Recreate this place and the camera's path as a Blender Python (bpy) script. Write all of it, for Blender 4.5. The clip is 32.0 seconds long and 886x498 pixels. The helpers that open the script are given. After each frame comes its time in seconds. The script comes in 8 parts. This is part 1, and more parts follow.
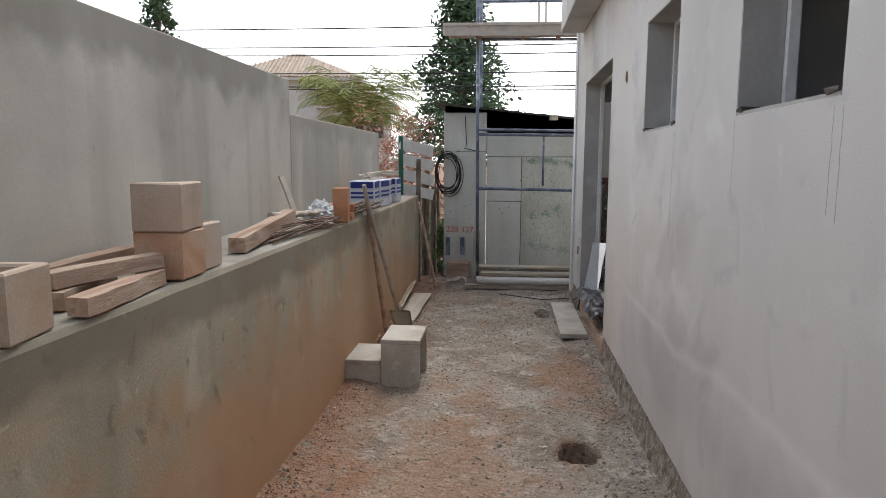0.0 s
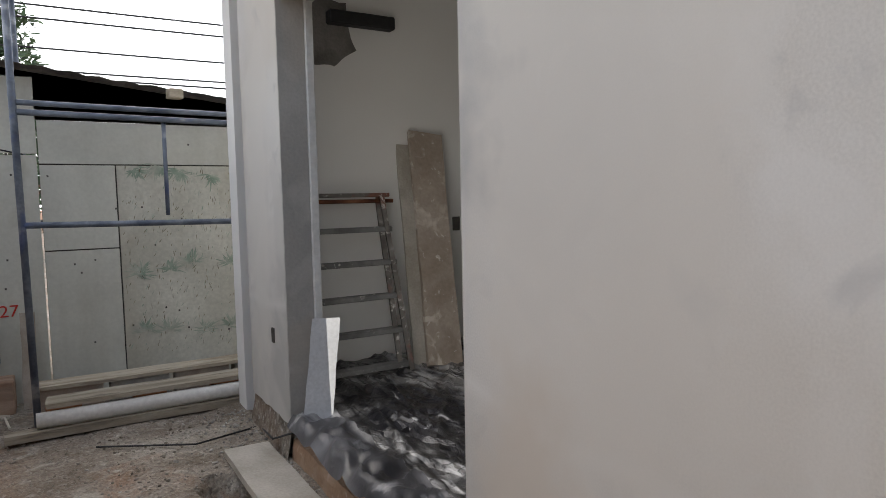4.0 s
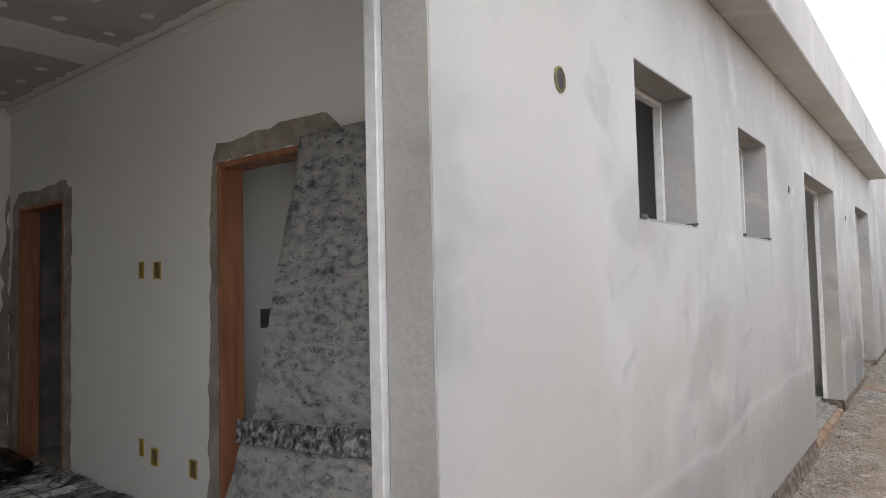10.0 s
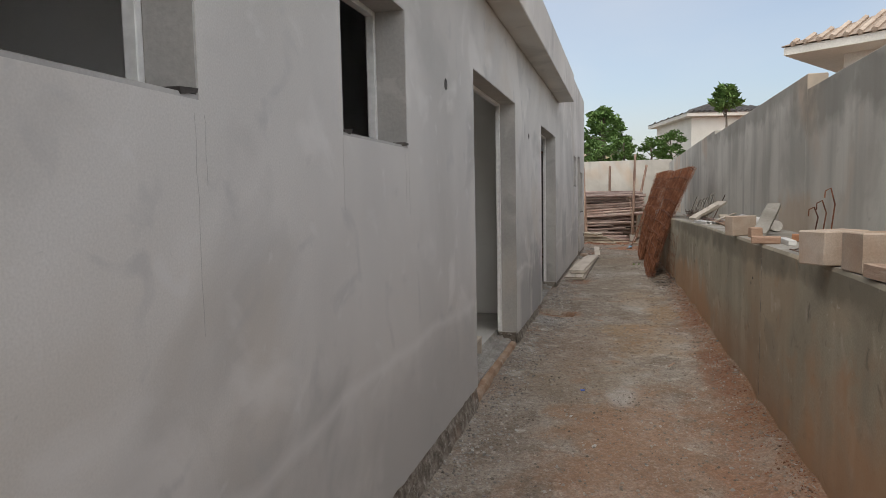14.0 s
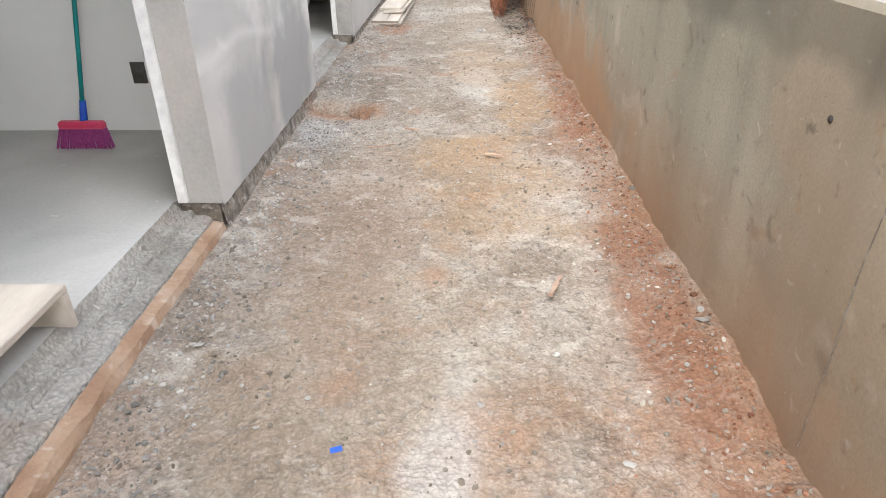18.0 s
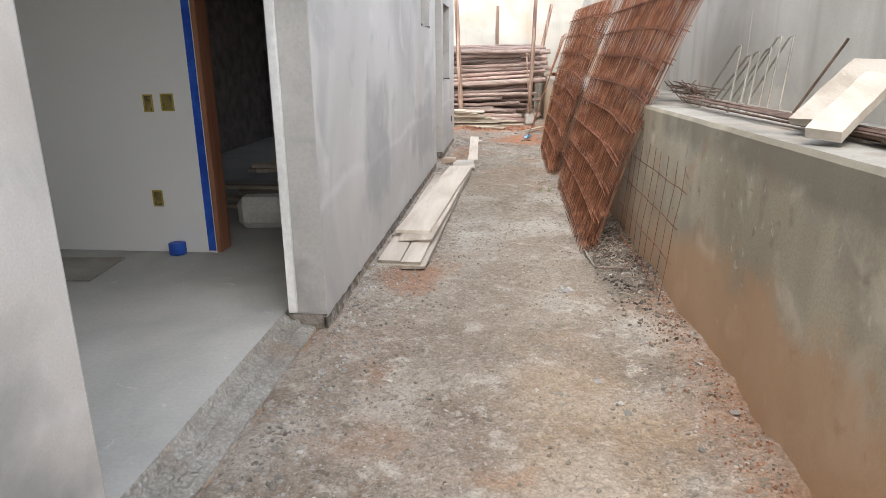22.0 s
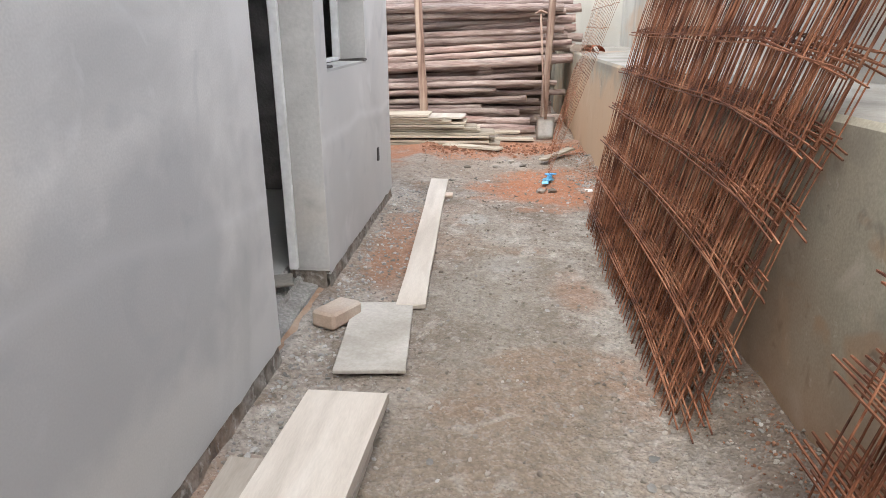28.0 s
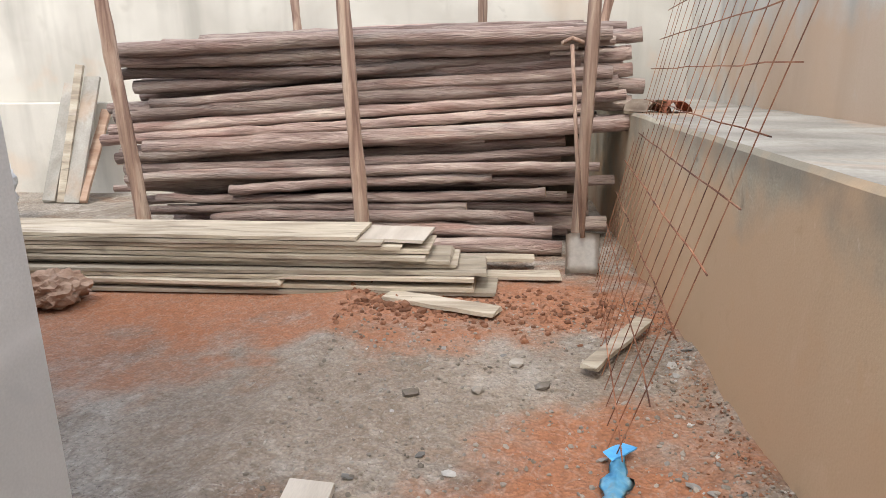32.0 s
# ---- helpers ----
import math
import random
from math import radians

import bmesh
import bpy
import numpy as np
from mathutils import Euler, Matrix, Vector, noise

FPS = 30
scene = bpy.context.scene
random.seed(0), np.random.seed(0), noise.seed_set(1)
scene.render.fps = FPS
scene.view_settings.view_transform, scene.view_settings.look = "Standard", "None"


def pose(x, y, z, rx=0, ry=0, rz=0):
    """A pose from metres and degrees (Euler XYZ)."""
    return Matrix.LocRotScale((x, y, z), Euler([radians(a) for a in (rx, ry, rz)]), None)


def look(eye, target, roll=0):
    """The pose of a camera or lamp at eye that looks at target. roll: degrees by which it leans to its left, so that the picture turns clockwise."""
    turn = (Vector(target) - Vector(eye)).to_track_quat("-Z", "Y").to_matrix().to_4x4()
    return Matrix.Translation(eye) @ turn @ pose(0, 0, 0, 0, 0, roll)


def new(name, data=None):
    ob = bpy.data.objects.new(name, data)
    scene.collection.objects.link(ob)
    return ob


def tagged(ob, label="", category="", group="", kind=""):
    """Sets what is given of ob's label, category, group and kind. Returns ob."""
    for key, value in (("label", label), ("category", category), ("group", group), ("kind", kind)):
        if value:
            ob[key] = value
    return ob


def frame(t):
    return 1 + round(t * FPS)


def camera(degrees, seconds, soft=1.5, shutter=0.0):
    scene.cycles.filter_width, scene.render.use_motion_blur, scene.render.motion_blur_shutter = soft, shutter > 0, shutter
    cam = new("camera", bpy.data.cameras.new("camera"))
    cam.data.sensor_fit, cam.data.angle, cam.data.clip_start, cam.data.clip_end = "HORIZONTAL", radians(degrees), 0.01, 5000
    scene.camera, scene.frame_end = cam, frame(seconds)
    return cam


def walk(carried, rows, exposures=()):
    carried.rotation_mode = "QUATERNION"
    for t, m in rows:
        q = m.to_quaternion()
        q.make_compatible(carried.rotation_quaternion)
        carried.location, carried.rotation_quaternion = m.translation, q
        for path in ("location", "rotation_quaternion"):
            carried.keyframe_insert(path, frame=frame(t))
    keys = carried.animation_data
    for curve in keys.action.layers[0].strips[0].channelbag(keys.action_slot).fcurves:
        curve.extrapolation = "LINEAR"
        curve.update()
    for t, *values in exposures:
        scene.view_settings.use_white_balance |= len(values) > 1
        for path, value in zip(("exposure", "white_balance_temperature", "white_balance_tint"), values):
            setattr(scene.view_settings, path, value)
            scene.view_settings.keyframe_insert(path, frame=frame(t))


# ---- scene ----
cam = camera(68.8, 32.0, soft=0.6)
PATH = [
    (0, (-0.828, -1.709, 1.715), (-1.033, 0.401, 1.428), 0.2),
    (0.5, (-1.042, -1.394, 1.709), (-0.813, 0.712, 1.404), 0.1),
    (1, (-1.089, -0.978, 1.708), (-0.412, 1.046, 1.554), -0.2),
    (1.5, (-1.165, -0.507, 1.625), (-0.438, 1.503, 1.545), -0.1),
    (2, (-1.153, -0.034, 1.66), (-0.427, 1.974, 1.532), -0.5),
    (2.5, (-1.068, 0.546, 1.648), (-0.288, 2.533, 1.503), -0.5),
    (4.5, (-1.004, 2.593, 1.445), (0.183, 4.368, 1.315), -1.2),
    (5, (-0.847, 3.119, 1.549), (0.434, 4.831, 1.503), -1.2),
    (5.5, (-0.752, 3.577, 1.559), (0.733, 5.117, 1.498), -1.0),
    (6, (-0.655, 4.016, 1.519), (1.014, 5.349, 1.387), -0.8),
    (6.5, (-0.605, 4.304, 1.492), (1.249, 5.36, 1.32), -1.0),
    (7, (-0.632, 4.534, 1.522), (1.389, 5.13, 1.148), -1.1),
    (7.5, (-0.587, 4.689, 1.537), (1.5, 4.969, 1.157), -1.3),
    (8, (-0.52, 4.825, 1.583), (1.605, 5.053, 1.481), -1.2),
    (8.5, (-0.523, 4.886, 1.612), (1.611, 4.741, 1.594), -1.2),
    (9, (-0.56, 4.974, 1.7), (1.448, 4.239, 1.804), -1.4),
    (9.5, (-0.737, 4.993, 1.66), (1.008, 3.77, 1.849), -1.6),
    (10, (-0.945, 4.881, 1.675), (0.368, 3.195, 1.778), -1.4),
    (10.5, (-1.056, 4.818, 1.665), (-0.144, 2.884, 1.744), -0.8),
    (11, (-1.097, 4.775, 1.659), (-0.274, 2.801, 1.744), -0.7),
    (11.5, (-1.13, 4.748, 1.641), (-0.336, 2.761, 1.699), -0.8),
    (12, (-1.097, 4.63, 1.632), (-0.323, 2.635, 1.621), -0.8),
    (12.5, (-1.009, 4.417, 1.638), (-0.269, 2.411, 1.565), -0.8),
    (13, (-1.008, 4.003, 1.59), (-0.374, 1.965, 1.439), -1.1),
    (13.5, (-1.031, 3.538, 1.631), (-0.411, 1.494, 1.519), -1.1),
    (14, (-1.02, 3.064, 1.639), (-0.445, 1.01, 1.47), -1.1),
    (14.5, (-1.091, 2.605, 1.641), (-0.577, 0.537, 1.452), -1.1),
    (15, (-1.167, 2.16, 1.598), (-0.664, 0.087, 1.437), -0.9),
    (15.5, (-1.207, 1.69, 1.553), (-0.926, -0.391, 1.137), -1.3),
    (17.5, (-1.131, -0.213, 1.493), (-1.089, -2.127, 0.536), -1.0),
    (18, (-1.069, -0.683, 1.486), (-1.003, -2.554, 0.453), -0.8),
    (18.5, (-1.061, -1.102, 1.493), (-0.983, -2.999, 0.505), -1.1),
    (19, (-1.075, -1.539, 1.482), (-0.884, -3.456, 0.552), -1.0),
    (19.5, (-1.015, -1.948, 1.56), (-0.797, -3.9, 0.709), -0.9),
    (20, (-0.994, -2.391, 1.545), (-0.771, -4.43, 0.933), -0.8),
    (20.5, (-0.969, -2.838, 1.543), (-0.748, -4.878, 0.938), -0.8),
    (21, (-0.926, -3.256, 1.56), (-0.702, -5.257, 0.834), -1.3),
    (21.5, (-0.935, -3.681, 1.563), (-0.713, -5.691, 0.865), -0.9),
    (22, (-0.912, -4.167, 1.544), (-0.698, -6.205, 0.93), -0.5),
    (22.5, (-0.863, -4.559, 1.578), (-0.644, -6.582, 0.912), -0.7),
    (23, (-0.861, -5.017, 1.55), (-0.647, -7.032, 0.865), -0.6),
    (23.5, (-0.808, -5.478, 1.542), (-0.596, -7.497, 0.865), -0.2),
    (24, (-0.751, -5.962, 1.546), (-0.547, -7.989, 0.891), 0.3),
    (24.5, (-0.753, -6.5, 1.534), (-0.555, -8.536, 0.908), 0.6),
    (26.5, (-0.73, -8.665, 1.421), (-0.537, -10.688, 0.753), -0.2),
    (27, (-0.796, -9.158, 1.408), (-0.606, -11.196, 0.783), -0.4),
    (27.5, (-0.786, -9.609, 1.394), (-0.6, -11.635, 0.73), -0.1),
    (28, (-0.816, -10.062, 1.396), (-0.628, -12.077, 0.701), -0.3),
    (28.5, (-0.842, -10.55, 1.409), (-0.654, -12.595, 0.809), -0.3),
    (29, (-0.816, -10.974, 1.426), (-0.623, -13.038, 0.897), -0.5),
    (29.5, (-0.88, -11.416, 1.398), (-0.684, -13.482, 0.877), -0.4),
    (30, (-0.882, -11.845, 1.389), (-0.692, -13.907, 0.849), -0.2),
    (30.5, (-0.9, -12.271, 1.391), (-0.704, -14.333, 0.852), -0.4),
    (31, (-0.942, -12.751, 1.401), (-0.739, -14.825, 0.912), -0.6),
    (31.5, (-0.908, -13.196, 1.371), (-0.698, -15.273, 0.9), -0.7),
    (32, (-0.892, -13.67, 1.36), (-0.652, -15.723, 0.804), -0.8),
]
walk(cam, [(t, look(eye, target, roll)) for t, eye, target, roll in PATH], exposures=[(0, 0.75, 6700, 10), (2, 0.48, 6850, 10), (4.5, 0.85, 6900, 10), (5, 0.95, 6850, 10), (6, 2.1, 6600, 10), (7, 3.1, 6400, 11), (9.0, 3.25, 6450, 12), (9.3, 2.8, 6500, 12), (9.6, 1.85, 6600, 11), (9.8, 1.6, 6600, 10), (10.3, 0.75, 6900, 10), (10.6, 0.5, 6900, 10), (11, 0.2, 6800, 10), (12, 0.22, 6950, 10), (13, 0.25, 7000, 10), (14, 0.33, 6950, 10), (15.5, 0.7, 6900, 10), (17.5, 2.0, 6500, 9), (19, 1.93, 6500, 9), (20.5, 1.58, 6600, 9), (22, 1.6, 6620, 9), (23, 1.58, 6650, 9), (24.5, 1.42, 6550, 9), (26, 1.44, 6500, 9), (28, 1.52, 6450, 9), (30, 1.25, 6450, 9), (32, 1.2, 6750, 10)])

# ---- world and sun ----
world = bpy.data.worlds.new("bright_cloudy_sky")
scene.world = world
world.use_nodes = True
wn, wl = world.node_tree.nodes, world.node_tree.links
sky = wn.new("ShaderNodeTexSky")
sky.sky_type, sky.sun_disc = "NISHITA", False
sky.sun_elevation, sky.sun_rotation = radians(52), radians(-20)
sky.air_density, sky.dust_density, sky.ozone_density = 1.0, 3.0, 1.5
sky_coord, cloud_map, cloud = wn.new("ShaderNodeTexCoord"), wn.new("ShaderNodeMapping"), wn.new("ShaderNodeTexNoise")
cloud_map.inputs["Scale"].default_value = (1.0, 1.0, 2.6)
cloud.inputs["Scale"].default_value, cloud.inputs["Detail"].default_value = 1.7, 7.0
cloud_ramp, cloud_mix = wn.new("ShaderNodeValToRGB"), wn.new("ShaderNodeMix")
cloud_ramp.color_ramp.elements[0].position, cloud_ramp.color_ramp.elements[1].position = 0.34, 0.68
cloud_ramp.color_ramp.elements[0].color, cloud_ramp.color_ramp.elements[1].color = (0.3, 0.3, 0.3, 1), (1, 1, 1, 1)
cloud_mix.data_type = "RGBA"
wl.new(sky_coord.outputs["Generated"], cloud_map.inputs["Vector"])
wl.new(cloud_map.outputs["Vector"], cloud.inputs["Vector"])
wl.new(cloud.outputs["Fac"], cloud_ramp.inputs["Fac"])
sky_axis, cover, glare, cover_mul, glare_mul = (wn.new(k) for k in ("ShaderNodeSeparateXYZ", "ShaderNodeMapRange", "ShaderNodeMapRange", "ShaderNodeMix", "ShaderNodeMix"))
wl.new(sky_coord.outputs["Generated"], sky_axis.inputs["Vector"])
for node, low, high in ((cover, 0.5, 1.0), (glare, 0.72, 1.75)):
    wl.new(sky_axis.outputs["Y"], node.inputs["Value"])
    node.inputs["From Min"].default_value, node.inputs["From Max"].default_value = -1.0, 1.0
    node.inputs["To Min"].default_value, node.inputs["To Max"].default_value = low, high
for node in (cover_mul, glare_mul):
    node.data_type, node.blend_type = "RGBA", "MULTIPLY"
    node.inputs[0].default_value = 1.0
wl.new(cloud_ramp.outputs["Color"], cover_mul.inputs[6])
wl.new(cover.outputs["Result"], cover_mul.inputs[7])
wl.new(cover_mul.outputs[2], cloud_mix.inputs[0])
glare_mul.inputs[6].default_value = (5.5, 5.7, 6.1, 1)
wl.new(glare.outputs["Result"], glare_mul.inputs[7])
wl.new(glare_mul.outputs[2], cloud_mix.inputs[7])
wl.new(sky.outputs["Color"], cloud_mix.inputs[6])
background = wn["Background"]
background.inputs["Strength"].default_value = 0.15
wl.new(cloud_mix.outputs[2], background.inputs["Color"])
sun = new("sun", bpy.data.lights.new("sun", "SUN"))
sun.data.energy, sun.data.angle, sun.data.color = 0.9, radians(25), (1.0, 0.96, 0.9)
sun.matrix_basis = look((1.2, 6, 10.5), (0, 0, 0))
# the sky's light through the wide door opening of the living room
door_light = new("door_light", bpy.data.lights.new("door_light", "AREA"))
door_light.data.shape, door_light.data.size, door_light.data.size_y, door_light.data.energy, door_light.data.color = "RECTANGLE", 1.65, 2.15, 7.5, (1.0, 0.98, 0.95)
door_light.matrix_basis = look((0.21, 4.58, 1.42), (3.0, 4.58, 1.3))

# the sky's light through two more door openings
for mid, wide, power in ((-2.37, 1.75, 3.3), (-6.25, 1.75, 2.3)):
    lamp = new("door_light", bpy.data.lights.new("door_light", "AREA"))
    lamp.data.shape, lamp.data.size, lamp.data.size_y, lamp.data.energy, lamp.data.color = "RECTANGLE", wide, 2.15, power, (1.0, 0.98, 0.96)
    lamp.matrix_basis = look((0.22, mid, 1.45), (3.0, mid, 1.3))

# ---- helpers for building ----
def bm_box(bm, c, s, rot=None, bevel=0.0, jitter=0.0, rng=None):
    """A box of size s round c, turned by rot, with chamfered edges where bevel is given."""
    m = Matrix.Translation(c) @ (rot.to_4x4() if rot is not None else Matrix.Identity(4))
    made = bmesh.ops.create_cube(bm, size=1.0)
    vs = made["verts"]
    for v in vs:
        v.co = Vector((v.co.x * s[0], v.co.y * s[1], v.co.z * s[2]))
        if jitter:
            v.co += Vector([rng.uniform(-jitter, jitter) for _ in range(3)])
    if bevel:
        es = list({e for v in vs for e in v.link_edges})
        got = bmesh.ops.bevel(bm, geom=es, offset=bevel, segments=1, affect="EDGES")
        vs = list({v for f in got["faces"] for v in f.verts})
    for v in vs:
        v.co = m @ v.co
    return bm


def box(c, s, rz=0.0, bevel=0.0, rx=0.0, ry=0.0, jitter=0.0, rng=None):
    bm = bmesh.new()
    return bm_box(bm, c, s, Euler((radians(rx), radians(ry), radians(rz))).to_matrix(), bevel, jitter, rng)


def bm_tube(bm, pts, radii, n=10, cap=True, wob=0.0, seed=0):
    """A tube along pts; radii is one number or one for each point."""
    pts = [Vector(p) for p in pts]
    if not hasattr(radii, "__len__"):
        radii = [radii] * len(pts)
    rings = []
    ref = None
    for i, p in enumerate(pts):
        d = (pts[min(i + 1, len(pts) - 1)] - pts[max(i - 1, 0)]).normalized()
        if ref is None:
            ref = d.orthogonal().normalized()
        u = (ref - d * ref.dot(d)).normalized()
        ref = u
        w = d.cross(u)
        ring = []
        for k in range(n):
            a = 2 * math.pi * k / n
            r = radii[i]
            if wob:
                r *= 1 + wob * noise.noise(Vector((p.x * 5 + seed, p.y * 5 + math.cos(a) * 1.3, p.z * 5 + math.sin(a) * 1.3)))
            ring.append(bm.verts.new(p + (u * math.cos(a) + w * math.sin(a)) * r))
        rings.append(ring)
    for a, b in zip(rings, rings[1:]):
        for k in range(n):
            f = bm.faces.new((a[k], a[(k + 1) % n], b[(k + 1) % n], b[k]))
            f.smooth = n > 6
    if cap and n > 2:
        bm.faces.new(list(reversed(rings[0])))
        bm.faces.new(rings[-1])
    return bm


def tube(pts, radii, n=10, wob=0.0, seed=0):
    return bm_tube(bmesh.new(), pts, radii, n, True, wob, seed)


def bm_lathe(bm, profile, c=(0, 0, 0), n=24):
    """A turned body round the z axis through c from (radius, height) pairs."""
    rings = []
    for r, z in profile:
        rings.append([bm.verts.new((c[0] + r * math.cos(2 * math.pi * k / n), c[1] + r * math.sin(2 * math.pi * k / n), c[2] + z)) for k in range(n)])
    for a, b in zip(rings, rings[1:]):
        for k in range(n):
            f = bm.faces.new((a[k], a[(k + 1) % n], b[(k + 1) % n], b[k]))
            f.smooth = True
    bm.faces.new(list(reversed(rings[0])))
    bm.faces.new(rings[-1])
    return bm


def finish(ob, bm, material):
    bmesh.ops.recalc_face_normals(bm, faces=bm.faces)
    bm.to_mesh(ob.data)
    bm.free()
    ob.data.materials.append(material)
    if material is M_LOG or material is M_POST:
        ob.data.materials.append(M_LOGEND)
    return ob


def part(name, bm, material, parent=None, label=""):
    """Links bm as one mesh object under a thing or a part."""
    ob = finish(new(name, bpy.data.meshes.new(name)), bm, material)
    if parent is not None:
        ob.parent = parent
        ob.matrix_parent_inverse = matrix_of(parent).inverted()
    return tagged(ob, label) if label else ob


def matrix_of(ob):
    m = ob.matrix_basis.copy()
    if ob.parent is not None:
        m = matrix_of(ob.parent) @ ob.matrix_parent_inverse @ m
    return m


def thing(name, label, category, at=(0, 0, 0), rz=0.0, group=""):
    """An empty at a thing's base, to hold its parts."""
    ob = new(name)
    ob.empty_display_size = 0.1
    ob.matrix_basis = pose(*at, 0, 0, rz)
    return tagged(ob, label, category, group)


def solo(name, bm, material, label, category, group=""):
    return tagged(part(name, bm, material), label, category, group)


def struct(name, bm, material, label="", category=""):
    return tagged(part(name, bm, material), label, category, kind="structure")


def bars_wall(bm, axis, at0, at1, a0, a1, z0, z1, holes):
    """A wall slab between at0 and at1 on an axis, from a0 to a1 along it, with holes (a, b, zlow, zhigh) through it."""
    As = sorted({a0, a1, *[h[0] for h in holes], *[h[1] for h in holes]})
    Zs = sorted({z0, z1, *[min(max(h[2], z0), z1) for h in holes], *[min(max(h[3], z0), z1) for h in holes]})
    solid = {}
    for i in range(len(As) - 1):
        for j in range(len(Zs) - 1):
            ca, cz = (As[i] + As[i + 1]) / 2, (Zs[j] + Zs[j + 1]) / 2
            solid[i, j] = a0 <= ca <= a1 and not any(h[0] < ca < h[1] and h[2] < cz < h[3] for h in holes)
    vert = {}

    def v(s, i, j):
        if (s, i, j) not in vert:
            p = at1 if s else at0
            vert[s, i, j] = bm.verts.new((p, As[i], Zs[j]) if axis == "x" else (As[i], p, Zs[j]))
        return vert[s, i, j]
    for (i, j), full in solid.items():
        if not full:
            continue
        for s in (0, 1):
            bm.faces.new((v(s, i, j), v(s, i + 1, j), v(s, i + 1, j + 1), v(s, i, j + 1)))
        for di, dj, p, q in ((-1, 0, (i, j), (i, j + 1)), (1, 0, (i + 1, j), (i + 1, j + 1)), (0, -1, (i, j), (i + 1, j)), (0, 1, (i, j + 1), (i + 1, j + 1))):
            if not solid.get((i + di, j + dj)):
                bm.faces.new((v(0, *p), v(0, *q), v(1, *q), v(1, *p)))
    return bm

# ---- materials ----
def material(name, stops, scale=1.0, detail=6.0, rough=0.9, bump=0.2, bump_scale=40.0, spots=None, streaks=None, metal=0.0, rand=0.0, spread=(0.35, 0.65), stretch=(1, 1, 1), spec=0.4, low=None, coat=0.0, dist=0.01, axis="Z", grain_amount=0.6, patches=(), ridges=None, tide=None, veins=(), crumbs=(), facets=()):
    """A procedural surface: a colour ramp over noise, with grain, spots, vertical streaks, a tint by height, and relief."""
    mat = bpy.data.materials.new(name)
    mat.use_nodes = True
    nt = mat.node_tree
    N, L = nt.nodes, nt.links
    bsdf = N["Principled BSDF"]
    coord = N.new("ShaderNodeTexCoord")
    mapping = N.new("ShaderNodeMapping")
    mapping.inputs["Scale"].default_value = stretch
    L.new(coord.outputs["Object"], mapping.inputs["Vector"])

    def noise_tex(s, d, vec=None, distort=0.0):
        n = N.new("ShaderNodeTexNoise")
        n.inputs["Scale"].default_value, n.inputs["Detail"].default_value, n.inputs["Distortion"].default_value = s, d, distort
        L.new(vec or mapping.outputs["Vector"], n.inputs["Vector"])
        return n.outputs["Fac"]

    def mix(fac, a, b, mode="MIX"):
        m = N.new("ShaderNodeMix")
        m.data_type, m.blend_type = "RGBA", mode
        for key, val in (("Factor", fac), ("A", a), ("B", b)):
            sock = {"Factor": m.inputs[0], "A": m.inputs[6], "B": m.inputs[7]}[key]
            if isinstance(val, (int, float)):
                sock.default_value = val
            elif isinstance(val, tuple):
                sock.default_value = (*val[:3], 1)
            else:
                L.new(val, sock)
        return m.outputs[2]

    def ramp(fac, pairs):
        r = N.new("ShaderNodeValToRGB")
        while len(r.color_ramp.elements) < len(pairs):
            r.color_ramp.elements.new(0.5)
        for e, (p, c) in zip(r.color_ramp.elements, pairs):
            e.position = p
            e.color = (*c, 1) if isinstance(c, tuple) else (c, c, c, 1)
        L.new(fac, r.inputs["Fac"])
        return r.outputs["Color"]
    k = len(stops)
    lo, hi = spread
    col = ramp(noise_tex(scale, detail, None, 0.4), [(lo + (hi - lo) * i / max(k - 1, 1), c) for i, c in enumerate(stops)])
    grain = ramp(noise_tex(bump_scale, 3), [(0.25, 0.8), (0.75, 1.15)])
    col = mix(grain_amount, col, grain, "MULTIPLY")
    if streaks:
        c, amount, sc = streaks
        mp = N.new("ShaderNodeMapping")
        mp.inputs["Scale"].default_value = (sc, sc, sc * 0.09)
        L.new(coord.outputs["Object"], mp.inputs["Vector"])
        f = ramp(noise_tex(1.0, 5, mp.outputs["Vector"]), [(0.5, 0.0), (0.72, amount)])
        col = mix(f, col, c)
    for c, amount, sc, edge in spots or ():
        f = ramp(noise_tex(sc, 6, None, 0.6), [(edge, 0.0), (min(edge + 0.1, 1.0), amount)])
        col = mix(f, col, c)
    if low:
        c, z0, z1, amount = low
        sep = N.new("ShaderNodeSeparateXYZ")
        L.new(coord.outputs["Object"], sep.inputs["Vector"])
        add = N.new("ShaderNodeMath")
        add.operation = "MULTIPLY_ADD"
        L.new(noise_tex(1.6, 5), add.inputs[0])
        add.inputs[1].default_value = -0.9
        L.new(sep.outputs[axis], add.inputs[2])
        mr = N.new("ShaderNodeMapRange")
        L.new(add.outputs[0], mr.inputs["Value"])
        mr.inputs["From Min"].default_value, mr.inputs["From Max"].default_value = z0 - 0.45, z1 - 0.45
        mr.inputs["To Min"].default_value, mr.inputs["To Max"].default_value = amount, 0.0
        col = mix(mr.outputs["Result"], col, c)
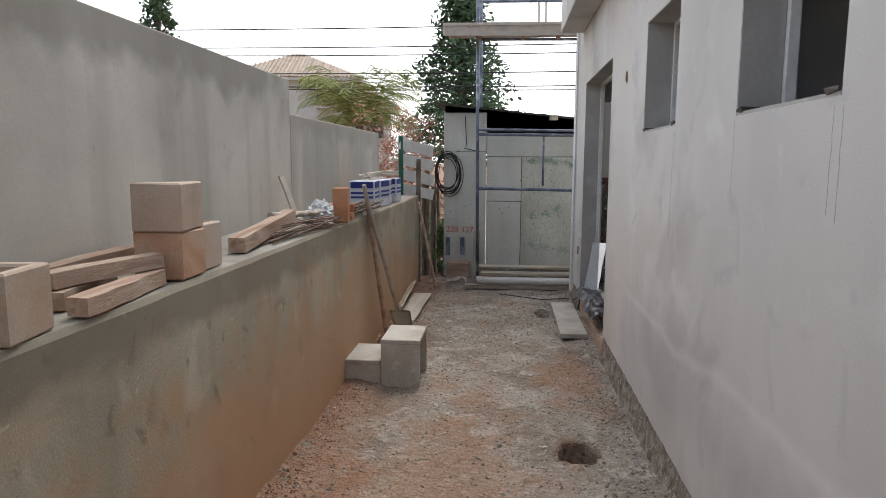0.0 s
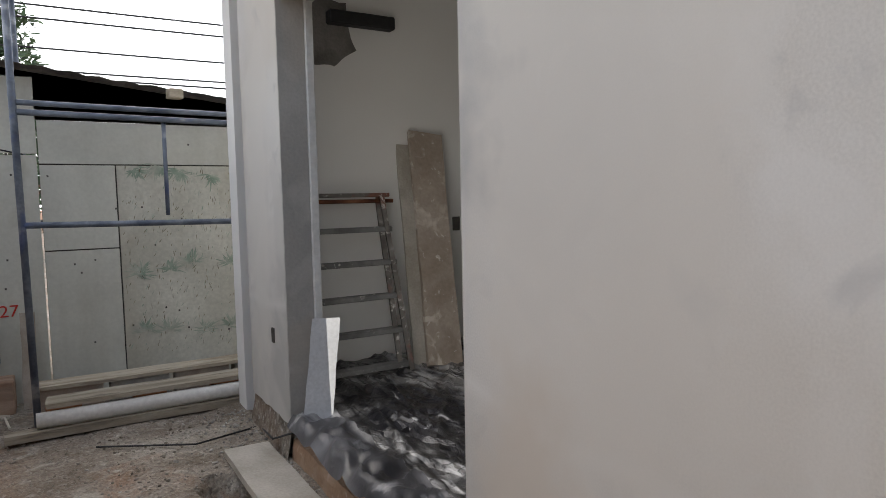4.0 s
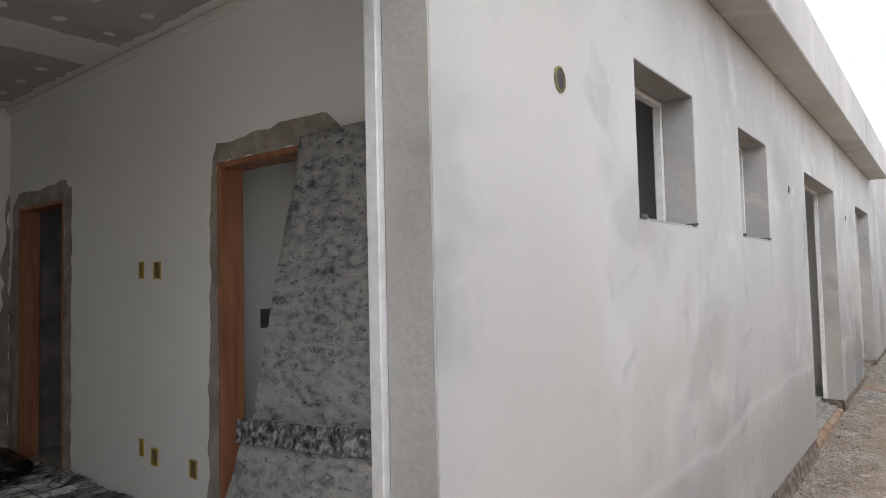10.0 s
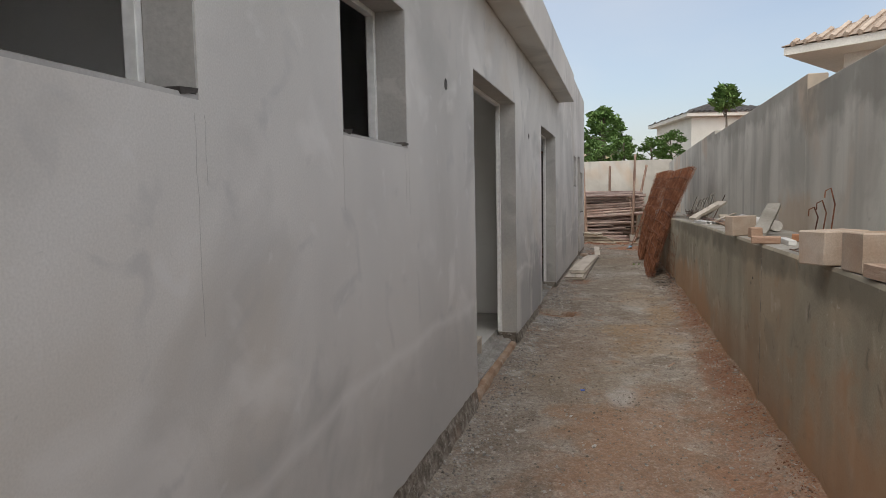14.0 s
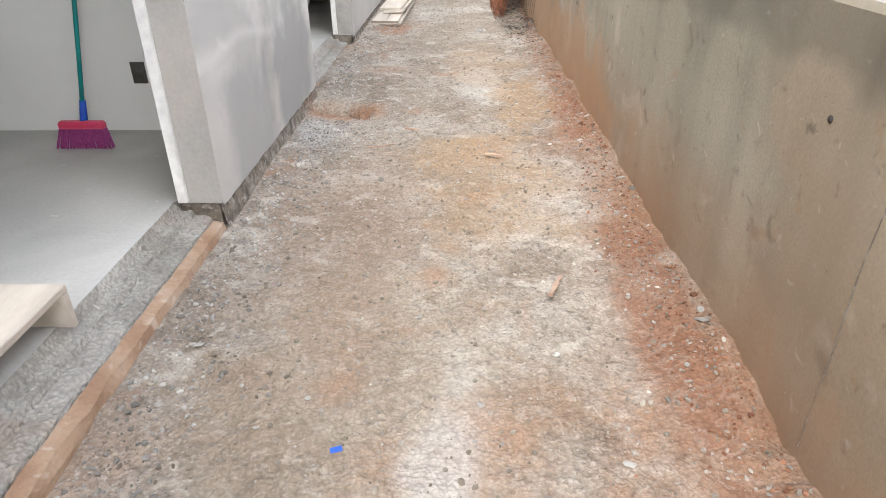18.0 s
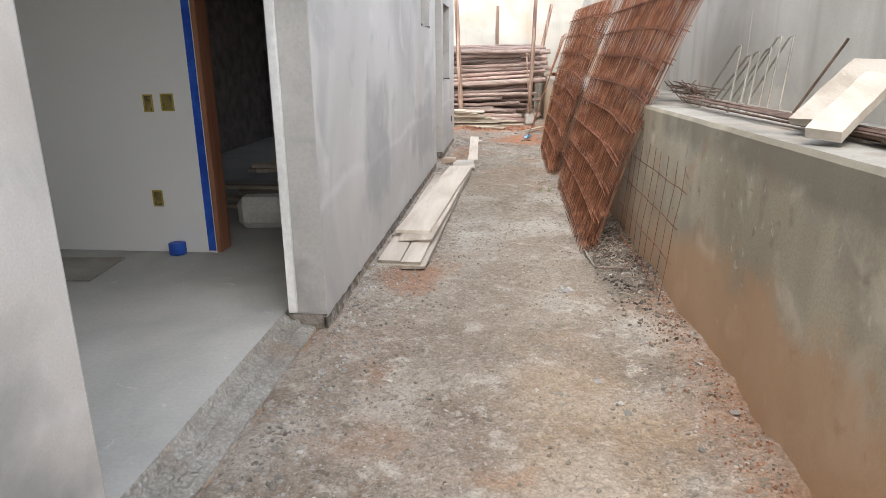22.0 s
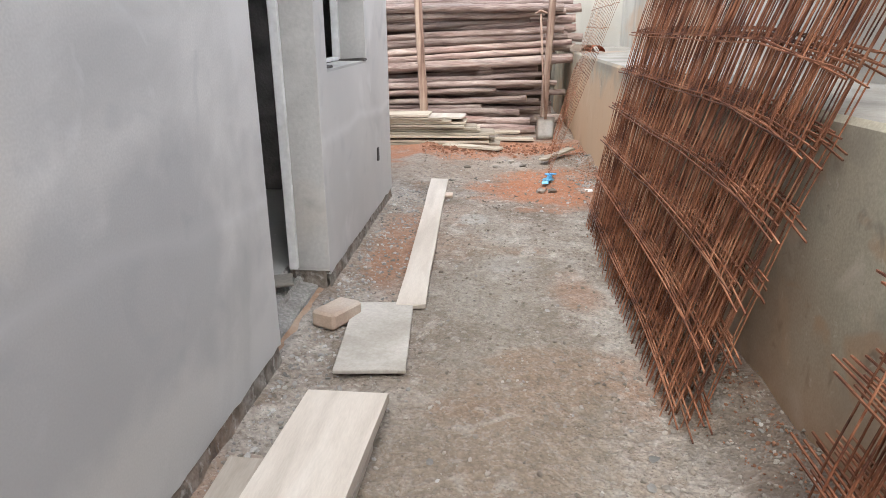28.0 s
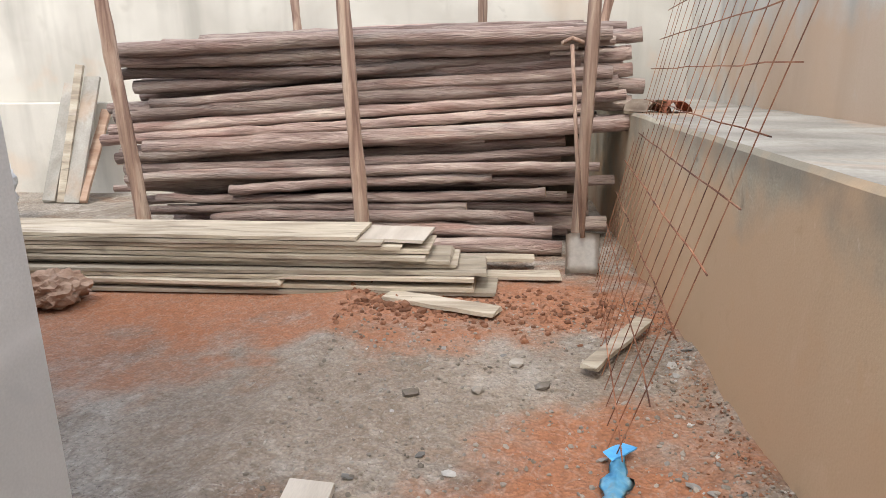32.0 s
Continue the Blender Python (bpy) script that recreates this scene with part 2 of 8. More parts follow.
    if tide:
        c, z0, width, amount = tide
        sep = N.new("ShaderNodeSeparateXYZ")
        L.new(coord.outputs["Object"], sep.inputs["Vector"])
        src = noise_tex(0.55, 6)
        for op, val, third in (("MULTIPLY_ADD", 0.5, None), ("SUBTRACT", z0 + 0.25, 0.0), ("ABSOLUTE", 0.0, 0.0), ("MULTIPLY_ADD", -1.0 / width, 1.0), ("MAXIMUM", 0.0, 0.0), ("MULTIPLY", amount, 0.0)):
            q = N.new("ShaderNodeMath")
            q.operation = op
            L.new(src, q.inputs[0])
            q.inputs[1].default_value = val
            if third is None:
                L.new(sep.outputs["Z"], q.inputs[2])
            else:
                q.inputs[2].default_value = third
            src = q.outputs[0]
        col = mix(src, col, c)
    for c, amount, centre, radius in patches:
        pm = N.new("ShaderNodeMapping")
        pm.vector_type = "TEXTURE"
        pm.inputs["Location"].default_value, pm.inputs["Scale"].default_value = (*centre, 0)[:3], (*radius, 50)[:3]
        L.new(coord.outputs["Object"], pm.inputs["Vector"])
        ln = N.new("ShaderNodeVectorMath")
        ln.operation = "LENGTH"
        L.new(pm.outputs["Vector"], ln.inputs[0])
        ad = N.new("ShaderNodeMath")
        ad.operation = "MULTIPLY_ADD"
        L.new(noise_tex(3.4, 9), ad.inputs[0])
        ad.inputs[1].default_value = 1.9
        L.new(ln.outputs["Value"], ad.inputs[2])
        mr = N.new("ShaderNodeMapRange")
        L.new(ad.outputs[0], mr.inputs["Value"])
        mr.inputs["From Min"].default_value, mr.inputs["From Max"].default_value = 1.55, 2.05
        mr.inputs["To Min"].default_value, mr.inputs["To Max"].default_value = amount, 0.0
        col = mix(mr.outputs["Result"], col, c)
    for c, amount, sx, sy, sharp in veins:
        vm = N.new("ShaderNodeMapping")
        vm.inputs["Scale"].default_value = (sx, sy, (sx + sy) / 2)
        L.new(coord.outputs["Object"], vm.inputs["Vector"])
        src = noise_tex(1.0, 4, vm.outputs["Vector"], 0.7)
        for op, val, third in (("SUBTRACT", 0.5, 0.0), ("ABSOLUTE", 0.0, 0.0), ("MULTIPLY_ADD", -sharp, 1.0), ("MAXIMUM", 0.0, 0.0), ("MULTIPLY", amount, 0.0)):
            q = N.new("ShaderNodeMath")
            q.operation = op
            L.new(src, q.inputs[0])
            q.inputs[1].default_value, q.inputs[2].default_value = val, third
            src = q.outputs[0]
        col = mix(src, col, c)
    if rand:
        info = N.new("ShaderNodeObjectInfo")
        geo = N.new("ShaderNodeNewGeometry")
        ad = N.new("ShaderNodeMath")
        ad.operation = "ADD"
        L.new(info.outputs["Random"], ad.inputs[0])
        L.new(geo.outputs["Random Per Island"], ad.inputs[1])
        fr = N.new("ShaderNodeMath")
        fr.operation = "FRACT"
        L.new(ad.outputs[0], fr.inputs[0])
        col = mix(1.0, col, ramp(fr.outputs[0], [(0.0, 1 - rand), (1.0, 1 + rand * 0.6)]), "MULTIPLY")
    def cells(sc, feature, bend, drawn=1.0):
        """Distances in a net of uneven cells, bent out of true by noise."""
        warp, add, vor = N.new("ShaderNodeTexNoise"), N.new("ShaderNodeVectorMath"), N.new("ShaderNodeTexVoronoi")
        warp.inputs["Scale"].default_value = sc * 0.6
        L.new(coord.outputs["Object"], warp.inputs["Vector"])
        scaled = N.new("ShaderNodeVectorMath")
        scaled.operation = "SCALE"
        scaled.inputs["Scale"].default_value = bend / sc
        L.new(warp.outputs["Color"], scaled.inputs[0])
        L.new(coord.outputs["Object"], add.inputs[0])
        L.new(scaled.outputs[0], add.inputs[1])
        vor.feature = feature
        vor.inputs["Scale"].default_value = sc
        pull = N.new("ShaderNodeMapping")
        pull.inputs["Scale"].default_value = (1.0, drawn, 1.0)
        L.new(add.outputs[0], pull.inputs["Vector"])
        L.new(pull.outputs["Vector"], vor.inputs["Vector"])
        return vor.outputs["Distance"]
    extra = []
    for sc, amount, height in crumbs:
        d = cells(sc, "F1", 1.2)
        col = mix(amount, col, ramp(d, [(0.1, 1.25), (0.75, 0.62)]), "MULTIPLY")
        extra.append((d, -height))
    for sc, height, drawn in facets:
        extra.append((cells(sc, "DISTANCE_TO_EDGE", 1.6, drawn), height))
    L.new(col, bsdf.inputs["Base Color"])
    bsdf.inputs["Roughness"].default_value = rough
    bsdf.inputs["Metallic"].default_value = metal
    bsdf.inputs["Specular IOR Level"].default_value = spec
    bsdf.inputs["Coat Weight"].default_value = coat
    if bump:
        b = N.new("ShaderNodeBump")
        b.inputs["Strength"].default_value, b.inputs["Distance"].default_value = bump, dist
        height = noise_tex(bump_scale, 8)
        for sc, power, weight, skew in ridges or ():
            rm = N.new("ShaderNodeMapping")
            rm.inputs["Rotation"].default_value, rm.inputs["Scale"].default_value = (0, 0, skew), (sc * 0.22, sc, 1)
            L.new(coord.outputs["Object"], rm.inputs["Vector"])
            src = noise_tex(1.0, 2, rm.outputs["Vector"], 0.8)
            for op, val in (("SUBTRACT", 0.5), ("ABSOLUTE", 0.0), ("MULTIPLY_ADD", -5.0), ("MAXIMUM", 0.0), ("POWER", power), ("MULTIPLY", weight)):
                q = N.new("ShaderNodeMath")
                q.operation = op
                L.new(src, q.inputs[0])
                q.inputs[1].default_value = val
                q.inputs[2].default_value = 1.0
                src = q.outputs[0]
            q = N.new("ShaderNodeMath")
            q.operation = "ADD"
            L.new(height, q.inputs[0])
            L.new(src, q.inputs[1])
            height = q.outputs[0]
        for src, weight in extra:
            q = N.new("ShaderNodeMath")
            q.operation = "MULTIPLY_ADD"
            L.new(src, q.inputs[0])
            q.inputs[1].default_value = weight
            L.new(height, q.inputs[2])
            height = q.outputs[0]
        L.new(height, b.inputs["Height"])
        L.new(b.outputs["Normal"], bsdf.inputs["Normal"])
    return mat


M_RENDER = material("grey_cement_render", [(0.45, 0.438, 0.412), (0.53, 0.516, 0.487), (0.59, 0.575, 0.543), (0.65, 0.633, 0.597)], 0.55, 10, 0.95, 0.03, 170, grain_amount=0.45, spread=(0.3, 0.7), spots=[((0.36, 0.355, 0.34), 0.6, 0.9, 0.56), ((0.5, 0.445, 0.37), 0.35, 0.6, 0.57), ((0.68, 0.665, 0.635), 0.55, 1.6, 0.57), ((0.4, 0.4, 0.395), 0.45, 4.5, 0.59), ((0.66, 0.655, 0.635), 0.35, 7.0, 0.62), ((0.25, 0.25, 0.24), 0.4, 24.0, 0.72)], streaks=((0.39, 0.39, 0.385), 0.3, 1.6), low=((0.4, 0.393, 0.375), 0.62, 1.0, 0.42), patches=[((0.27, 0.272, 0.265), 0.75, (0, -4.75, 0.55), (50, 0.55, 0.55)), ((0.3, 0.3, 0.295), 0.6, (0, -3.9, 0.45), (50, 0.5, 0.35)), ((0.36, 0.355, 0.345), 0.35, (0, -0.4, 0.4), (50, 1.5, 0.45)), ((0.28, 0.285, 0.285), 0.5, (0, -8.6, 0.9), (50, 0.5, 0.5)), ((0.3, 0.3, 0.3), 0.5, (0, -11.2, 0.8), (50, 1.0, 0.35)), ((0.6, 0.575, 0.53), 0.7, (0, 5.9, 1.6), (50, 0.3, 1.6)), ((0.6, 0.57, 0.52), 0.8, (0, 3.2, 1.6), (50, 0.5, 1.7)), ((0.55, 0.49, 0.42), 0.6, (0, 3.4, 0.5), (50, 0.3, 0.5))], tide=((0.68, 0.67, 0.645), 0.89, 0.045, 0.42))
M_REVEAL = material("grey_reveal_render", [(0.36, 0.352, 0.333), (0.43, 0.42, 0.398), (0.5, 0.49, 0.465)], 1.3, 8, 0.95, 0.2, 60, grain_amount=0.4, spots=[((0.27, 0.265, 0.25), 0.55, 2.2, 0.57), ((0.58, 0.57, 0.54), 0.45, 4.0, 0.6), ((0.5, 0.43, 0.35), 0.3, 1.2, 0.58)])
M_CRACK = material("hairline_crack", [(0.41, 0.4, 0.375), (0.46, 0.45, 0.425)], 6.0, 5, 0.95, 0.0, 40)
M_BOUND = material("weathered_boundary_render", [(0.42, 0.4, 0.35), (0.5, 0.475, 0.42), (0.57, 0.545, 0.485), (0.62, 0.595, 0.53)], 0.8, 10, 0.95, 0.07, 130, grain_amount=0.4, spots=[((0.56, 0.4, 0.27), 0.5, 0.5, 0.58), ((0.4, 0.375, 0.32), 0.45, 2.5, 0.6), ((0.24, 0.22, 0.19), 0.4, 9.0, 0.7)], streaks=((0.27, 0.255, 0.22), 0.55, 3.2), patches=[((0.25, 0.235, 0.2), 0.65, (-2.5, 0.2, 2.36), (50, 4.5, 0.26)), ((0.27, 0.25, 0.21), 0.6, (-2.5, -6, 2.64), (50, 4.0, 0.24)), ((0.3, 0.28, 0.235), 0.5, (-2.5, 5, 2.1), (50, 2.5, 0.2)), ((0.55, 0.36, 0.22), 0.6, (-2.5, -17.5, 1.35), (50, 2.4, 0.4)), ((0.5, 0.36, 0.24), 0.5, (-2.5, -3.4, 1.4), (50, 0.8, 0.3))])
M_RETAIN = material("stained_retaining_render", [(0.32, 0.28, 0.205), (0.39, 0.345, 0.26), (0.45, 0.405, 0.31), (0.52, 0.475, 0.375)], 1.1, 12, 0.95, 0.12, 110, grain_amount=0.75, spread=(0.3, 0.7), spots=[((0.5, 0.35, 0.22), 0.35, 0.8, 0.55), ((0.27, 0.245, 0.195), 0.45, 1.9, 0.58), ((0.2, 0.17, 0.13), 0.5, 5.5, 0.63), ((0.64, 0.58, 0.48), 0.5, 3.0, 0.6), ((0.44, 0.27, 0.15), 0.45, 4.5, 0.61), ((0.17, 0.15, 0.12), 0.7, 9.0, 0.63), ((0.66, 0.61, 0.52), 0.6, 18.0, 0.66), ((0.14, 0.12, 0.1), 0.6, 45.0, 0.68)], streaks=((0.24, 0.22, 0.17), 0.4, 5.0), low=((0.4, 0.225, 0.125), 0.05, 0.72, 0.8), patches=[((0.19, 0.17, 0.13), 0.6, (-2, 1.5, 1.2), (50, 3.5, 0.14)), ((0.2, 0.185, 0.145), 0.55, (-2, -2.3, 1.2), (50, 2.2, 0.12)), ((0.2, 0.18, 0.14), 0.65, (-2, -6.0, 1.18), (50, 2.4, 0.14)), ((0.24, 0.22, 0.18), 0.6, (-2, -15, 1.1), (50, 3.0, 0.1)), ((0.6, 0.41, 0.25), 0.75, (-2, -16, 0.5), (50, 3.5, 0.6)), ((0.52, 0.31, 0.17), 0.6, (-2, -6.5, 0.35), (50, 2.2, 0.4)), ((0.5, 0.3, 0.17), 0.65, (-2, 3.0, 0.4), (50, 4.0, 0.6))])
M_LEDGE = material("pale_cement_ledge", [(0.23, 0.215, 0.185), (0.31, 0.293, 0.258), (0.39, 0.37, 0.33)], 2.2, 9, 0.95, 0.3, 60, spots=[((0.24, 0.2, 0.16), 0.55, 5, 0.58), ((0.46, 0.3, 0.19), 0.4, 1.4, 0.58)])
M_WHITE = material("white_skim_plaster", [(0.76, 0.755, 0.735), (0.82, 0.815, 0.795)], 0.5, 3, 0.8, 0.02, 90, grain_amount=0.06, spots=[((0.68, 0.665, 0.64), 0.35, 0.8, 0.58)])
M_CEIL = material("white_joint_compound", [(0.66, 0.64, 0.6), (0.73, 0.71, 0.67)], 1.0, 4, 0.9, 0.03, 60, grain_amount=0.1)
M_GYP = material("bare_gypsum_board", [(0.36, 0.34, 0.315), (0.43, 0.41, 0.38)], 3.0, 6, 0.95, 0.05, 60, grain_amount=0.15)
M_SLAB = material("smooth_screed_floor", [(0.33, 0.33, 0.315), (0.4, 0.4, 0.38), (0.46, 0.455, 0.435)], 1.4, 9, 0.8, 0.12, 60, grain_amount=0.35, spots=[((0.66, 0.66, 0.64), 0.6, 12, 0.68), ((0.36, 0.36, 0.345), 0.4, 2.0, 0.58)])
M_THRESH = material("rough_concrete_edge", [(0.13, 0.11, 0.09), (0.22, 0.19, 0.155), (0.33, 0.3, 0.26)], 14.0, 11, 0.95, 0.9, 60, dist=0.02, spots=[((0.27, 0.16, 0.1), 0.45, 1.3, 0.55), ((0.08, 0.07, 0.058), 0.55, 16.0, 0.57), ((0.45, 0.42, 0.38), 0.7, 30.0, 0.57)])
M_SILL = material("rough_grey_sill", [(0.3, 0.285, 0.255), (0.37, 0.355, 0.32), (0.43, 0.415, 0.38)], 5.0, 11, 0.95, 0.9, 50, dist=0.02, spots=[((0.55, 0.54, 0.51), 0.6, 34.0, 0.62), ((0.2, 0.185, 0.165), 0.5, 22.0, 0.6), ((0.36, 0.26, 0.19), 0.4, 2.0, 0.56)], crumbs=((60.0, 0.5, 0.5),))
M_EDGE = material("orange_clay_edge", [(0.27, 0.165, 0.105), (0.36, 0.245, 0.165), (0.42, 0.32, 0.24)], 4.0, 10, 0.95, 0.6, 60, dist=0.01, spots=[((0.24, 0.13, 0.08), 0.6, 9.0, 0.6), ((0.55, 0.47, 0.39), 0.5, 16.0, 0.6)])
M_CLAY = material("raw_clay_brick", [(0.4, 0.17, 0.085), (0.54, 0.27, 0.15)], 5.0, 6, 0.95, 0.4, 60, rand=0.2)
M_BLOCK = material("fired_clay_block", [(0.42, 0.32, 0.245), (0.5, 0.41, 0.33), (0.56, 0.49, 0.42)], 3.0, 10, 0.95, 0.1, 120, rand=0.12, spots=[((0.52, 0.35, 0.24), 0.4, 2.5, 0.55), ((0.36, 0.31, 0.25), 0.5, 5.0, 0.58)])
M_BENCH = material("cement_spattered_board", [(0.4, 0.36, 0.3), (0.5, 0.46, 0.4), (0.6, 0.57, 0.51)], 2.5, 9, 0.9, 0.15, 60, spots=[((0.34, 0.26, 0.19), 0.5, 3.0, 0.57), ((0.66, 0.64, 0.6), 0.6, 12.0, 0.62)])
M_CONCRETE = material("cast_concrete", [(0.36, 0.33, 0.28), (0.5, 0.47, 0.42)], 4.0, 8, 0.95, 0.4, 70)
M_PATCH = material("brown_damp_mortar", [(0.24, 0.21, 0.18), (0.32, 0.285, 0.245), (0.4, 0.365, 0.325)], 5.0, 9, 0.95, 0.5, 50, spots=[((0.2, 0.18, 0.155), 0.6, 3.0, 0.57), ((0.5, 0.48, 0.45), 0.6, 14.0, 0.63)])
# mortar; its dark tone is also painted on walls for the shade of unlit rooms
M_MORTAR_SHADE = material("dark_mortar_room_shade", [(0.15, 0.14, 0.13), (0.25, 0.235, 0.22)], 6.0, 8, 0.95, 0.6, 50)
M_WOOD = material("weathered_pine_board", [(0.38, 0.33, 0.27), (0.46, 0.405, 0.34), (0.52, 0.465, 0.4)], 1.5, 9, 0.9, 0.2, 30, grain_amount=0.4, spots=[((0.25, 0.21, 0.17), 0.4, 3.0, 0.6), ((0.6, 0.56, 0.5), 0.4, 5.0, 0.62)], rand=0.2, stretch=(6, 1, 6))
M_WOODX = material("weathered_pine_board_across", [(0.3, 0.25, 0.19), (0.43, 0.37, 0.285), (0.52, 0.46, 0.365)], 2.0, 9, 0.9, 0.3, 30, spots=[((0.17, 0.14, 0.11), 0.65, 3.0, 0.58), ((0.56, 0.5, 0.42), 0.5, 1.2, 0.6)], rand=0.35, stretch=(1, 6, 6))
M_PALE = material("pale_plywood_strip", [(0.45, 0.4, 0.335), (0.52, 0.465, 0.395), (0.56, 0.51, 0.44)], 1.5, 9, 0.9, 0.15, 30, grain_amount=0.35, spots=[((0.42, 0.36, 0.3), 0.35, 2.0, 0.58), ((0.3, 0.24, 0.19), 0.5, 9.0, 0.7)], rand=0.1, stretch=(7, 1, 7))
M_LOG = material("stripped_eucalyptus_log", [(0.2, 0.13, 0.112), (0.37, 0.265, 0.23), (0.5, 0.385, 0.335), (0.63, 0.52, 0.45)], 3.0, 12, 0.85, 0.8, 26, spots=[((0.66, 0.56, 0.48), 0.6, 1.6, 0.56), ((0.08, 0.045, 0.038), 0.85, 3.4, 0.62), ((0.36, 0.33, 0.31), 0.5, 1.9, 0.57), ((0.38, 0.225, 0.185), 0.6, 2.4, 0.56), ((0.06, 0.036, 0.03), 0.8, 9.0, 0.66)], rand=0.45, stretch=(0.6, 6, 6), spread=(0.28, 0.7), dist=0.03, veins=(((0.12, 0.07, 0.055), 0.3, 1.2, 34.0, 22.0),))
M_POST = material("stripped_upright_log", [(0.2, 0.12, 0.09), (0.36, 0.24, 0.18), (0.5, 0.38, 0.29)], 3.0, 10, 0.85, 0.7, 24, spots=[((0.09, 0.05, 0.04), 0.8, 4.5, 0.64)], rand=0.3, stretch=(7, 7, 0.3), dist=0.015)
M_LOGEND = material("pale_log_end", [(0.5, 0.35, 0.22), (0.66, 0.52, 0.36)], 8.0, 6, 0.9, 0.3, 60, rand=0.2)
M_BEAM = material("rough_sawn_beam", [(0.34, 0.21, 0.145), (0.5, 0.36, 0.27)], 3.0, 8, 0.9, 0.4, 40, rand=0.2, stretch=(1, 5, 5), spots=[((0.24, 0.17, 0.13), 0.5, 2.0, 0.58)])
M_TIMBER = material("weathered_sawn_timber", [(0.3, 0.19, 0.135), (0.42, 0.3, 0.225), (0.52, 0.41, 0.325)], 2.0, 10, 0.9, 0.4, 40, rand=0.25, stretch=(7, 0.8, 7), spots=[((0.2, 0.13, 0.1), 0.6, 2.0, 0.58), ((0.56, 0.48, 0.4), 0.5, 3.0, 0.6)])
M_REDBLOCK = material("orange_clay_block", [(0.47, 0.26, 0.16), (0.57, 0.36, 0.24), (0.6, 0.44, 0.33)], 3.0, 10, 0.95, 0.12, 110, spots=[((0.6, 0.5, 0.4), 0.5, 2.5, 0.57), ((0.4, 0.3, 0.22), 0.5, 6.0, 0.6)])
M_FRAME = material("varnished_red_wood", [(0.25, 0.1, 0.052), (0.36, 0.16, 0.088)], 3.0, 7, 0.5, 0.1, 40, stretch=(7, 7, 0.6))
M_RUST = material("rusty_steel", [(0.11, 0.04, 0.022), (0.25, 0.095, 0.046), (0.38, 0.175, 0.095)], 9.0, 6, 0.75, 0.3, 80, rand=0.45, metal=0.1)
M_REBAR = material("grey_brown_rebar", [(0.14, 0.09, 0.07), (0.26, 0.18, 0.14)], 9.0, 6, 0.7, 0.3, 80, metal=0.4, rand=0.25)
# plaster splashes, plus pale sheen and dark fold shade painted into the colour
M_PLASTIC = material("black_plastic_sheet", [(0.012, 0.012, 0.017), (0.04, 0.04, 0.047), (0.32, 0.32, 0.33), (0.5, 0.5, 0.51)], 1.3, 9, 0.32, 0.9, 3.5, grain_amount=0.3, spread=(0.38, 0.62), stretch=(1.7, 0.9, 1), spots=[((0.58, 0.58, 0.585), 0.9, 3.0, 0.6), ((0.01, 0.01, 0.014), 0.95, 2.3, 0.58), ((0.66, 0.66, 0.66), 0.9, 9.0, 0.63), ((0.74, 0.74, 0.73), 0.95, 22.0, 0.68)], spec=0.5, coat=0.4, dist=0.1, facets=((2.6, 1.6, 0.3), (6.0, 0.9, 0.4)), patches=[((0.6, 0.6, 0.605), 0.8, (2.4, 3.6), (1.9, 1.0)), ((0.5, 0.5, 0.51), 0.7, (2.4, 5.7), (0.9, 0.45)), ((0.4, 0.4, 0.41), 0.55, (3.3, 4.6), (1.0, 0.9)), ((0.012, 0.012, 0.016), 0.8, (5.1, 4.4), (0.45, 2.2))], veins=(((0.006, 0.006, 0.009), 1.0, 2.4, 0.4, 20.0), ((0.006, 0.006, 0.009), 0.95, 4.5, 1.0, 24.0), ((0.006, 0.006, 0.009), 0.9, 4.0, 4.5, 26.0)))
for key, value in (("Coat Roughness", 0.12), ("Coat IOR", 1.6)):
    M_PLASTIC.node_tree.nodes["Principled BSDF"].inputs[key].default_value = value
M_PLASTIC.node_tree.links.new(M_PLASTIC.node_tree.nodes["Bump"].outputs["Normal"], M_PLASTIC.node_tree.nodes["Principled BSDF"].inputs["Coat Normal"])
M_PLASTIC2 = material("grey_crumpled_plastic", [(0.03, 0.03, 0.035), (0.12, 0.12, 0.13)], 4.0, 6, 0.3, 0.5, 16, spots=[((0.45, 0.45, 0.46), 0.7, 5.0, 0.6)], spec=0.6)
M_BUCKET = material("black_bucket_plastic", [(0.01, 0.01, 0.012), (0.018, 0.018, 0.02)], 5.0, 5, 0.3, 0.05, 40, spots=[((0.7, 0.7, 0.68), 0.9, 30.0, 0.72)], spec=0.5)
M_LID = material("paint_splashed_lid", [(0.16, 0.16, 0.165), (0.34, 0.34, 0.34)], 14.0, 6, 0.45, 0.1, 40, spots=[((0.6, 0.6, 0.58), 0.85, 24.0, 0.6)])
M_SACK = material("yellow_woven_sack", [(0.15, 0.15, 0.085), (0.25, 0.25, 0.15)], 5.0, 8, 0.8, 0.5, 60)
M_LADDER = material("paint_splashed_ladder", [(0.1, 0.09, 0.08), (0.2, 0.185, 0.17)], 7.0, 8, 0.7, 0.3, 40, spots=[((0.24, 0.075, 0.045), 0.8, 4.0, 0.57), ((0.5, 0.5, 0.47), 0.7, 7.0, 0.6), ((0.72, 0.71, 0.67), 0.95, 26.0, 0.6), ((0.03, 0.025, 0.022), 0.7, 12.0, 0.64)])
M_RUNG = material("splashed_aluminium_rung", [(0.13, 0.13, 0.13), (0.24, 0.24, 0.235)], 7.0, 8, 0.6, 0.2, 40, spots=[((0.7, 0.69, 0.65), 0.9, 19.0, 0.64)])
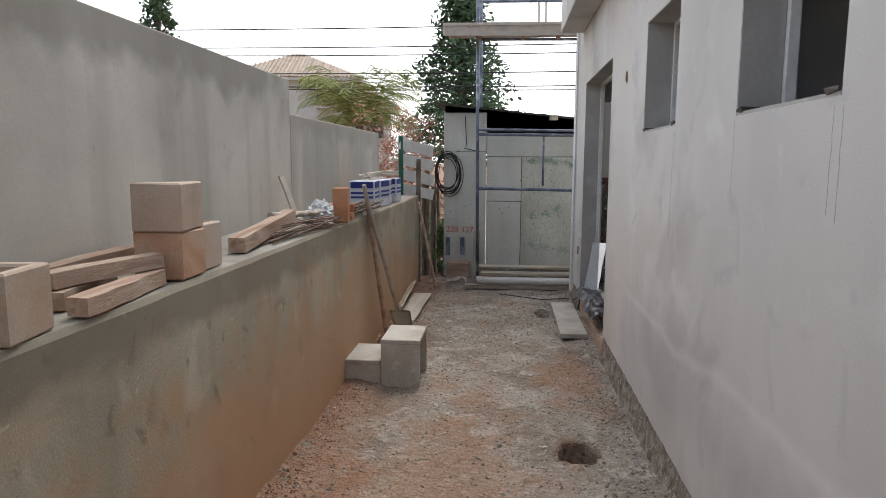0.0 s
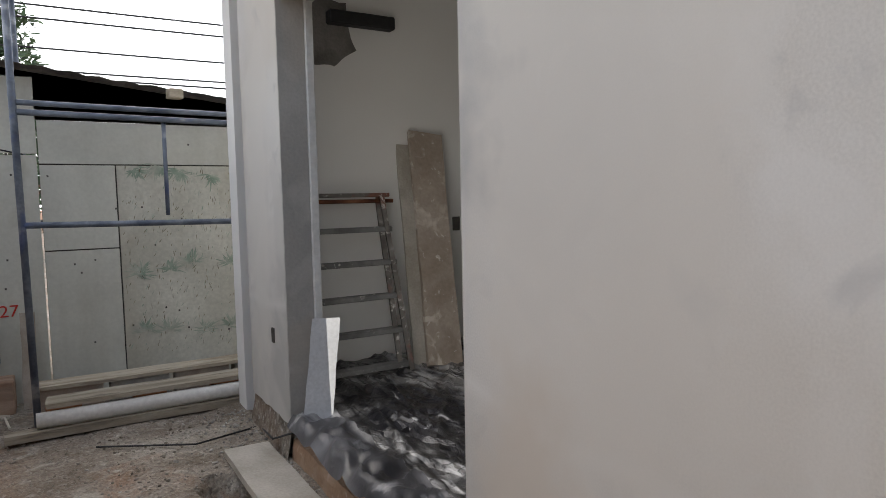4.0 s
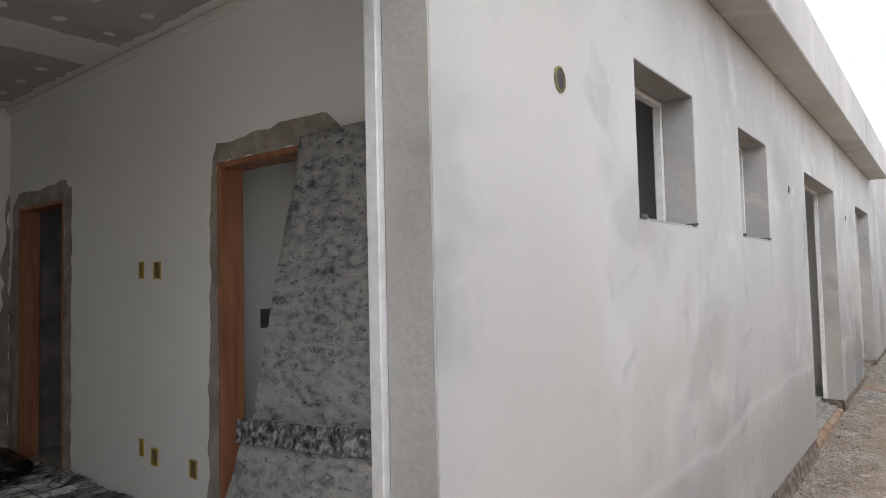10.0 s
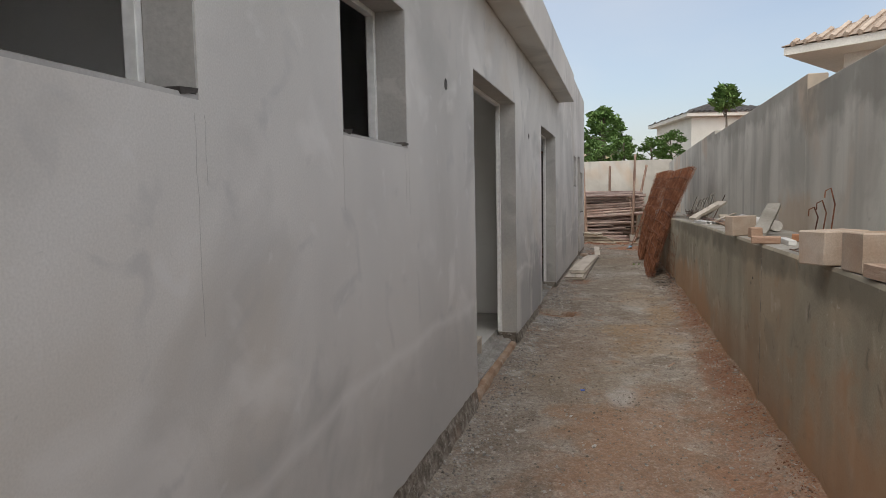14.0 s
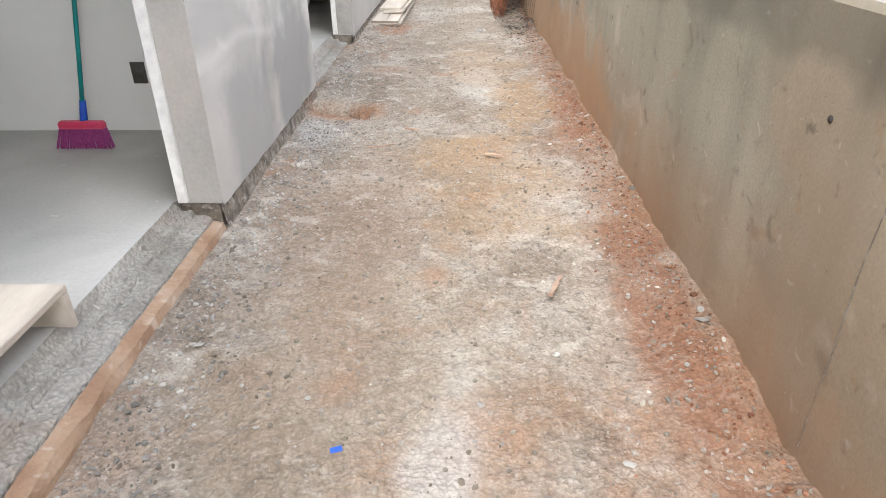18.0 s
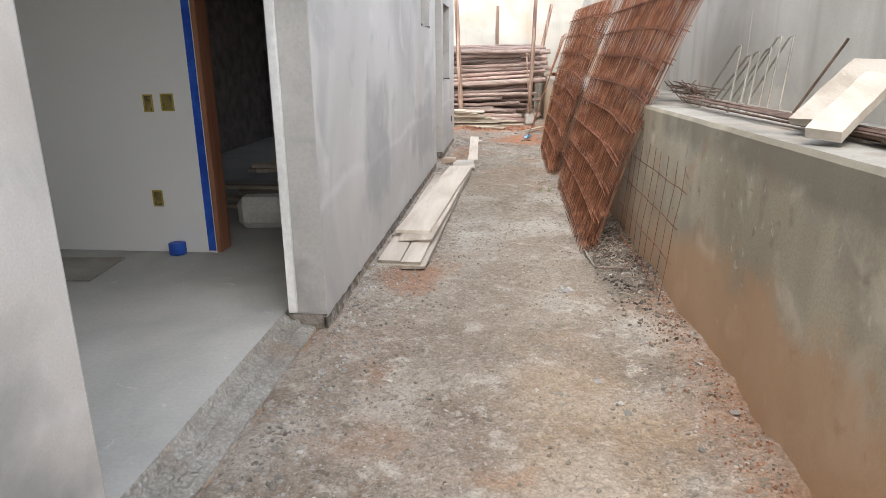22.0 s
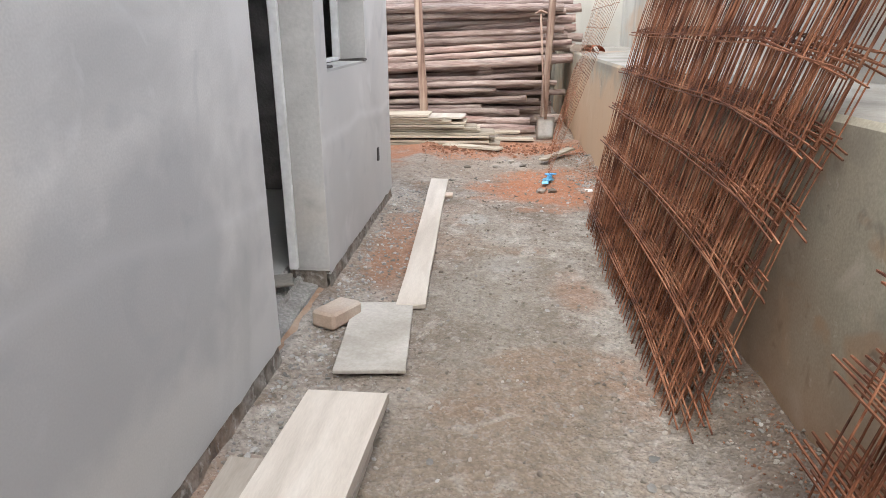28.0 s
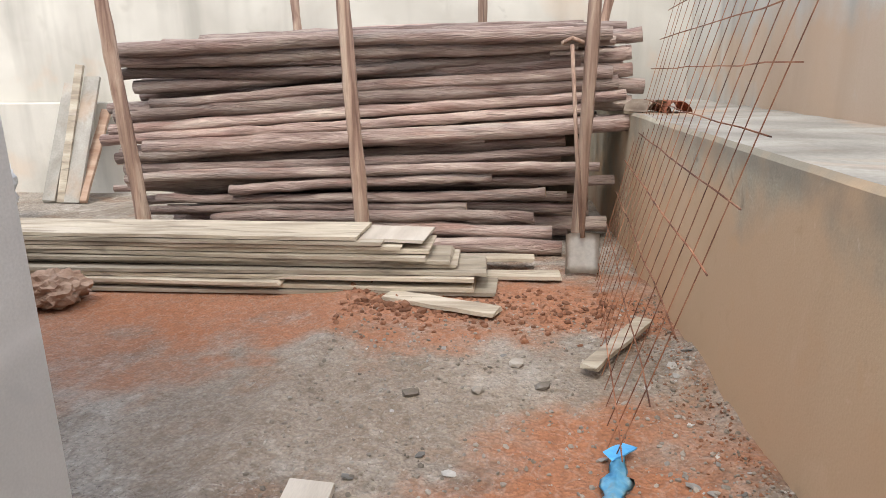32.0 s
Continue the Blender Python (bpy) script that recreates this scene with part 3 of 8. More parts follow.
M_PLANK = material("mortar_caked_plank", [(0.33, 0.27, 0.22), (0.44, 0.375, 0.315)], 4.0, 8, 0.9, 0.4, 40, spots=[((0.66, 0.61, 0.55), 0.8, 7.0, 0.57), ((0.24, 0.19, 0.15), 0.5, 3.0, 0.6), ((0.76, 0.73, 0.69), 0.85, 24.0, 0.64)])
M_FELT = material("mottled_grey_felt", [(0.09, 0.09, 0.115), (0.3, 0.305, 0.325), (0.5, 0.5, 0.505), (0.62, 0.615, 0.6)], 16.0, 11, 0.95, 0.5, 110, grain_amount=0.7, spots=[((0.6, 0.6, 0.59), 0.6, 3.0, 0.5), ((0.05, 0.05, 0.08), 0.8, 26.0, 0.6), ((0.72, 0.71, 0.66), 0.75, 60.0, 0.6), ((0.06, 0.06, 0.085), 0.7, 90.0, 0.62), ((0.12, 0.12, 0.16), 0.6, 4.5, 0.6)], spread=(0.25, 0.65), stretch=(1, 1, 1.8))
M_FELT2 = material("dark_grey_felt", [(0.012, 0.012, 0.014), (0.1, 0.1, 0.105), (0.3, 0.3, 0.31)], 30.0, 9, 0.95, 0.5, 60)
M_ALU = material("white_painted_aluminium", [(0.72, 0.72, 0.7), (0.8, 0.8, 0.78)], 4.0, 4, 0.4, 0.02, 30)
M_BOX = material("yellow_socket_box", [(0.42, 0.3, 0.05), (0.5, 0.38, 0.08)], 9.0, 5, 0.5, 0.1, 60, spots=[((0.3, 0.28, 0.24), 0.7, 14, 0.55)])
# dark fill painted for the shade inside boxes, holes, gaps and windows
M_DARK = material("dark_cavity_shade", [(0.06, 0.055, 0.05), (0.13, 0.12, 0.11)], 9.0, 5, 0.9, 0.3, 60)
M_STEEL = material("blue_grey_scaffold_tube", [(0.09, 0.11, 0.15), (0.24, 0.27, 0.32)], 6.0, 6, 0.5, 0.15, 60, spots=[((0.55, 0.57, 0.6), 0.8, 6.0, 0.6), ((0.05, 0.09, 0.28), 0.6, 3.0, 0.6)], metal=0.3)
M_SHEET = material("old_white_plywood_panel", [(0.5, 0.5, 0.45), (0.62, 0.62, 0.56)], 1.5, 8, 0.8, 0.1, 40, grain_amount=0.3, spots=[((0.42, 0.4, 0.33), 0.5, 2.0, 0.58)], streaks=((0.34, 0.32, 0.26), 0.5, 3))
M_PATTERN = material("grimy_beige_panel", [(0.5, 0.49, 0.42), (0.62, 0.61, 0.54)], 1.6, 8, 0.8, 0.1, 40, spots=[((0.4, 0.36, 0.28), 0.5, 2.5, 0.57)], streaks=((0.38, 0.35, 0.28), 0.5, 4))
M_STENCIL = material("faded_green_stencil", [(0.24, 0.33, 0.26), (0.38, 0.44, 0.36), (0.52, 0.53, 0.46)], 9.0, 6, 0.8, 0.0, 40, spread=(0.3, 0.65))
M_DRIP = material("brown_flaked_paint", [(0.2, 0.19, 0.14), (0.38, 0.36, 0.28)], 9.0, 6, 0.8, 0.0, 40)
M_ROOFING = material("dark_fibre_sheet", [(0.05, 0.046, 0.045), (0.12, 0.11, 0.1)], 4.0, 6, 0.9, 0.3, 40)
M_TILE = material("pale_roof_tile", [(0.4, 0.31, 0.24), (0.55, 0.46, 0.37)], 4.0, 6, 0.9, 0.3, 30, rand=0.25)
M_REDTILE = material("red_roof_tile", [(0.38, 0.13, 0.07), (0.5, 0.2, 0.12)], 4.0, 6, 0.9, 0.3, 30, rand=0.2)
M_PAINT = material("pale_house_paint", [(0.62, 0.6, 0.54), (0.7, 0.68, 0.62)], 1.0, 5, 0.9, 0.1, 30)
M_YELLOWHOUSE = material("cream_house_paint", [(0.62, 0.55, 0.36), (0.7, 0.63, 0.44)], 1.0, 5, 0.9, 0.1, 30)
M_RED = material("red_paint", [(0.5, 0.03, 0.02), (0.6, 0.05, 0.03)], 9.0, 4, 0.6, 0.0, 30)
M_BLUE = material("blue_tape", [(0.01, 0.06, 0.4), (0.03, 0.12, 0.58)], 8.0, 5, 0.5, 0.1, 60)
M_GLOVE = material("dusty_blue_rubber", [(0.1, 0.4, 0.68), (0.2, 0.55, 0.78), (0.4, 0.66, 0.8)], 14.0, 7, 0.6, 0.3, 60, spots=[((0.05, 0.25, 0.55), 0.6, 18.0, 0.6), ((0.5, 0.36, 0.27), 0.5, 9.0, 0.62)])
M_LIGHTBLUE = material("light_blue_rubber", [(0.05, 0.33, 0.7), (0.12, 0.45, 0.82)], 8.0, 5, 0.5, 0.1, 60)
M_CARTON = material("white_carton", [(0.6, 0.62, 0.66), (0.72, 0.73, 0.76)], 5.0, 5, 0.6, 0.05, 60)
M_NAVY = material("navy_print", [(0.015, 0.03, 0.2), (0.03, 0.06, 0.3)], 5.0, 5, 0.5, 0.0, 60)
M_TEAL = material("teal_broom_stick", [(0.0, 0.2, 0.2), (0.02, 0.27, 0.26)], 5.0, 5, 0.4, 0.0, 60)
M_PINK = material("pink_broom_plastic", [(0.52, 0.04, 0.1), (0.6, 0.07, 0.14)], 5.0, 5, 0.4, 0.0, 60)
M_BRISTLE = material("purple_bristles", [(0.22, 0.03, 0.14), (0.36, 0.07, 0.25)], 30.0, 5, 0.7, 0.4, 90, stretch=(8, 8, 1))
M_GREENPOST = material("green_painted_post", [(0.02, 0.1, 0.07), (0.04, 0.16, 0.11)], 5.0, 5, 0.6, 0.1, 60)
M_RUBBLE = material("grey_rubble", [(0.17, 0.14, 0.11), (0.27, 0.235, 0.195), (0.38, 0.345, 0.3)], 6.0, 6, 0.95, 0.4, 60, rand=0.35)
M_CHIP = material("pale_mortar_chip", [(0.22, 0.205, 0.185), (0.32, 0.305, 0.28), (0.43, 0.415, 0.385)], 6.0, 6, 0.95, 0.4, 60, rand=0.45)
M_REDCLOD = material("red_earth_clod", [(0.17, 0.075, 0.042), (0.26, 0.12, 0.068), (0.33, 0.175, 0.11)], 6.0, 6, 0.95, 0.5, 60, rand=0.4)
M_DARKCRUMB = material("dark_brown_crumb", [(0.06, 0.05, 0.042), (0.13, 0.11, 0.09), (0.24, 0.21, 0.18)], 6.0, 6, 0.9, 0.4, 60, rand=0.5)
M_BLACK = material("black_cable", [(0.015, 0.015, 0.016), (0.03, 0.03, 0.032)], 9.0, 4, 0.6, 0.0, 60)
M_BARK = material("grey_bark", [(0.1, 0.08, 0.06), (0.2, 0.165, 0.13)], 8.0, 7, 0.95, 0.5, 40)
M_LEAF = material("dark_conifer_leaf", [(0.05, 0.095, 0.045), (0.11, 0.17, 0.08)], 3.0, 5, 0.8, 0.0, 30, rand=0.5)
M_PALM = material("yellow_green_frond", [(0.17, 0.22, 0.05), (0.36, 0.38, 0.12)], 3.0, 5, 0.7, 0.0, 30, rand=0.4)
M_LEAFB = material("bright_green_leaf", [(0.08, 0.16, 0.04), (0.16, 0.27, 0.075)], 3.0, 5, 0.7, 0.0, 30, rand=0.4)
M_ORANGE = material("orange_dry_leaf", [(0.36, 0.12, 0.07), (0.48, 0.24, 0.16)], 3.0, 5, 0.8, 0.0, 30, rand=0.4)
M_TWIG = material("dry_twigs", [(0.25, 0.2, 0.16), (0.38, 0.31, 0.25)], 6.0, 5, 0.9, 0.0, 40)
M_PAPER = material("pale_paper", [(0.62, 0.61, 0.57), (0.72, 0.7, 0.66)], 6.0, 5, 0.8, 0.1, 40)
M_FOAM = material("white_foam_board", [(0.52, 0.53, 0.54), (0.6, 0.61, 0.62)], 4.0, 5, 0.7, 0.05, 60)
M_PVC = material("white_pipe_plastic", [(0.62, 0.6, 0.56), (0.72, 0.7, 0.66)], 5.0, 5, 0.4, 0.02, 40)


def glass(name, alpha):
    mat = bpy.data.materials.new(name)
    mat.use_nodes = True
    b = mat.node_tree.nodes["Principled BSDF"]
    b.inputs["Base Color"].default_value = (0.9, 0.93, 0.94, 1)
    b.inputs["Roughness"].default_value, b.inputs["Alpha"].default_value = 0.25, alpha
    return mat


M_CLEAR = glass("cloudy_clear_plastic", 0.4)


# trodden cement dust over red earth; bare red soil shows along the foot of the retaining wall
RED = (0.38, 0.155, 0.075)
M_EARTH = material("trodden_dust_and_red_earth", [(0.18, 0.14, 0.105), (0.257, 0.213, 0.17), (0.33, 0.287, 0.238), (0.415, 0.375, 0.325)], 2.2, 12, 1.0, 0.7, 30, dist=0.03, spread=(0.28, 0.7), grain_amount=0.85,
                   spots=[((0.31, 0.205, 0.14), 0.5, 0.5, 0.55), ((0.3, 0.16, 0.09), 0.6, 1.7, 0.59), ((0.45, 0.415, 0.365), 0.65, 1.1, 0.58), ((0.52, 0.475, 0.41), 0.65, 6.0, 0.58), ((0.2, 0.15, 0.108), 0.6, 8.5, 0.59), ((0.5, 0.46, 0.4), 0.6, 16.0, 0.6), ((0.14, 0.105, 0.08), 0.55, 13.0, 0.59), ((0.47, 0.435, 0.385), 0.5, 34.0, 0.6), ((0.09, 0.07, 0.056), 0.6, 46.0, 0.6), ((0.54, 0.51, 0.465), 0.6, 80.0, 0.62), ((0.07, 0.057, 0.047), 0.65, 100.0, 0.6)],
                   crumbs=((24.0, 0.28, 0.4), (70.0, 0.42, 0.3)),
                   veins=(((0.46, 0.425, 0.375), 0.2, 11.0, 11.0, 24.0),),
                   low=((0.3, 0.155, 0.085), -1.95, -1.5, 0.8), axis="X",
                   # patches darken the earth under the mesh stacks and in the holes
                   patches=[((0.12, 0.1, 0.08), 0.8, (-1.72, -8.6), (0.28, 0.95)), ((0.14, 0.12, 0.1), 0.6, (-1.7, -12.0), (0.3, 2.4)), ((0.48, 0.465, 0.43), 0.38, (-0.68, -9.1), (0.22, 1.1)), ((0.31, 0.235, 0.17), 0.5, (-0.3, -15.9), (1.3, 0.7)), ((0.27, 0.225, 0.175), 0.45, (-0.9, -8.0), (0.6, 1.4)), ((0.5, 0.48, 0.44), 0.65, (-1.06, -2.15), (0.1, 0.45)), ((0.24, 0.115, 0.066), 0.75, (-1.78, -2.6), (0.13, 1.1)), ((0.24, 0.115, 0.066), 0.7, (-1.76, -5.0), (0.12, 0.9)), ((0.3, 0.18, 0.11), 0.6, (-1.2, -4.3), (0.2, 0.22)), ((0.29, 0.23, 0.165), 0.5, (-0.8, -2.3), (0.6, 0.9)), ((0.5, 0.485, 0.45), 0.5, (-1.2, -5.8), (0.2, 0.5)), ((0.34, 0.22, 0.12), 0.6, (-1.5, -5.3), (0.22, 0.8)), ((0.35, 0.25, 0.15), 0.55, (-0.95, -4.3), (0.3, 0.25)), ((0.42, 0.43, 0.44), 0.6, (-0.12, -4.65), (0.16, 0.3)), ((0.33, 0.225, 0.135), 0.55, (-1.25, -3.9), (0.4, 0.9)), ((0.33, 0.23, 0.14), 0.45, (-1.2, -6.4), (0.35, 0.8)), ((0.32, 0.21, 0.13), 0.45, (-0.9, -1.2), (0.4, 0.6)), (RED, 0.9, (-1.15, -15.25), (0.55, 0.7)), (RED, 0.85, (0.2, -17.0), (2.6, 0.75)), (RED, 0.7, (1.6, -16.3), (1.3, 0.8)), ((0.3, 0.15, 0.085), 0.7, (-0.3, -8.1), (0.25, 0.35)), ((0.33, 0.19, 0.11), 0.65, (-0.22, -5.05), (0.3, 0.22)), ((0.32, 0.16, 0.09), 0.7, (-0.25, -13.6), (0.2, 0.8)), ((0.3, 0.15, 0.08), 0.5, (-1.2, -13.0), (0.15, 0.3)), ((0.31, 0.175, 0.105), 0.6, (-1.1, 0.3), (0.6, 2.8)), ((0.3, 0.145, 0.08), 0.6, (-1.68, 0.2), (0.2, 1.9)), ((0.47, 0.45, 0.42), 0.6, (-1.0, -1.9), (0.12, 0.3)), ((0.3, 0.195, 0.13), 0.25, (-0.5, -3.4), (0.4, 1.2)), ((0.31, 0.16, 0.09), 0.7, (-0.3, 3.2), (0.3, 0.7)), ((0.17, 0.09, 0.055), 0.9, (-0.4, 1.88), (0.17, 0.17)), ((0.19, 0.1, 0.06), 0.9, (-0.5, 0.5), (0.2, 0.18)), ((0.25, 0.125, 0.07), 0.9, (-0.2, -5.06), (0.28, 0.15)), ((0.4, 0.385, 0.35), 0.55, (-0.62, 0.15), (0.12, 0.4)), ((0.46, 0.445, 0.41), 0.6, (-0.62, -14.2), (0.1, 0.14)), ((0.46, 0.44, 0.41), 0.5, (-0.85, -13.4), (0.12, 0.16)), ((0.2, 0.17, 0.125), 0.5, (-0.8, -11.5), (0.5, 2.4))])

# ---- plan: the house front is the plane x = 0, the passage lies on its -x side ----
FLOOR = 0.285          # level of the house's screed
HEAD = 2.545           # top of the openings
WALL = 0.2             # thickness of the house wall
H_NEAR, H_FAR = 6.22, -14.72
D1, DC, DD, DE = (3.7, 5.455), (-3.283, -1.45), (-7.163, -5.345), (-12.93, -12.19)
WIN_A, WIN_B = (1.65, 2.406, 1.893, 2.545), (0.027, 0.784, 1.883, 2.55)
WIN_F, WIN_E = (-11.63, -10.93, 1.82, 2.48), (-13.975, -13.09, 1.2, 2.2)
EAVE, FASCIA, PARAPET = 3.13, 3.56, 4.1
HOLES = ((-0.5, 0.5, 0.11, 0.3), (-0.4, 1.88, 0.115, 0.6), (-0.35, -5.02, 0.075, 0.4), (-0.17, -5.1, 0.2, 0.15), (-0.34, 5.35, 0.16, 0.14))


def ground_z(y):
    """The lie of the passage's ground along its length."""
    return 0.05 + 0.12 * min(max((2.0 - y) / 8.0, 0.0), 1.0)


def retain_x(y):
    """The face of the low retaining wall, which closes in on the house to the back."""
    return -2.0 + 0.345 * min(max((-0.5 - y) / 15.5, 0.0), 1.3)


def ledge_z(y):
    return 1.265 - 0.15 * min(max((-5.0 - y) / 10.0, 0.0), 1.0)


BOUND_X, BACK_Y = -2.52, -20.4


# ---- ground: one sheet to the horizon, fine in the passage ----
def ground_height(x, y):
    """The trodden, gritty surface of the passage, with its holes and the spoil along the retaining wall."""
    z = ground_z(y)
    if -2.35 < x < 0.15 and -20.7 < y < 8.3:
        z += 0.018 * noise.noise(Vector((x * 1.1, y * 1.1, 0.3))) + 0.012 * noise.noise(Vector((x * 4, y * 4, 5))) + 0.008 * noise.noise(Vector((x * 13, y * 13, 9)))
        near = x - retain_x(y)
        z += 0.075 * max(0.0, 1 - abs(near) / 0.34) * (0.6 + 0.9 * noise.noise(Vector((x * 3, y * 2.2, 2))) + 0.35 * noise.noise(Vector((x * 15, y * 15, 4))))
        z += 0.03 * max(0.0, 1 - abs(x) / 0.2)
        for hx, hy, hr, hd in HOLES:
            d = math.hypot(x - hx, (y - hy) * (2.0 if hd == 0.15 else 1.0)) + 0.07 * noise.noise(Vector((x * 11, y * 11, 1)))
            if d < hr:
                z -= hd * min(1.0, (hr - d) / 0.02)
    return z


def make_ground():
    def span(lo, hi, step):
        n = int(round((hi - lo) / step))
        return [lo + (hi - lo) * i / n for i in range(n + 1)]
    xs = [-400, -90, -20, -6, -3] + span(-2.3, 0.1, 0.036) + [0.5, 3, 7, 20, 90, 400]
    ys = [-400, -90, -40] + span(-20.6, -17.0, 0.12) + span(-16.95, 8.2, 0.042) + [9, 12, 20, 90, 400]
    bm = bmesh.new()
    grid = []
    for y in ys:
        row = []
        for x in xs:
            z = ground_height(x, y)
            row.append(bm.verts.new((x, y, z)))
        grid.append(row)
    for a, b in zip(grid, grid[1:]):
        for i in range(len(xs) - 1):
            f = bm.faces.new((a[i], a[i + 1], b[i + 1], b[i]))
            f.smooth = True
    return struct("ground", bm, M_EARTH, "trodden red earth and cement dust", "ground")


make_ground()


# ---- house shell ----
def with_uneven(bm, amount):
    for v in bm.verts:
        v.co += Vector((noise.noise(v.co * 2.3) * amount, 0, 0))
    return bm


bm = bars_wall(bmesh.new(), "x", 0.0, WALL, H_FAR, H_NEAR, 0.28, EAVE + 0.03,
               [(*D1, 0.0, HEAD), (*DC, 0.0, HEAD), (*DD, 0.0, HEAD), (*DE, 0.0, HEAD), WIN_A, WIN_B, WIN_F, WIN_E])
wall_front = struct("wall_front", bm, M_RENDER, "grey cement-rendered house wall", "wall")
bm = box((WALL / 2, (H_FAR + H_NEAR) / 2, (EAVE + PARAPET) / 2 + 0.015), (WALL, H_NEAR - H_FAR, PARAPET - EAVE - 0.03))
struct("parapet", bm, M_RENDER, "grey cement-rendered parapet", "parapet")
bm = box((-0.125, (H_NEAR - 7.65) / 2 - 0.2, (EAVE + FASCIA) / 2), (0.25, H_NEAR + 7.65 - 0.4, FASCIA - EAVE), bevel=0.008)
struct("eave_beam", bm, M_RENDER, "rendered eave beam along the wall top", "eave")
bm = box((2.91, (H_FAR + 6.62) / 2, 3.45), (5.41, 6.62 - H_FAR - 0.41, 0.16))
struct("roof_slab", bm, M_CONCRETE, "cast concrete roof slab", "roof")
bm = box((2.86, (H_FAR + 6.62) / 2, FLOOR - 0.15), (5.28, 6.62 - H_FAR - 0.04, 0.3))
struct("floor", bm, M_SLAB, "bare grey screed floor", "floor")
# rough footing under the wall, and the broken edge of the slab at the doors
def foot_strip(name, mat, label, spans, profile):
    bm = bmesh.new()
    for y0, y1 in spans:
        n = int((y1 - y0) / 0.04)
        rows = []
        for i in range(n + 1):
            y = y0 + (y1 - y0) * i / n
            rows.append([bm.verts.new((px + dx * noise.noise(Vector((k, y * 6, 0))) + 0.4 * dx * noise.noise(Vector((k, y * 25, 3))), y, pz + dz * noise.noise(Vector((k, y * 8, 7))) + 0.5 * dz * noise.noise(Vector((k, y * 30, 9))))) for k, (px, pz, dx, dz) in enumerate(profile)])
        for a, b in zip(rows, rows[1:]):
            for k in range(len(profile) - 1):
                bm.faces.new((a[k], a[k + 1], b[k + 1], b[k]))
    return struct(name, bm, mat, label, "footing")


DOORS = (DE, DD, DC, D1)
cuts = [H_FAR, *[v for d in DOORS for v in d], H_NEAR]
SPANS = [(cuts[i], cuts[i + 1]) for i in range(0, len(cuts), 2)]
foot_strip("footing", M_THRESH, "rough earth-stained concrete footing at the wall foot", SPANS, ((-0.03, 0.03, 0.014, 0.0), (-0.012, 0.13, 0.01, 0.012), (0.0, 0.19, 0.008, 0.012), (0.014, 0.275, 0.004, 0.004), (0.2, 0.278, 0.0, 0.0)))
bm = bmesh.new()
for y0, y1 in SPANS:
    bm_box(bm, (0.11, (y0 + y1) / 2, 0.14), (0.18, y1 - y0 - 0.004, 0.276))
struct("footing_core", bm, M_THRESH, "rough concrete footing under the wall", "footing")
foot_strip("render_edge", M_RENDER, "broken lower edge of the wall's render", SPANS, ((-0.0006, 0.34, 0.0, 0.0), (-0.0012, 0.315, 0.0003, 0.004), (-0.0014, 0.268, 0.0005, 0.013), (0.024, 0.266, 0.004, 0.012)))
foot_strip("door_sill_edge", M_EDGE, "broken orange-brown edge of the slab under a door", DOORS, ((0.0, 0.02, 0.008, 0.0), (0.008, 0.15, 0.01, 0.006), (0.018, 0.182, 0.009, 0.008), (0.062, 0.196, 0.006, 0.008), (0.066, 0.18, 0.004, 0.004)))
foot_strip("door_sill", M_SILL, "rough grey concrete sill of a door opening", DOORS, ((0.062, 0.17, 0.004, 0.0), (0.067, 0.206, 0.006, 0.01), (0.09, 0.216, 0.008, 0.012), (0.14, 0.222, 0.008, 0.01), (0.15, 0.246, 0.004, 0.005), (0.166, 0.25, 0.004, 0.005), (0.174, 0.238, 0.005, 0.005), (0.2, 0.25, 0.004, 0.008), (0.222, 0.288, 0.0, 0.003)))
# side and rear walls, partitions
struct("wall_rear", box((5.52, (H_FAR + 6.42) / 2, 1.8), (0.2, 6.42 - H_FAR - 0.006, 3.1)), M_WHITE, "white plastered inner wall", "wall")
struct("wall_end_near", bars_wall(bmesh.new(), "y", 6.42, 6.62, 0.0, 5.62, 0.0, PARAPET, []), M_WHITE, "white plastered room wall", "wall")
# inner side coloured dark in place of the room's shade
struct("wall_end_far", bars_wall(bmesh.new(), "y", H_FAR + 0.003, H_FAR + 0.2, 0.203, 5.4, 0.2, PARAPET, []), M_MORTAR_SHADE, "end wall coloured dark for an unlit room", "wall")
DOOR_A, DOOR_B = (4.32, 5.2), (1.4, 2.295)
struct("partition_living", bars_wall(bmesh.new(), "y", 2.635, 2.785, 0.203, 5.417, 0.28, 3.36, [(*DOOR_A, 0.0, 2.37), (*DOOR_B, 0.0, 2.37)]), M_WHITE, "white plastered partition with two door openings", "wall")
struct("partition_bath", bars_wall(bmesh.new(), "y", 1.15, 1.3, 0.203, 2.8, 0.28, 3.36, []), M_WHITE, "white plastered partition", "wall")
struct("partition_bath_rear", bars_wall(bmesh.new(), "y", 1.15, 1.3, 2.803, 5.417, 0.28, 3.36, []), M_MORTAR_SHADE, "bare grey mortar partition", "wall")
# added sheet, darkens the view through the inner door
struct("wall_lining", box((5.412, 1.967, 1.82), (0.008, 1.32, 3.06)), M_MORTAR_SHADE, "dark lining added in front of a rear wall", "wall")
struct("partition_hall", bars_wall(bmesh.new(), "x", 2.75, 2.9, 1.303, 2.632, 0.28, 3.36, []), M_WHITE, "white plastered partition", "wall")
struct("partition_store", bars_wall(bmesh.new(), "y", -1.15, -1.0, 0.203, 5.417, 0.28, 3.36, []), M_WHITE, "white plastered partition", "wall")
struct("partition_room_c", bars_wall(bmesh.new(), "y", -4.44, -4.29, 0.203, 5.417, 0.28, 3.36, []), M_WHITE, "white plastered partition", "wall")
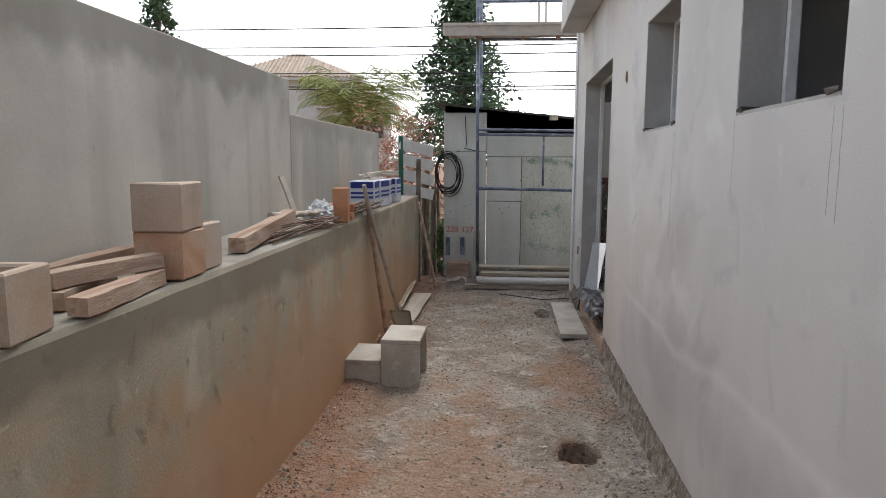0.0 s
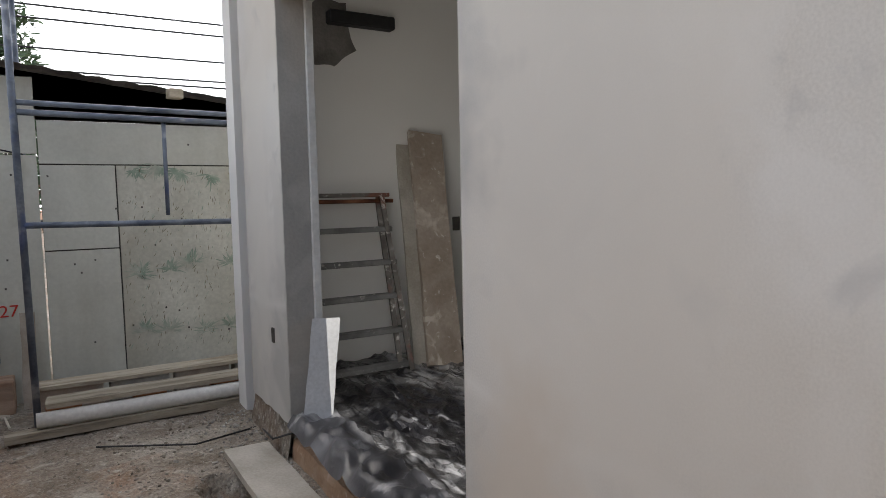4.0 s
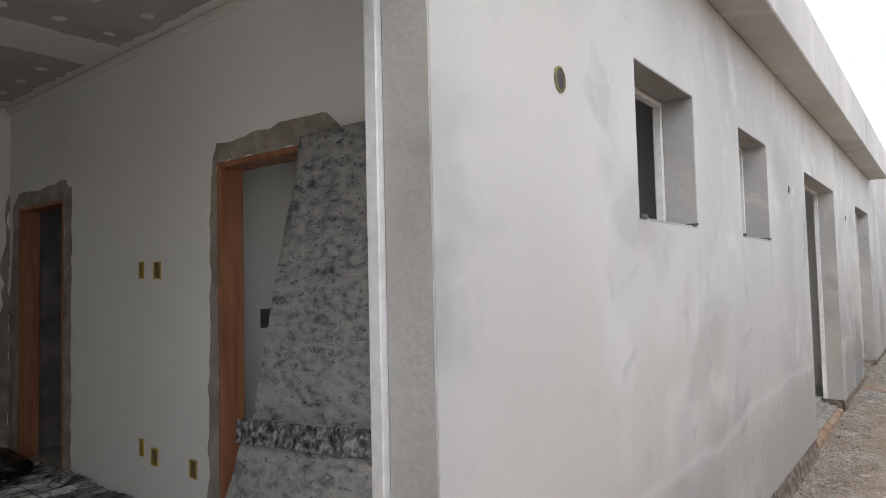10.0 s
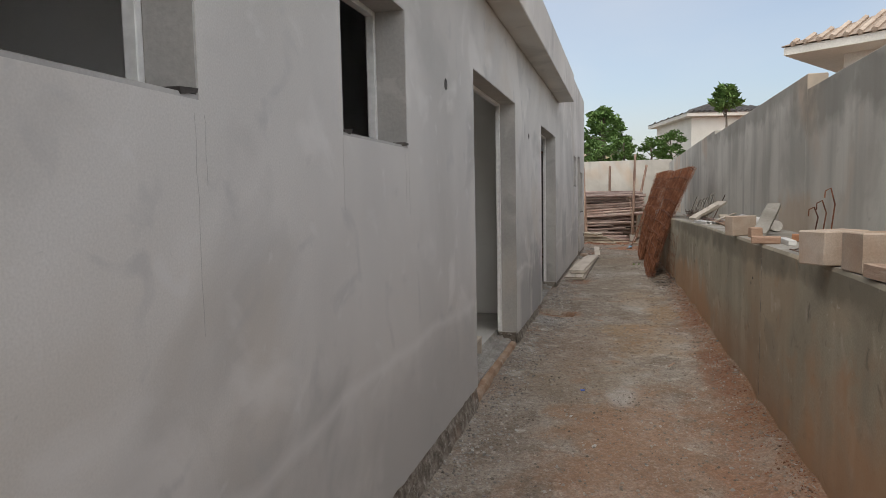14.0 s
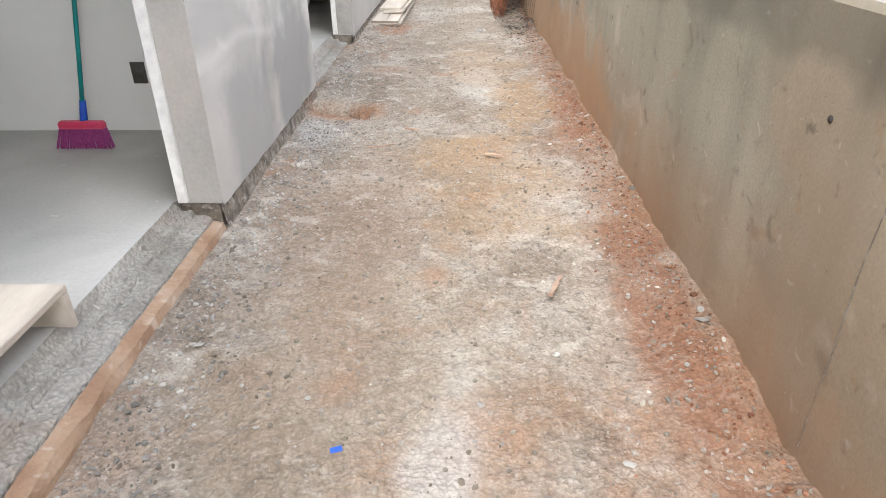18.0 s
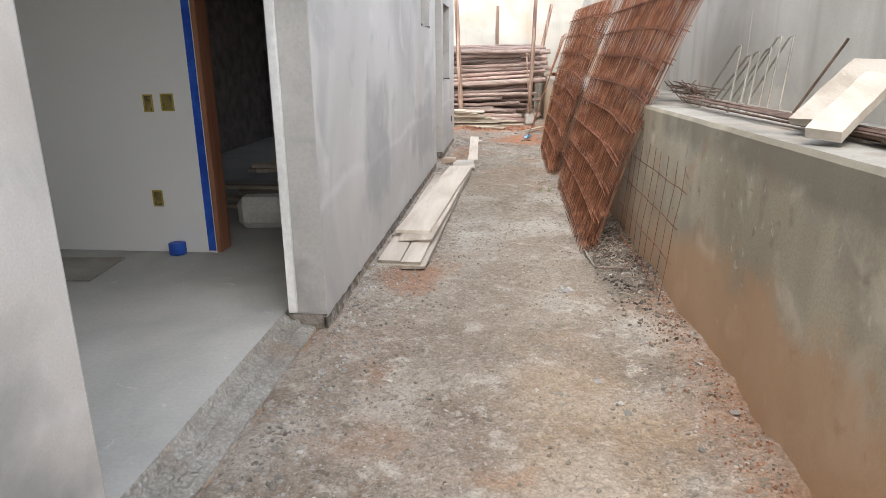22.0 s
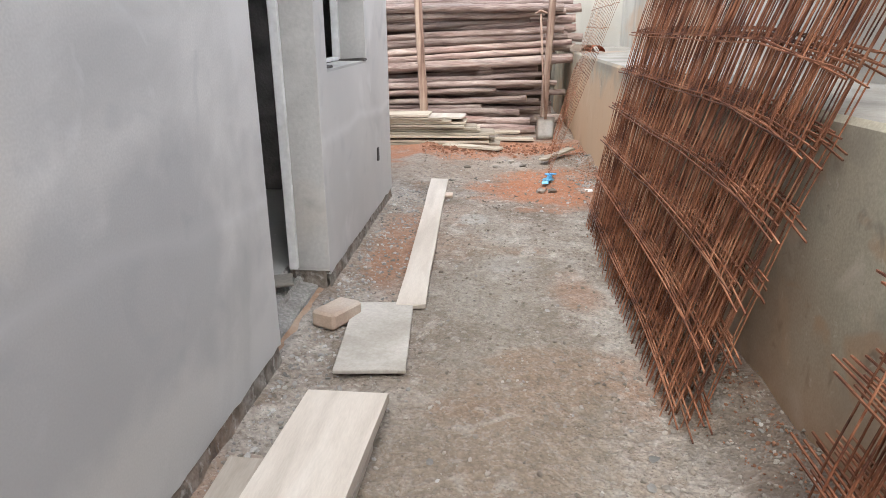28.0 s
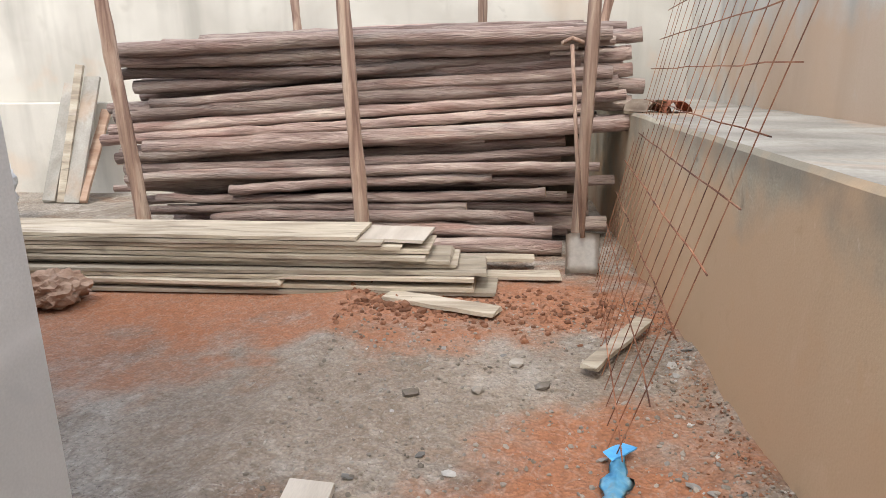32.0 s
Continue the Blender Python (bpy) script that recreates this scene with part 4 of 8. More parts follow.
DOOR_D = (0.28, 1.03)
struct("partition_room_d", bars_wall(bmesh.new(), "y", -8.3, -8.15, 0.203, 5.417, 0.28, 3.36, [(*DOOR_D, 0.0, 2.4)]), M_WHITE, "white plastered partition with a door opening", "wall")
# dark colour stands for the gloom of the unlit room
struct("partition_room_e", bars_wall(bmesh.new(), "x", 3.0, 3.15, H_FAR + 0.2, -8.303, 0.28, 3.36, []), M_MORTAR_SHADE, "partition coloured dark for an unlit room", "wall")

# ---- retaining wall with its ledge, and the boundary walls ----
bm = bmesh.new()
rows = []
for i in range(161):
    y = 6.9 + (BACK_Y + 0.2 - 6.9) * i / 160
    x, z = retain_x(y), ledge_z(y)
    n1 = 0.008 * noise.noise(Vector((0, y * 1.5, 3)))
    n2 = 0.005 * noise.noise(Vector((1, y * 5, 3)))
    rows.append([bm.verts.new(p) for p in ((x + n1, y, -0.2), (x + n1, y, 0.5), (x + n1 * 0.5, y, z - 0.02 + n2), (x - 0.012, y, z + n2 * 0.6))])
for a, b in zip(rows, rows[1:]):
    for i in range(3):
        bm.faces.new((a[i], a[i + 1], b[i + 1], b[i]))
bm.faces.new((rows[0][0], rows[0][1], rows[0][2], rows[0][3], bm.verts.new((BOUND_X, 6.9, ledge_z(6.9))), bm.verts.new((BOUND_X, 6.9, -0.2))))
retaining_wall = struct("retaining_wall", bm, M_RETAIN, "low rendered retaining wall stained by rain and red earth", "wall")


def wall_crack(start, end, width, seed):
    """A hair crack in the render of the retaining wall, wandering from one (y, z) to another."""
    bm = bmesh.new()
    rows = []
    for i in range(25):
        s = i / 24
        w = 0.012 * math.sin(math.pi * s)
        y = start[0] + (end[0] - start[0]) * s + w * noise.noise(Vector((s * 5, seed, 1)))
        z = start[1] + (end[1] - start[1]) * s + w * noise.noise(Vector((s * 5, seed, 6)))
        x = retain_x(y) + 0.008 * noise.noise(Vector((0, y * 1.5, 3))) * (1 if z < 0.5 else 1 - 0.5 * (z - 0.5) / 0.75)
        flat = abs(end[0] - start[0]) > abs(end[1] - start[1])
        h = width * (0.6 + 0.5 * noise.noise(Vector((s * 9, seed, 3))))
        rows.append([bm.verts.new((x + dx, y + (0 if flat else q), z + (q if flat else 0))) for q, dx in ((-h, 0.0), (0, 0.003), (h, 0.0))])
    for a, b in zip(rows, rows[1:]):
        for k in range(2):
            bm.faces.new((a[k], a[k + 1], b[k + 1], b[k]))
    part("crack", bm, M_THRESH, retaining_wall)


wall_crack((-1.97, 0.17), (-1.95, 1.22), 0.0016, 1)
part("plug_hole", bm_lathe(bmesh.new(), [(0.011, 0.0), (0.009, 0.003), (0.0, 0.002)], (0, 0, 0), 14), M_DARK, retaining_wall).matrix_basis = pose(retain_x(-2.24) - 0.001, -2.24, 0.99, ry=90)
bm = bmesh.new()
rows = []
for i in range(161):
    y = 6.9 + (BACK_Y + 0.2 - 6.9) * i / 160
    n2 = 0.005 * noise.noise(Vector((1, y * 5, 3)))
    xs = [retain_x(y) - 0.012 + (BOUND_X + 0.0 - retain_x(y)) * k / 4 for k in range(5)]
    rows.append([bm.verts.new((x, y, ledge_z(y) + (n2 * 0.6 if k == 0 else 0.008 * noise.noise(Vector((x * 4, y * 4, 8)))))) for k, x in enumerate(xs)])
for a, b in zip(rows, rows[1:]):
    for i in range(4):
        bm.faces.new((a[i], a[i + 1], b[i + 1], b[i]))
struct("ledge", bm, M_LEDGE, "pale cement ledge on top of the retaining wall", "ledge")
for k, (y0, y1, top) in enumerate(((-3.15, -0.6, 2.5), (-0.6, 3.3, 2.34), (3.3, 6.85, 2.08), (-9.0, -3.15, 2.63), (BACK_Y, -9.0, 2.7))):
    struct("boundary_wall", box((BOUND_X - 0.08, (y0 + y1) / 2, top / 2), (0.16, y1 - y0 - 0.004, top), bevel=0.006), M_BOUND, "weathered grey rendered boundary wall", "wall")
struct("wall_back", box((2.5, BACK_Y - 0.08, 1.4), (10.2, 0.16, 2.8), bevel=0.006), M_BOUND, "pale rendered back boundary wall", "wall")
struct("wall_back_footing", box((3.2, BACK_Y + 0.12, 0.55), (9.4, 0.24, 1.16), bevel=0.01), M_BOUND, "low rendered footing of the back wall", "wall")

# ---- kinds of things ----
def stone_bm(r, seed, squash=0.7):
    bm = bmesh.new()
    bmesh.ops.create_icosphere(bm, subdivisions=1, radius=r)
    for v in bm.verts:
        k = 1 + 0.5 * noise.noise(v.co / r * 1.3 + Vector((seed * 7.1, seed * 3.3, seed)))
        v.co = Vector((v.co.x * k, v.co.y * k, v.co.z * k * squash))
    return bm


def crumpled(c, size, seed):
    """A slack bag: a ball pushed in along sharp folds, flat below."""
    bm = bmesh.new()
    bmesh.ops.create_icosphere(bm, subdivisions=4, radius=1.0)
    for v in bm.verts:
        q = v.co + Vector((seed * 2.7, seed, 0))
        k = 0.85 + 0.3 * noise.noise(q * 1.3) + 0.35 * (1 - abs(noise.noise(q * 2.4))) ** 4 + 0.12 * noise.noise(q * 6)
        v.co = Vector((c[0] + v.co.x * k * size[0], c[1] + v.co.y * k * size[1], c[2] + max(v.co.z * k, -0.72) * size[2]))
    return bm


def board(name, a, b, width, thick, mat, label, category="board", group="", roll=0.0, warp=0.0, seed=0, parent=None, side=None):
    """A plank whose centre line runs from a to b, with slightly uneven sawn ends and edges."""
    a, b = Vector(a), Vector(b)
    d = b - a
    n = 6
    q = d.to_track_quat("X", "Z")
    rng = random.Random(seed)
    bm = bmesh.new()
    rows = []
    w = q @ (Matrix.Rotation(radians(roll), 3, "X") @ Vector((0, 1, 0)))
    u = q @ (Matrix.Rotation(radians(roll), 3, "X") @ Vector((0, 0, 1)))
    if side is not None:
        w = Vector(side)
        w = (w - d.normalized() * w.dot(d.normalized())).normalized()
        u = d.normalized().cross(w)
    for i in range(n + 1):
        s = i / n
        p = a + d * s + u * (warp * math.sin(math.pi * s) + rng.uniform(-1, 1) * 0.002)
        e = rng.uniform(-1, 1) * 0.004
        rows.append([bm.verts.new(p + w * (sx * (width / 2 + e)) + u * (sz * thick / 2) + d.normalized() * (rng.uniform(-0.012, 0.012) if i in (0, n) else 0))
                     for sx, sz in ((-1, -1), (1, -1), (1, 1), (-1, 1))])
    for p, r in zip(rows, rows[1:]):
        for k in range(4):
            bm.faces.new((p[k], p[(k + 1) % 4], r[(k + 1) % 4], r[k]))
    bm.faces.new(rows[0][::-1])
    bm.faces.new(rows[-1])
    es = [e for e in bm.edges if len(e.link_faces) == 2 and e.calc_face_angle(0) > 0.8]
    bmesh.ops.bevel(bm, geom=es, offset=min(0.003, thick * 0.2), segments=1, affect="EDGES")
    if parent is not None:
        return part(name, bm, mat, parent, label)
    return solo(name, bm, mat, label, category, group)


def log_bm(a, b, r0, r1, seed, sides=10):
    """A round trunk from a to b, a little crooked and tapered, with knots."""
    a, b = Vector(a), Vector(b)
    rng = random.Random(seed)
    n = 22
    d = b - a
    s1, s2 = rng.uniform(-1, 1), rng.uniform(-1, 1)
    pts, rad = [], []
    for i in range(n + 1):
        s = i / n
        off = Vector((0, s1, s2)) * 0.035 * math.sin(math.pi * s) + Vector((0, s2, s1)) * 0.012 * math.sin(math.pi * 3 * s) + Vector((0, rng.uniform(-1, 1), rng.uniform(-1, 1))) * 0.005
        pts.append(a + d * s + off)
        rad.append((r0 + (r1 - r0) * s) * (1 + rng.uniform(-0.05, 0.06)))
    bm = tube(pts, rad, sides, 0.14, seed * 3.7)
    for f in bm.faces:
        if len(f.verts) > 4:
            f.material_index = 1
    return bm


def socket(at_xyz, facing, w=0.075, h=0.11, mat=None, parent=None, filled=True):
    """An electrical box in a wall: plastic rim, and a flat plate coloured dark for the shade of its hollow."""
    c, f = Vector(at_xyz), Vector(facing)
    q = f.to_track_quat("Z", "Y")
    t = thing("socket_box", "open yellow plastic electrical box set in the wall" if mat is None else "open dark electrical box set in the wall", "electrical box", c, group="electrical boxes")
    bm = bmesh.new()
    side = Vector((0, 0, 1)).cross(f).normalized()
    up = Vector((0, 0, 1))
    rot = Matrix((side, up, f)).transposed()
    for dx, dz, sx, sz in ((-w / 2, 0, 0.008, h), (w / 2, 0, 0.008, h), (0, h / 2, w + 0.008, 0.008), (0, -h / 2, w + 0.008, 0.008)):
        bm_box(bm, c + side * dx + up * dz + f * 0.002, (sx, sz, 0.012), rot)
    part("rim", bm, mat or M_BOX, t)
    bm = bmesh.new()
    bm_box(bm, c + f * 0.0015, (w - 0.006, h - 0.006, 0.004), rot)
    part("hollow", bm, M_DARK if mat else M_BOXIN, t)
    return t


# box yellow darkened for the shade inside
M_BOXIN = material("shaded_yellow_box", [(0.13, 0.1, 0.04), (0.3, 0.23, 0.07)], 9.0, 5, 0.6, 0.3, 60, spots=[((0.06, 0.05, 0.04), 0.85, 22, 0.5)])


def leaf_cloud(bm, centre, radius, count, size, seed, squash=1.0, long=1.0):
    """Many small leaf blades scattered through a ball."""
    rng = random.Random(seed)
    c = Vector(centre)
    for _ in range(count):
        d = Vector((rng.gauss(0, 1), rng.gauss(0, 1), rng.gauss(0, 1))).normalized() * radius * rng.random() ** 0.45
        d.z *= squash
        p = c + d
        a = Vector((rng.gauss(0, 1), rng.gauss(0, 1), rng.gauss(0, 0.6))).normalized()
        b = a.orthogonal().normalized()
        s = size * rng.uniform(0.6, 1.3)
        vs = [bm.verts.new(p + a * s * long), bm.verts.new(p + b * s * 0.4), bm.verts.new(p - a * s * long), bm.verts.new(p - b * s * 0.4)]
        bm.faces.new(vs)
    return bm


def tree(name, label, base, height, crown, leaf_mat, seed, trunk_r=0.15, clumps=26, per=90, size=0.12, low=0.35, cone=True, bark=None):
    t = thing(name, label, "tree", base)
    rng = random.Random(seed)
    b = Vector(base)
    top = b + Vector((0, 0, height))
    bm = tube([b + Vector((0, 0, -0.3)), b + Vector((0.05, 0, height * 0.4)), b + Vector((-0.05, 0.05, height * 0.75)), top], [trunk_r * 1.2, trunk_r, trunk_r * 0.6, trunk_r * 0.15], 9)
    leaves = bmesh.new()
    for i in range(clumps):
        s = low + (1 - low) * (i + rng.random()) / clumps
        wide = crown * ((1.08 - s) / (1.08 - low) if cone else math.sin(math.pi * (0.12 + 0.8 * (s - low) / (1 - low))))
        ang = i * 2.4 + rng.random()
        d = wide * rng.uniform(0.45, 1.0)
        p = b + Vector((math.cos(ang) * d, math.sin(ang) * d, height * s))
        bm_tube(bm, [b + Vector((0, 0, height * s * 0.93)), p], [trunk_r * 0.35, trunk_r * 0.08], 5)
        leaf_cloud(leaves, p, crown * rng.uniform(0.22, 0.4), per, size, seed * 100 + i, 0.7)
    part("trunk", bm, bark or M_BARK, t)
    part("crown", leaves, leaf_mat, t)
    return t


def palm(name, label, base, height, spread, seed, mat, fronds=18):
    t = thing(name, label, "palm tree", base)
    rng = random.Random(seed)
    b = Vector(base)
    top = b + Vector((0, 0, height))
    part("trunk", tube([b, (b + top) / 2 + Vector((0.05, 0, 0)), top], [0.13, 0.1, 0.09], 9), M_BARK, t)
    bm = bmesh.new()
    for i in range(fronds):
        a = i * 2.399 + rng.uniform(-0.2, 0.2)
        up = rng.uniform(0.6, 2.3)
        pts = []
        for k in range(9):
            s = k / 8
            pts.append(top + Vector((math.cos(a), math.sin(a), 0)) * spread * s + Vector((0, 0, spread * (up * s - 0.9 * s * s * (0.5 + up * 0.5)))))
        bm_tube(bm, pts, 0.01, 4)
        side = Vector((-math.sin(a), math.cos(a), 0))
        for k in range(1, 28):
            s = k / 28
            f = s * 8
            i0 = min(int(f), 7)
            p = pts[i0].lerp(pts[i0 + 1], f - i0)
            ln = spread * 0.32 * (1 - abs(s - 0.45)) * rng.uniform(0.8, 1.1)
            fw = (pts[i0 + 1] - pts[i0]).normalized()
            for sg in (-1, 1):
                tip = p + (side * sg + fw * 0.6).normalized() * ln + Vector((0, 0, -ln * rng.uniform(0.2, 0.6)))
                vs = [bm.verts.new(p + fw * 0.008), bm.verts.new(p.lerp(tip, 0.5) + fw * 0.013), bm.verts.new(tip), bm.verts.new(p.lerp(tip, 0.5) - fw * 0.01)]
                bm.faces.new(vs)
    part("crown", bm, mat, t)
    return t


def bare_shrub(name, label, base, height, seed, leaf_mat, leaves=300, bend=0.5):
    t = thing(name, label, "shrub", base)
    rng = random.Random(seed)
    bm, lv = bmesh.new(), bmesh.new()

    def grow(p, d, ln, r, depth):
        pts = [p]
        for _ in range(4):
            d = (d + Vector((rng.gauss(0, 1), rng.gauss(0, 1), rng.gauss(0, 0.6))) * bend * 0.35).normalized()
            pts.append(pts[-1] + d * ln / 4)
        bm_tube(bm, pts, [r * (1 - 0.12 * k) for k in range(5)], 4)
        if depth:
            for k in range(4):
                grow(pts[rng.randint(2, 4)], (d + Vector((rng.gauss(0, 1), rng.gauss(0, 1), rng.gauss(0.2, 0.7))) * 0.7).normalized(), ln * 0.66, r * 0.55, depth - 1)
        else:
            leaf_cloud(lv, pts[-1], ln * 0.5, max(leaves // 60, 1), 0.035, rng.random())
    for _ in range(4):
        grow(Vector(base) + Vector((rng.uniform(-0.2, 0.2), rng.uniform(-0.2, 0.2), 0)), Vector((rng.gauss(0, 0.3), rng.gauss(0, 0.3), 1)).normalized(), height * 0.45, 0.022, 3)
    part("branches", bm, M_TWIG, t)
    part("leaves", lv, leaf_mat, t)
    return t

# ---- openings: mortar reveals, metal strips, ragged sills ----
def reveal(y0, y1, z0, z1, door):
    """Rough cement lining of an opening and the white sub-frame set in it."""
    t = 0.006
    for y in (y0, y1):
        s = 1 if y == y0 else -1
        part("jamb_lining", box((0.075, y + s * t / 2, (z0 + z1) / 2), (0.146, t, z1 - z0 - 0.002)), M_REVEAL, wall_front, "grey cement reveal")
    part("head_lining", box((0.075, (y0 + y1) / 2, z1 - t / 2), (0.146, y1 - y0 - 2 * t - 0.002, t)), M_REVEAL, wall_front, "grey cement reveal")
    if not door:
        part("sill_lining", box((0.075, (y0 + y1) / 2, z0 + t), (0.148, y1 - y0 - 2 * t - 0.002, 2 * t)), M_REVEAL, wall_front, "rough grey cement sill")
        for y, q in ((y0 + 0.04, 1), (y1 - 0.04, 2)):
            # dark box for broken mortar and the shade of a slot under the jamb
            part("broken_mortar", box((0.07, y, z0 + 0.018), (0.148, 0.07, 0.014), jitter=0.006, rng=random.Random(q + int(y0 * 10))), M_DARK, wall_front, "broken mortar and dark gap in a window corner")
    w = thing("door_frame" if door else "window_frame", "thin white metal sub-frame set in a cement reveal", "frame", (0.17, (y0 + y1) / 2, z0), group="sub-frames")
    for y in (y0, y1):
        s = 1 if y == y0 else -1
        part("jamb", box((0.173, y + s * 0.014, (z0 + z1) / 2), (0.042, 0.026, z1 - z0 - 0.004), bevel=0.003), M_ALU, w)
    part("head", box((0.173, (y0 + y1) / 2, z1 - 0.014), (0.042, y1 - y0 - 0.06, 0.026), bevel=0.003), M_ALU, w)
    if not door:
        part("sill", box((0.173, (y0 + y1) / 2, z0 + 0.024), (0.042, y1 - y0 - 0.06, 0.02), bevel=0.003), M_ALU, w)


for (a, b) in (D1, DC, DD, DE):
    reveal(a, b, 0.29, HEAD, True)
for w4 in (WIN_A, WIN_B, WIN_F, WIN_E):
    reveal(*w4, False)


def ragged_patch(name, pts, x, mat, label, axis="x", seed=0, rag=0.012):
    """A thin smear of mortar round an opening, with a broken outline."""
    bm = bmesh.new()
    rng = random.Random(seed)
    out = []
    n = len(pts)
    for i in range(n):
        a, b = pts[i], pts[(i + 1) % n]
        k = max(2, int(math.hypot(b[0] - a[0], b[1] - a[1]) / 0.04))
        for j in range(k):
            s = j / k
            f = Vector((len(out) * 0.37, seed * 3.1, 0.5))
            out.append((a[0] + (b[0] - a[0]) * s + 2.2 * rag * noise.noise(f) + rng.uniform(-rag, rag) * 0.3, a[1] + (b[1] - a[1]) * s + 2.2 * rag * noise.noise(f + Vector((0, 7, 3))) + rng.uniform(-rag, rag) * 0.3))
    vs = [bm.verts.new((x, p[0], p[1]) if axis == "x" else (p[0], x, p[1])) for p in out]
    f = bm.faces.new(vs)
    got = bmesh.ops.extrude_face_region(bm, geom=[f])
    for v in got["geom"]:
        if isinstance(v, bmesh.types.BMVert):
            v.co += Vector((-0.004, 0, 0)) if axis == "x" else Vector((0, 0.004, 0))
    bmesh.ops.triangulate(bm, faces=bm.faces)
    return struct(name, bm, mat, label, "mortar")


def wall_hole(y, z, r, label, mat):
    """A round conduit box let into the wall."""
    t = thing("conduit_box", label, "conduit box", (0, y, z), group="conduit boxes")
    bm = bmesh.new()
    ring = []
    for k in range(20):
        a = 2 * math.pi * k / 20
        ring.append([bm.verts.new((x, y + math.cos(a) * q, z + math.sin(a) * q * 1.15)) for x, q in ((-0.003, r), (-0.005, r * 0.8), (-0.001, r * 0.75))])
    for k in range(20):
        a, b = ring[k], ring[(k + 1) % 20]
        for i in range(2):
            bm.faces.new((a[i], a[i + 1], b[i + 1], b[i]))
    part("ring", bm, mat, t)
    # flat disc, dark in place of the shade inside the box
    bm = bmesh.new()
    bm.faces.new([bm.verts.new((-0.002, y + math.cos(2 * math.pi * k / 20) * r * 0.78, z + math.sin(2 * math.pi * k / 20) * r * 0.9)) for k in range(20)])
    part("hollow", bm, M_DARK, t)


wall_hole(3.043, 2.304, 0.038, "round yellow conduit box let into the rendered wall", M_BOXIN)
wall_hole(-0.703, 2.31, 0.03, "round dark conduit box let into the rendered wall", M_DARK)
wall_hole(-4.19, 2.3, 0.03, "round dark conduit box let into the rendered wall", M_DARK)
for p in ((-0.001, 5.71, 0.72), (-0.001, -14.22, 0.61)):
    socket(p, (-1, 0, 0), 0.03, 0.075, M_DARK)

# ---- living room ----
CEIL = 3.25
bm = box((2.81, 4.6, CEIL + 0.03), (5.22, 3.63, 0.06))
rng = random.Random(4)
struct("ceiling", bm, M_CEIL, "plasterboard ceiling with white filled joints", "ceiling")
BOARDS = [(x0, x1, y0, y1) for y0, y1, runs in ((2.88, 3.79, ((0.3, 1.46), (1.94, 3.26), (3.76, 5.15))), (4.1, 5.0, ((0.3, 0.95), (1.4, 2.68), (3.15, 4.43), (4.88, 5.15))), (5.29, 6.2, ((0.3, 1.42), (1.9, 3.24), (3.72, 5.16)))) for x0, x1 in runs]
bm, fill = bmesh.new(), bmesh.new()
for x0, x1, y0, y1 in BOARDS:
    n = 22
    pts = []
    for e in range(4):
        for q in range(n):
            u = q / n
            px, py = ((u, 0), (1, u), (1 - u, 1), (0, 1 - u))[e]
            pts.append(bm.verts.new((x0 + px * (x1 - x0) + rng.uniform(-0.014, 0.014), y0 + py * (y1 - y0) + rng.uniform(-0.014, 0.014), CEIL - 0.003)))
    bm.faces.new(pts)
    for a in range(int((x1 - x0) / 0.4)):
        for b in range(3):
            c = Vector((x0 + 0.3 + a * 0.42 + rng.uniform(-0.03, 0.03), y0 + 0.15 + b * 0.3 + rng.uniform(-0.02, 0.02), CEIL - 0.005))
            w = rng.uniform(0.03, 0.06)
            fill.faces.new([fill.verts.new(c + Vector((math.cos(k * math.pi / 4) * w * rng.uniform(0.7, 1.3), math.sin(k * math.pi / 4) * 0.04 * rng.uniform(0.7, 1.3), 0))) for k in range(8)])
part("bare_board", bm, M_GYP, bpy.data.objects["ceiling"], "bare grey plasterboard between the joints")
bm = fill
part("screw_filler", bm, M_CEIL, bpy.data.objects["ceiling"], "white dabs of filler over screws")
for c, s in (((2.81, 2.8, CEIL - 0.03), (5.2, 0.03, 0.05)), ((2.81, 6.405, CEIL - 0.03), (5.2, 0.03, 0.05)), ((5.4, 4.6, CEIL - 0.03), (0.03, 3.56, 0.05))):
    struct("cornice", box(c, s, bevel=0.006), M_CEIL, "white cornice strip", "trim")

for k, (x, z, w, h) in enumerate(((1.682, 1.28, 0.055, 0.1), (2.23, 1.274, 0.05, 0.1), (2.072, 0.628, 0.05, 0.1), (2.245, 0.625, 0.05, 0.1), (4.642, 1.287, 0.08, 0.1), (4.45, 1.287, 0.05, 0.1), (4.413, 0.627, 0.05, 0.1))):
    socket((x, 6.419, z), (0, -1, 0), w, h, None if k in (1, 2, 3) else M_DARK)
socket((5.418, 3.825, 0.615), (-1, 0, 0), 0.06, 0.1, M_DARK)
for x, z, w in ((3.15, 1.787, 0.06), (2.952, 1.78, 0.1), (3.15, 0.66, 0.05), (2.989, 0.624, 0.09), (2.555, 0.618, 0.08)):
    socket((x, 2.786, z), (0, 1, 0), w * 0.75, 0.1)
socket((2.748, 2.127, 1.446), (-1, 0, 0), 0.08, 0.12, M_DARK)


def wooden_door_frame(x0, x1, ya, yb, z1, label):
    t = thing("door_frame", label, "door frame", ((x0 + x1) / 2, (ya + yb) / 2, 0.29))
    ym, dy = (ya + yb) / 2, yb - ya
    for x, s in ((x0, 1), (x1, -1)):
        part("jamb", box((x + s * 0.018, ym, (0.29 + z1) / 2), (0.034, dy, z1 - 0.29), bevel=0.004), M_FRAME, t)
    part("head", box(((x0 + x1) / 2, ym, z1 - 0.018), (x1 - x0 - 0.07, dy, 0.034), bevel=0.004), M_FRAME, t)


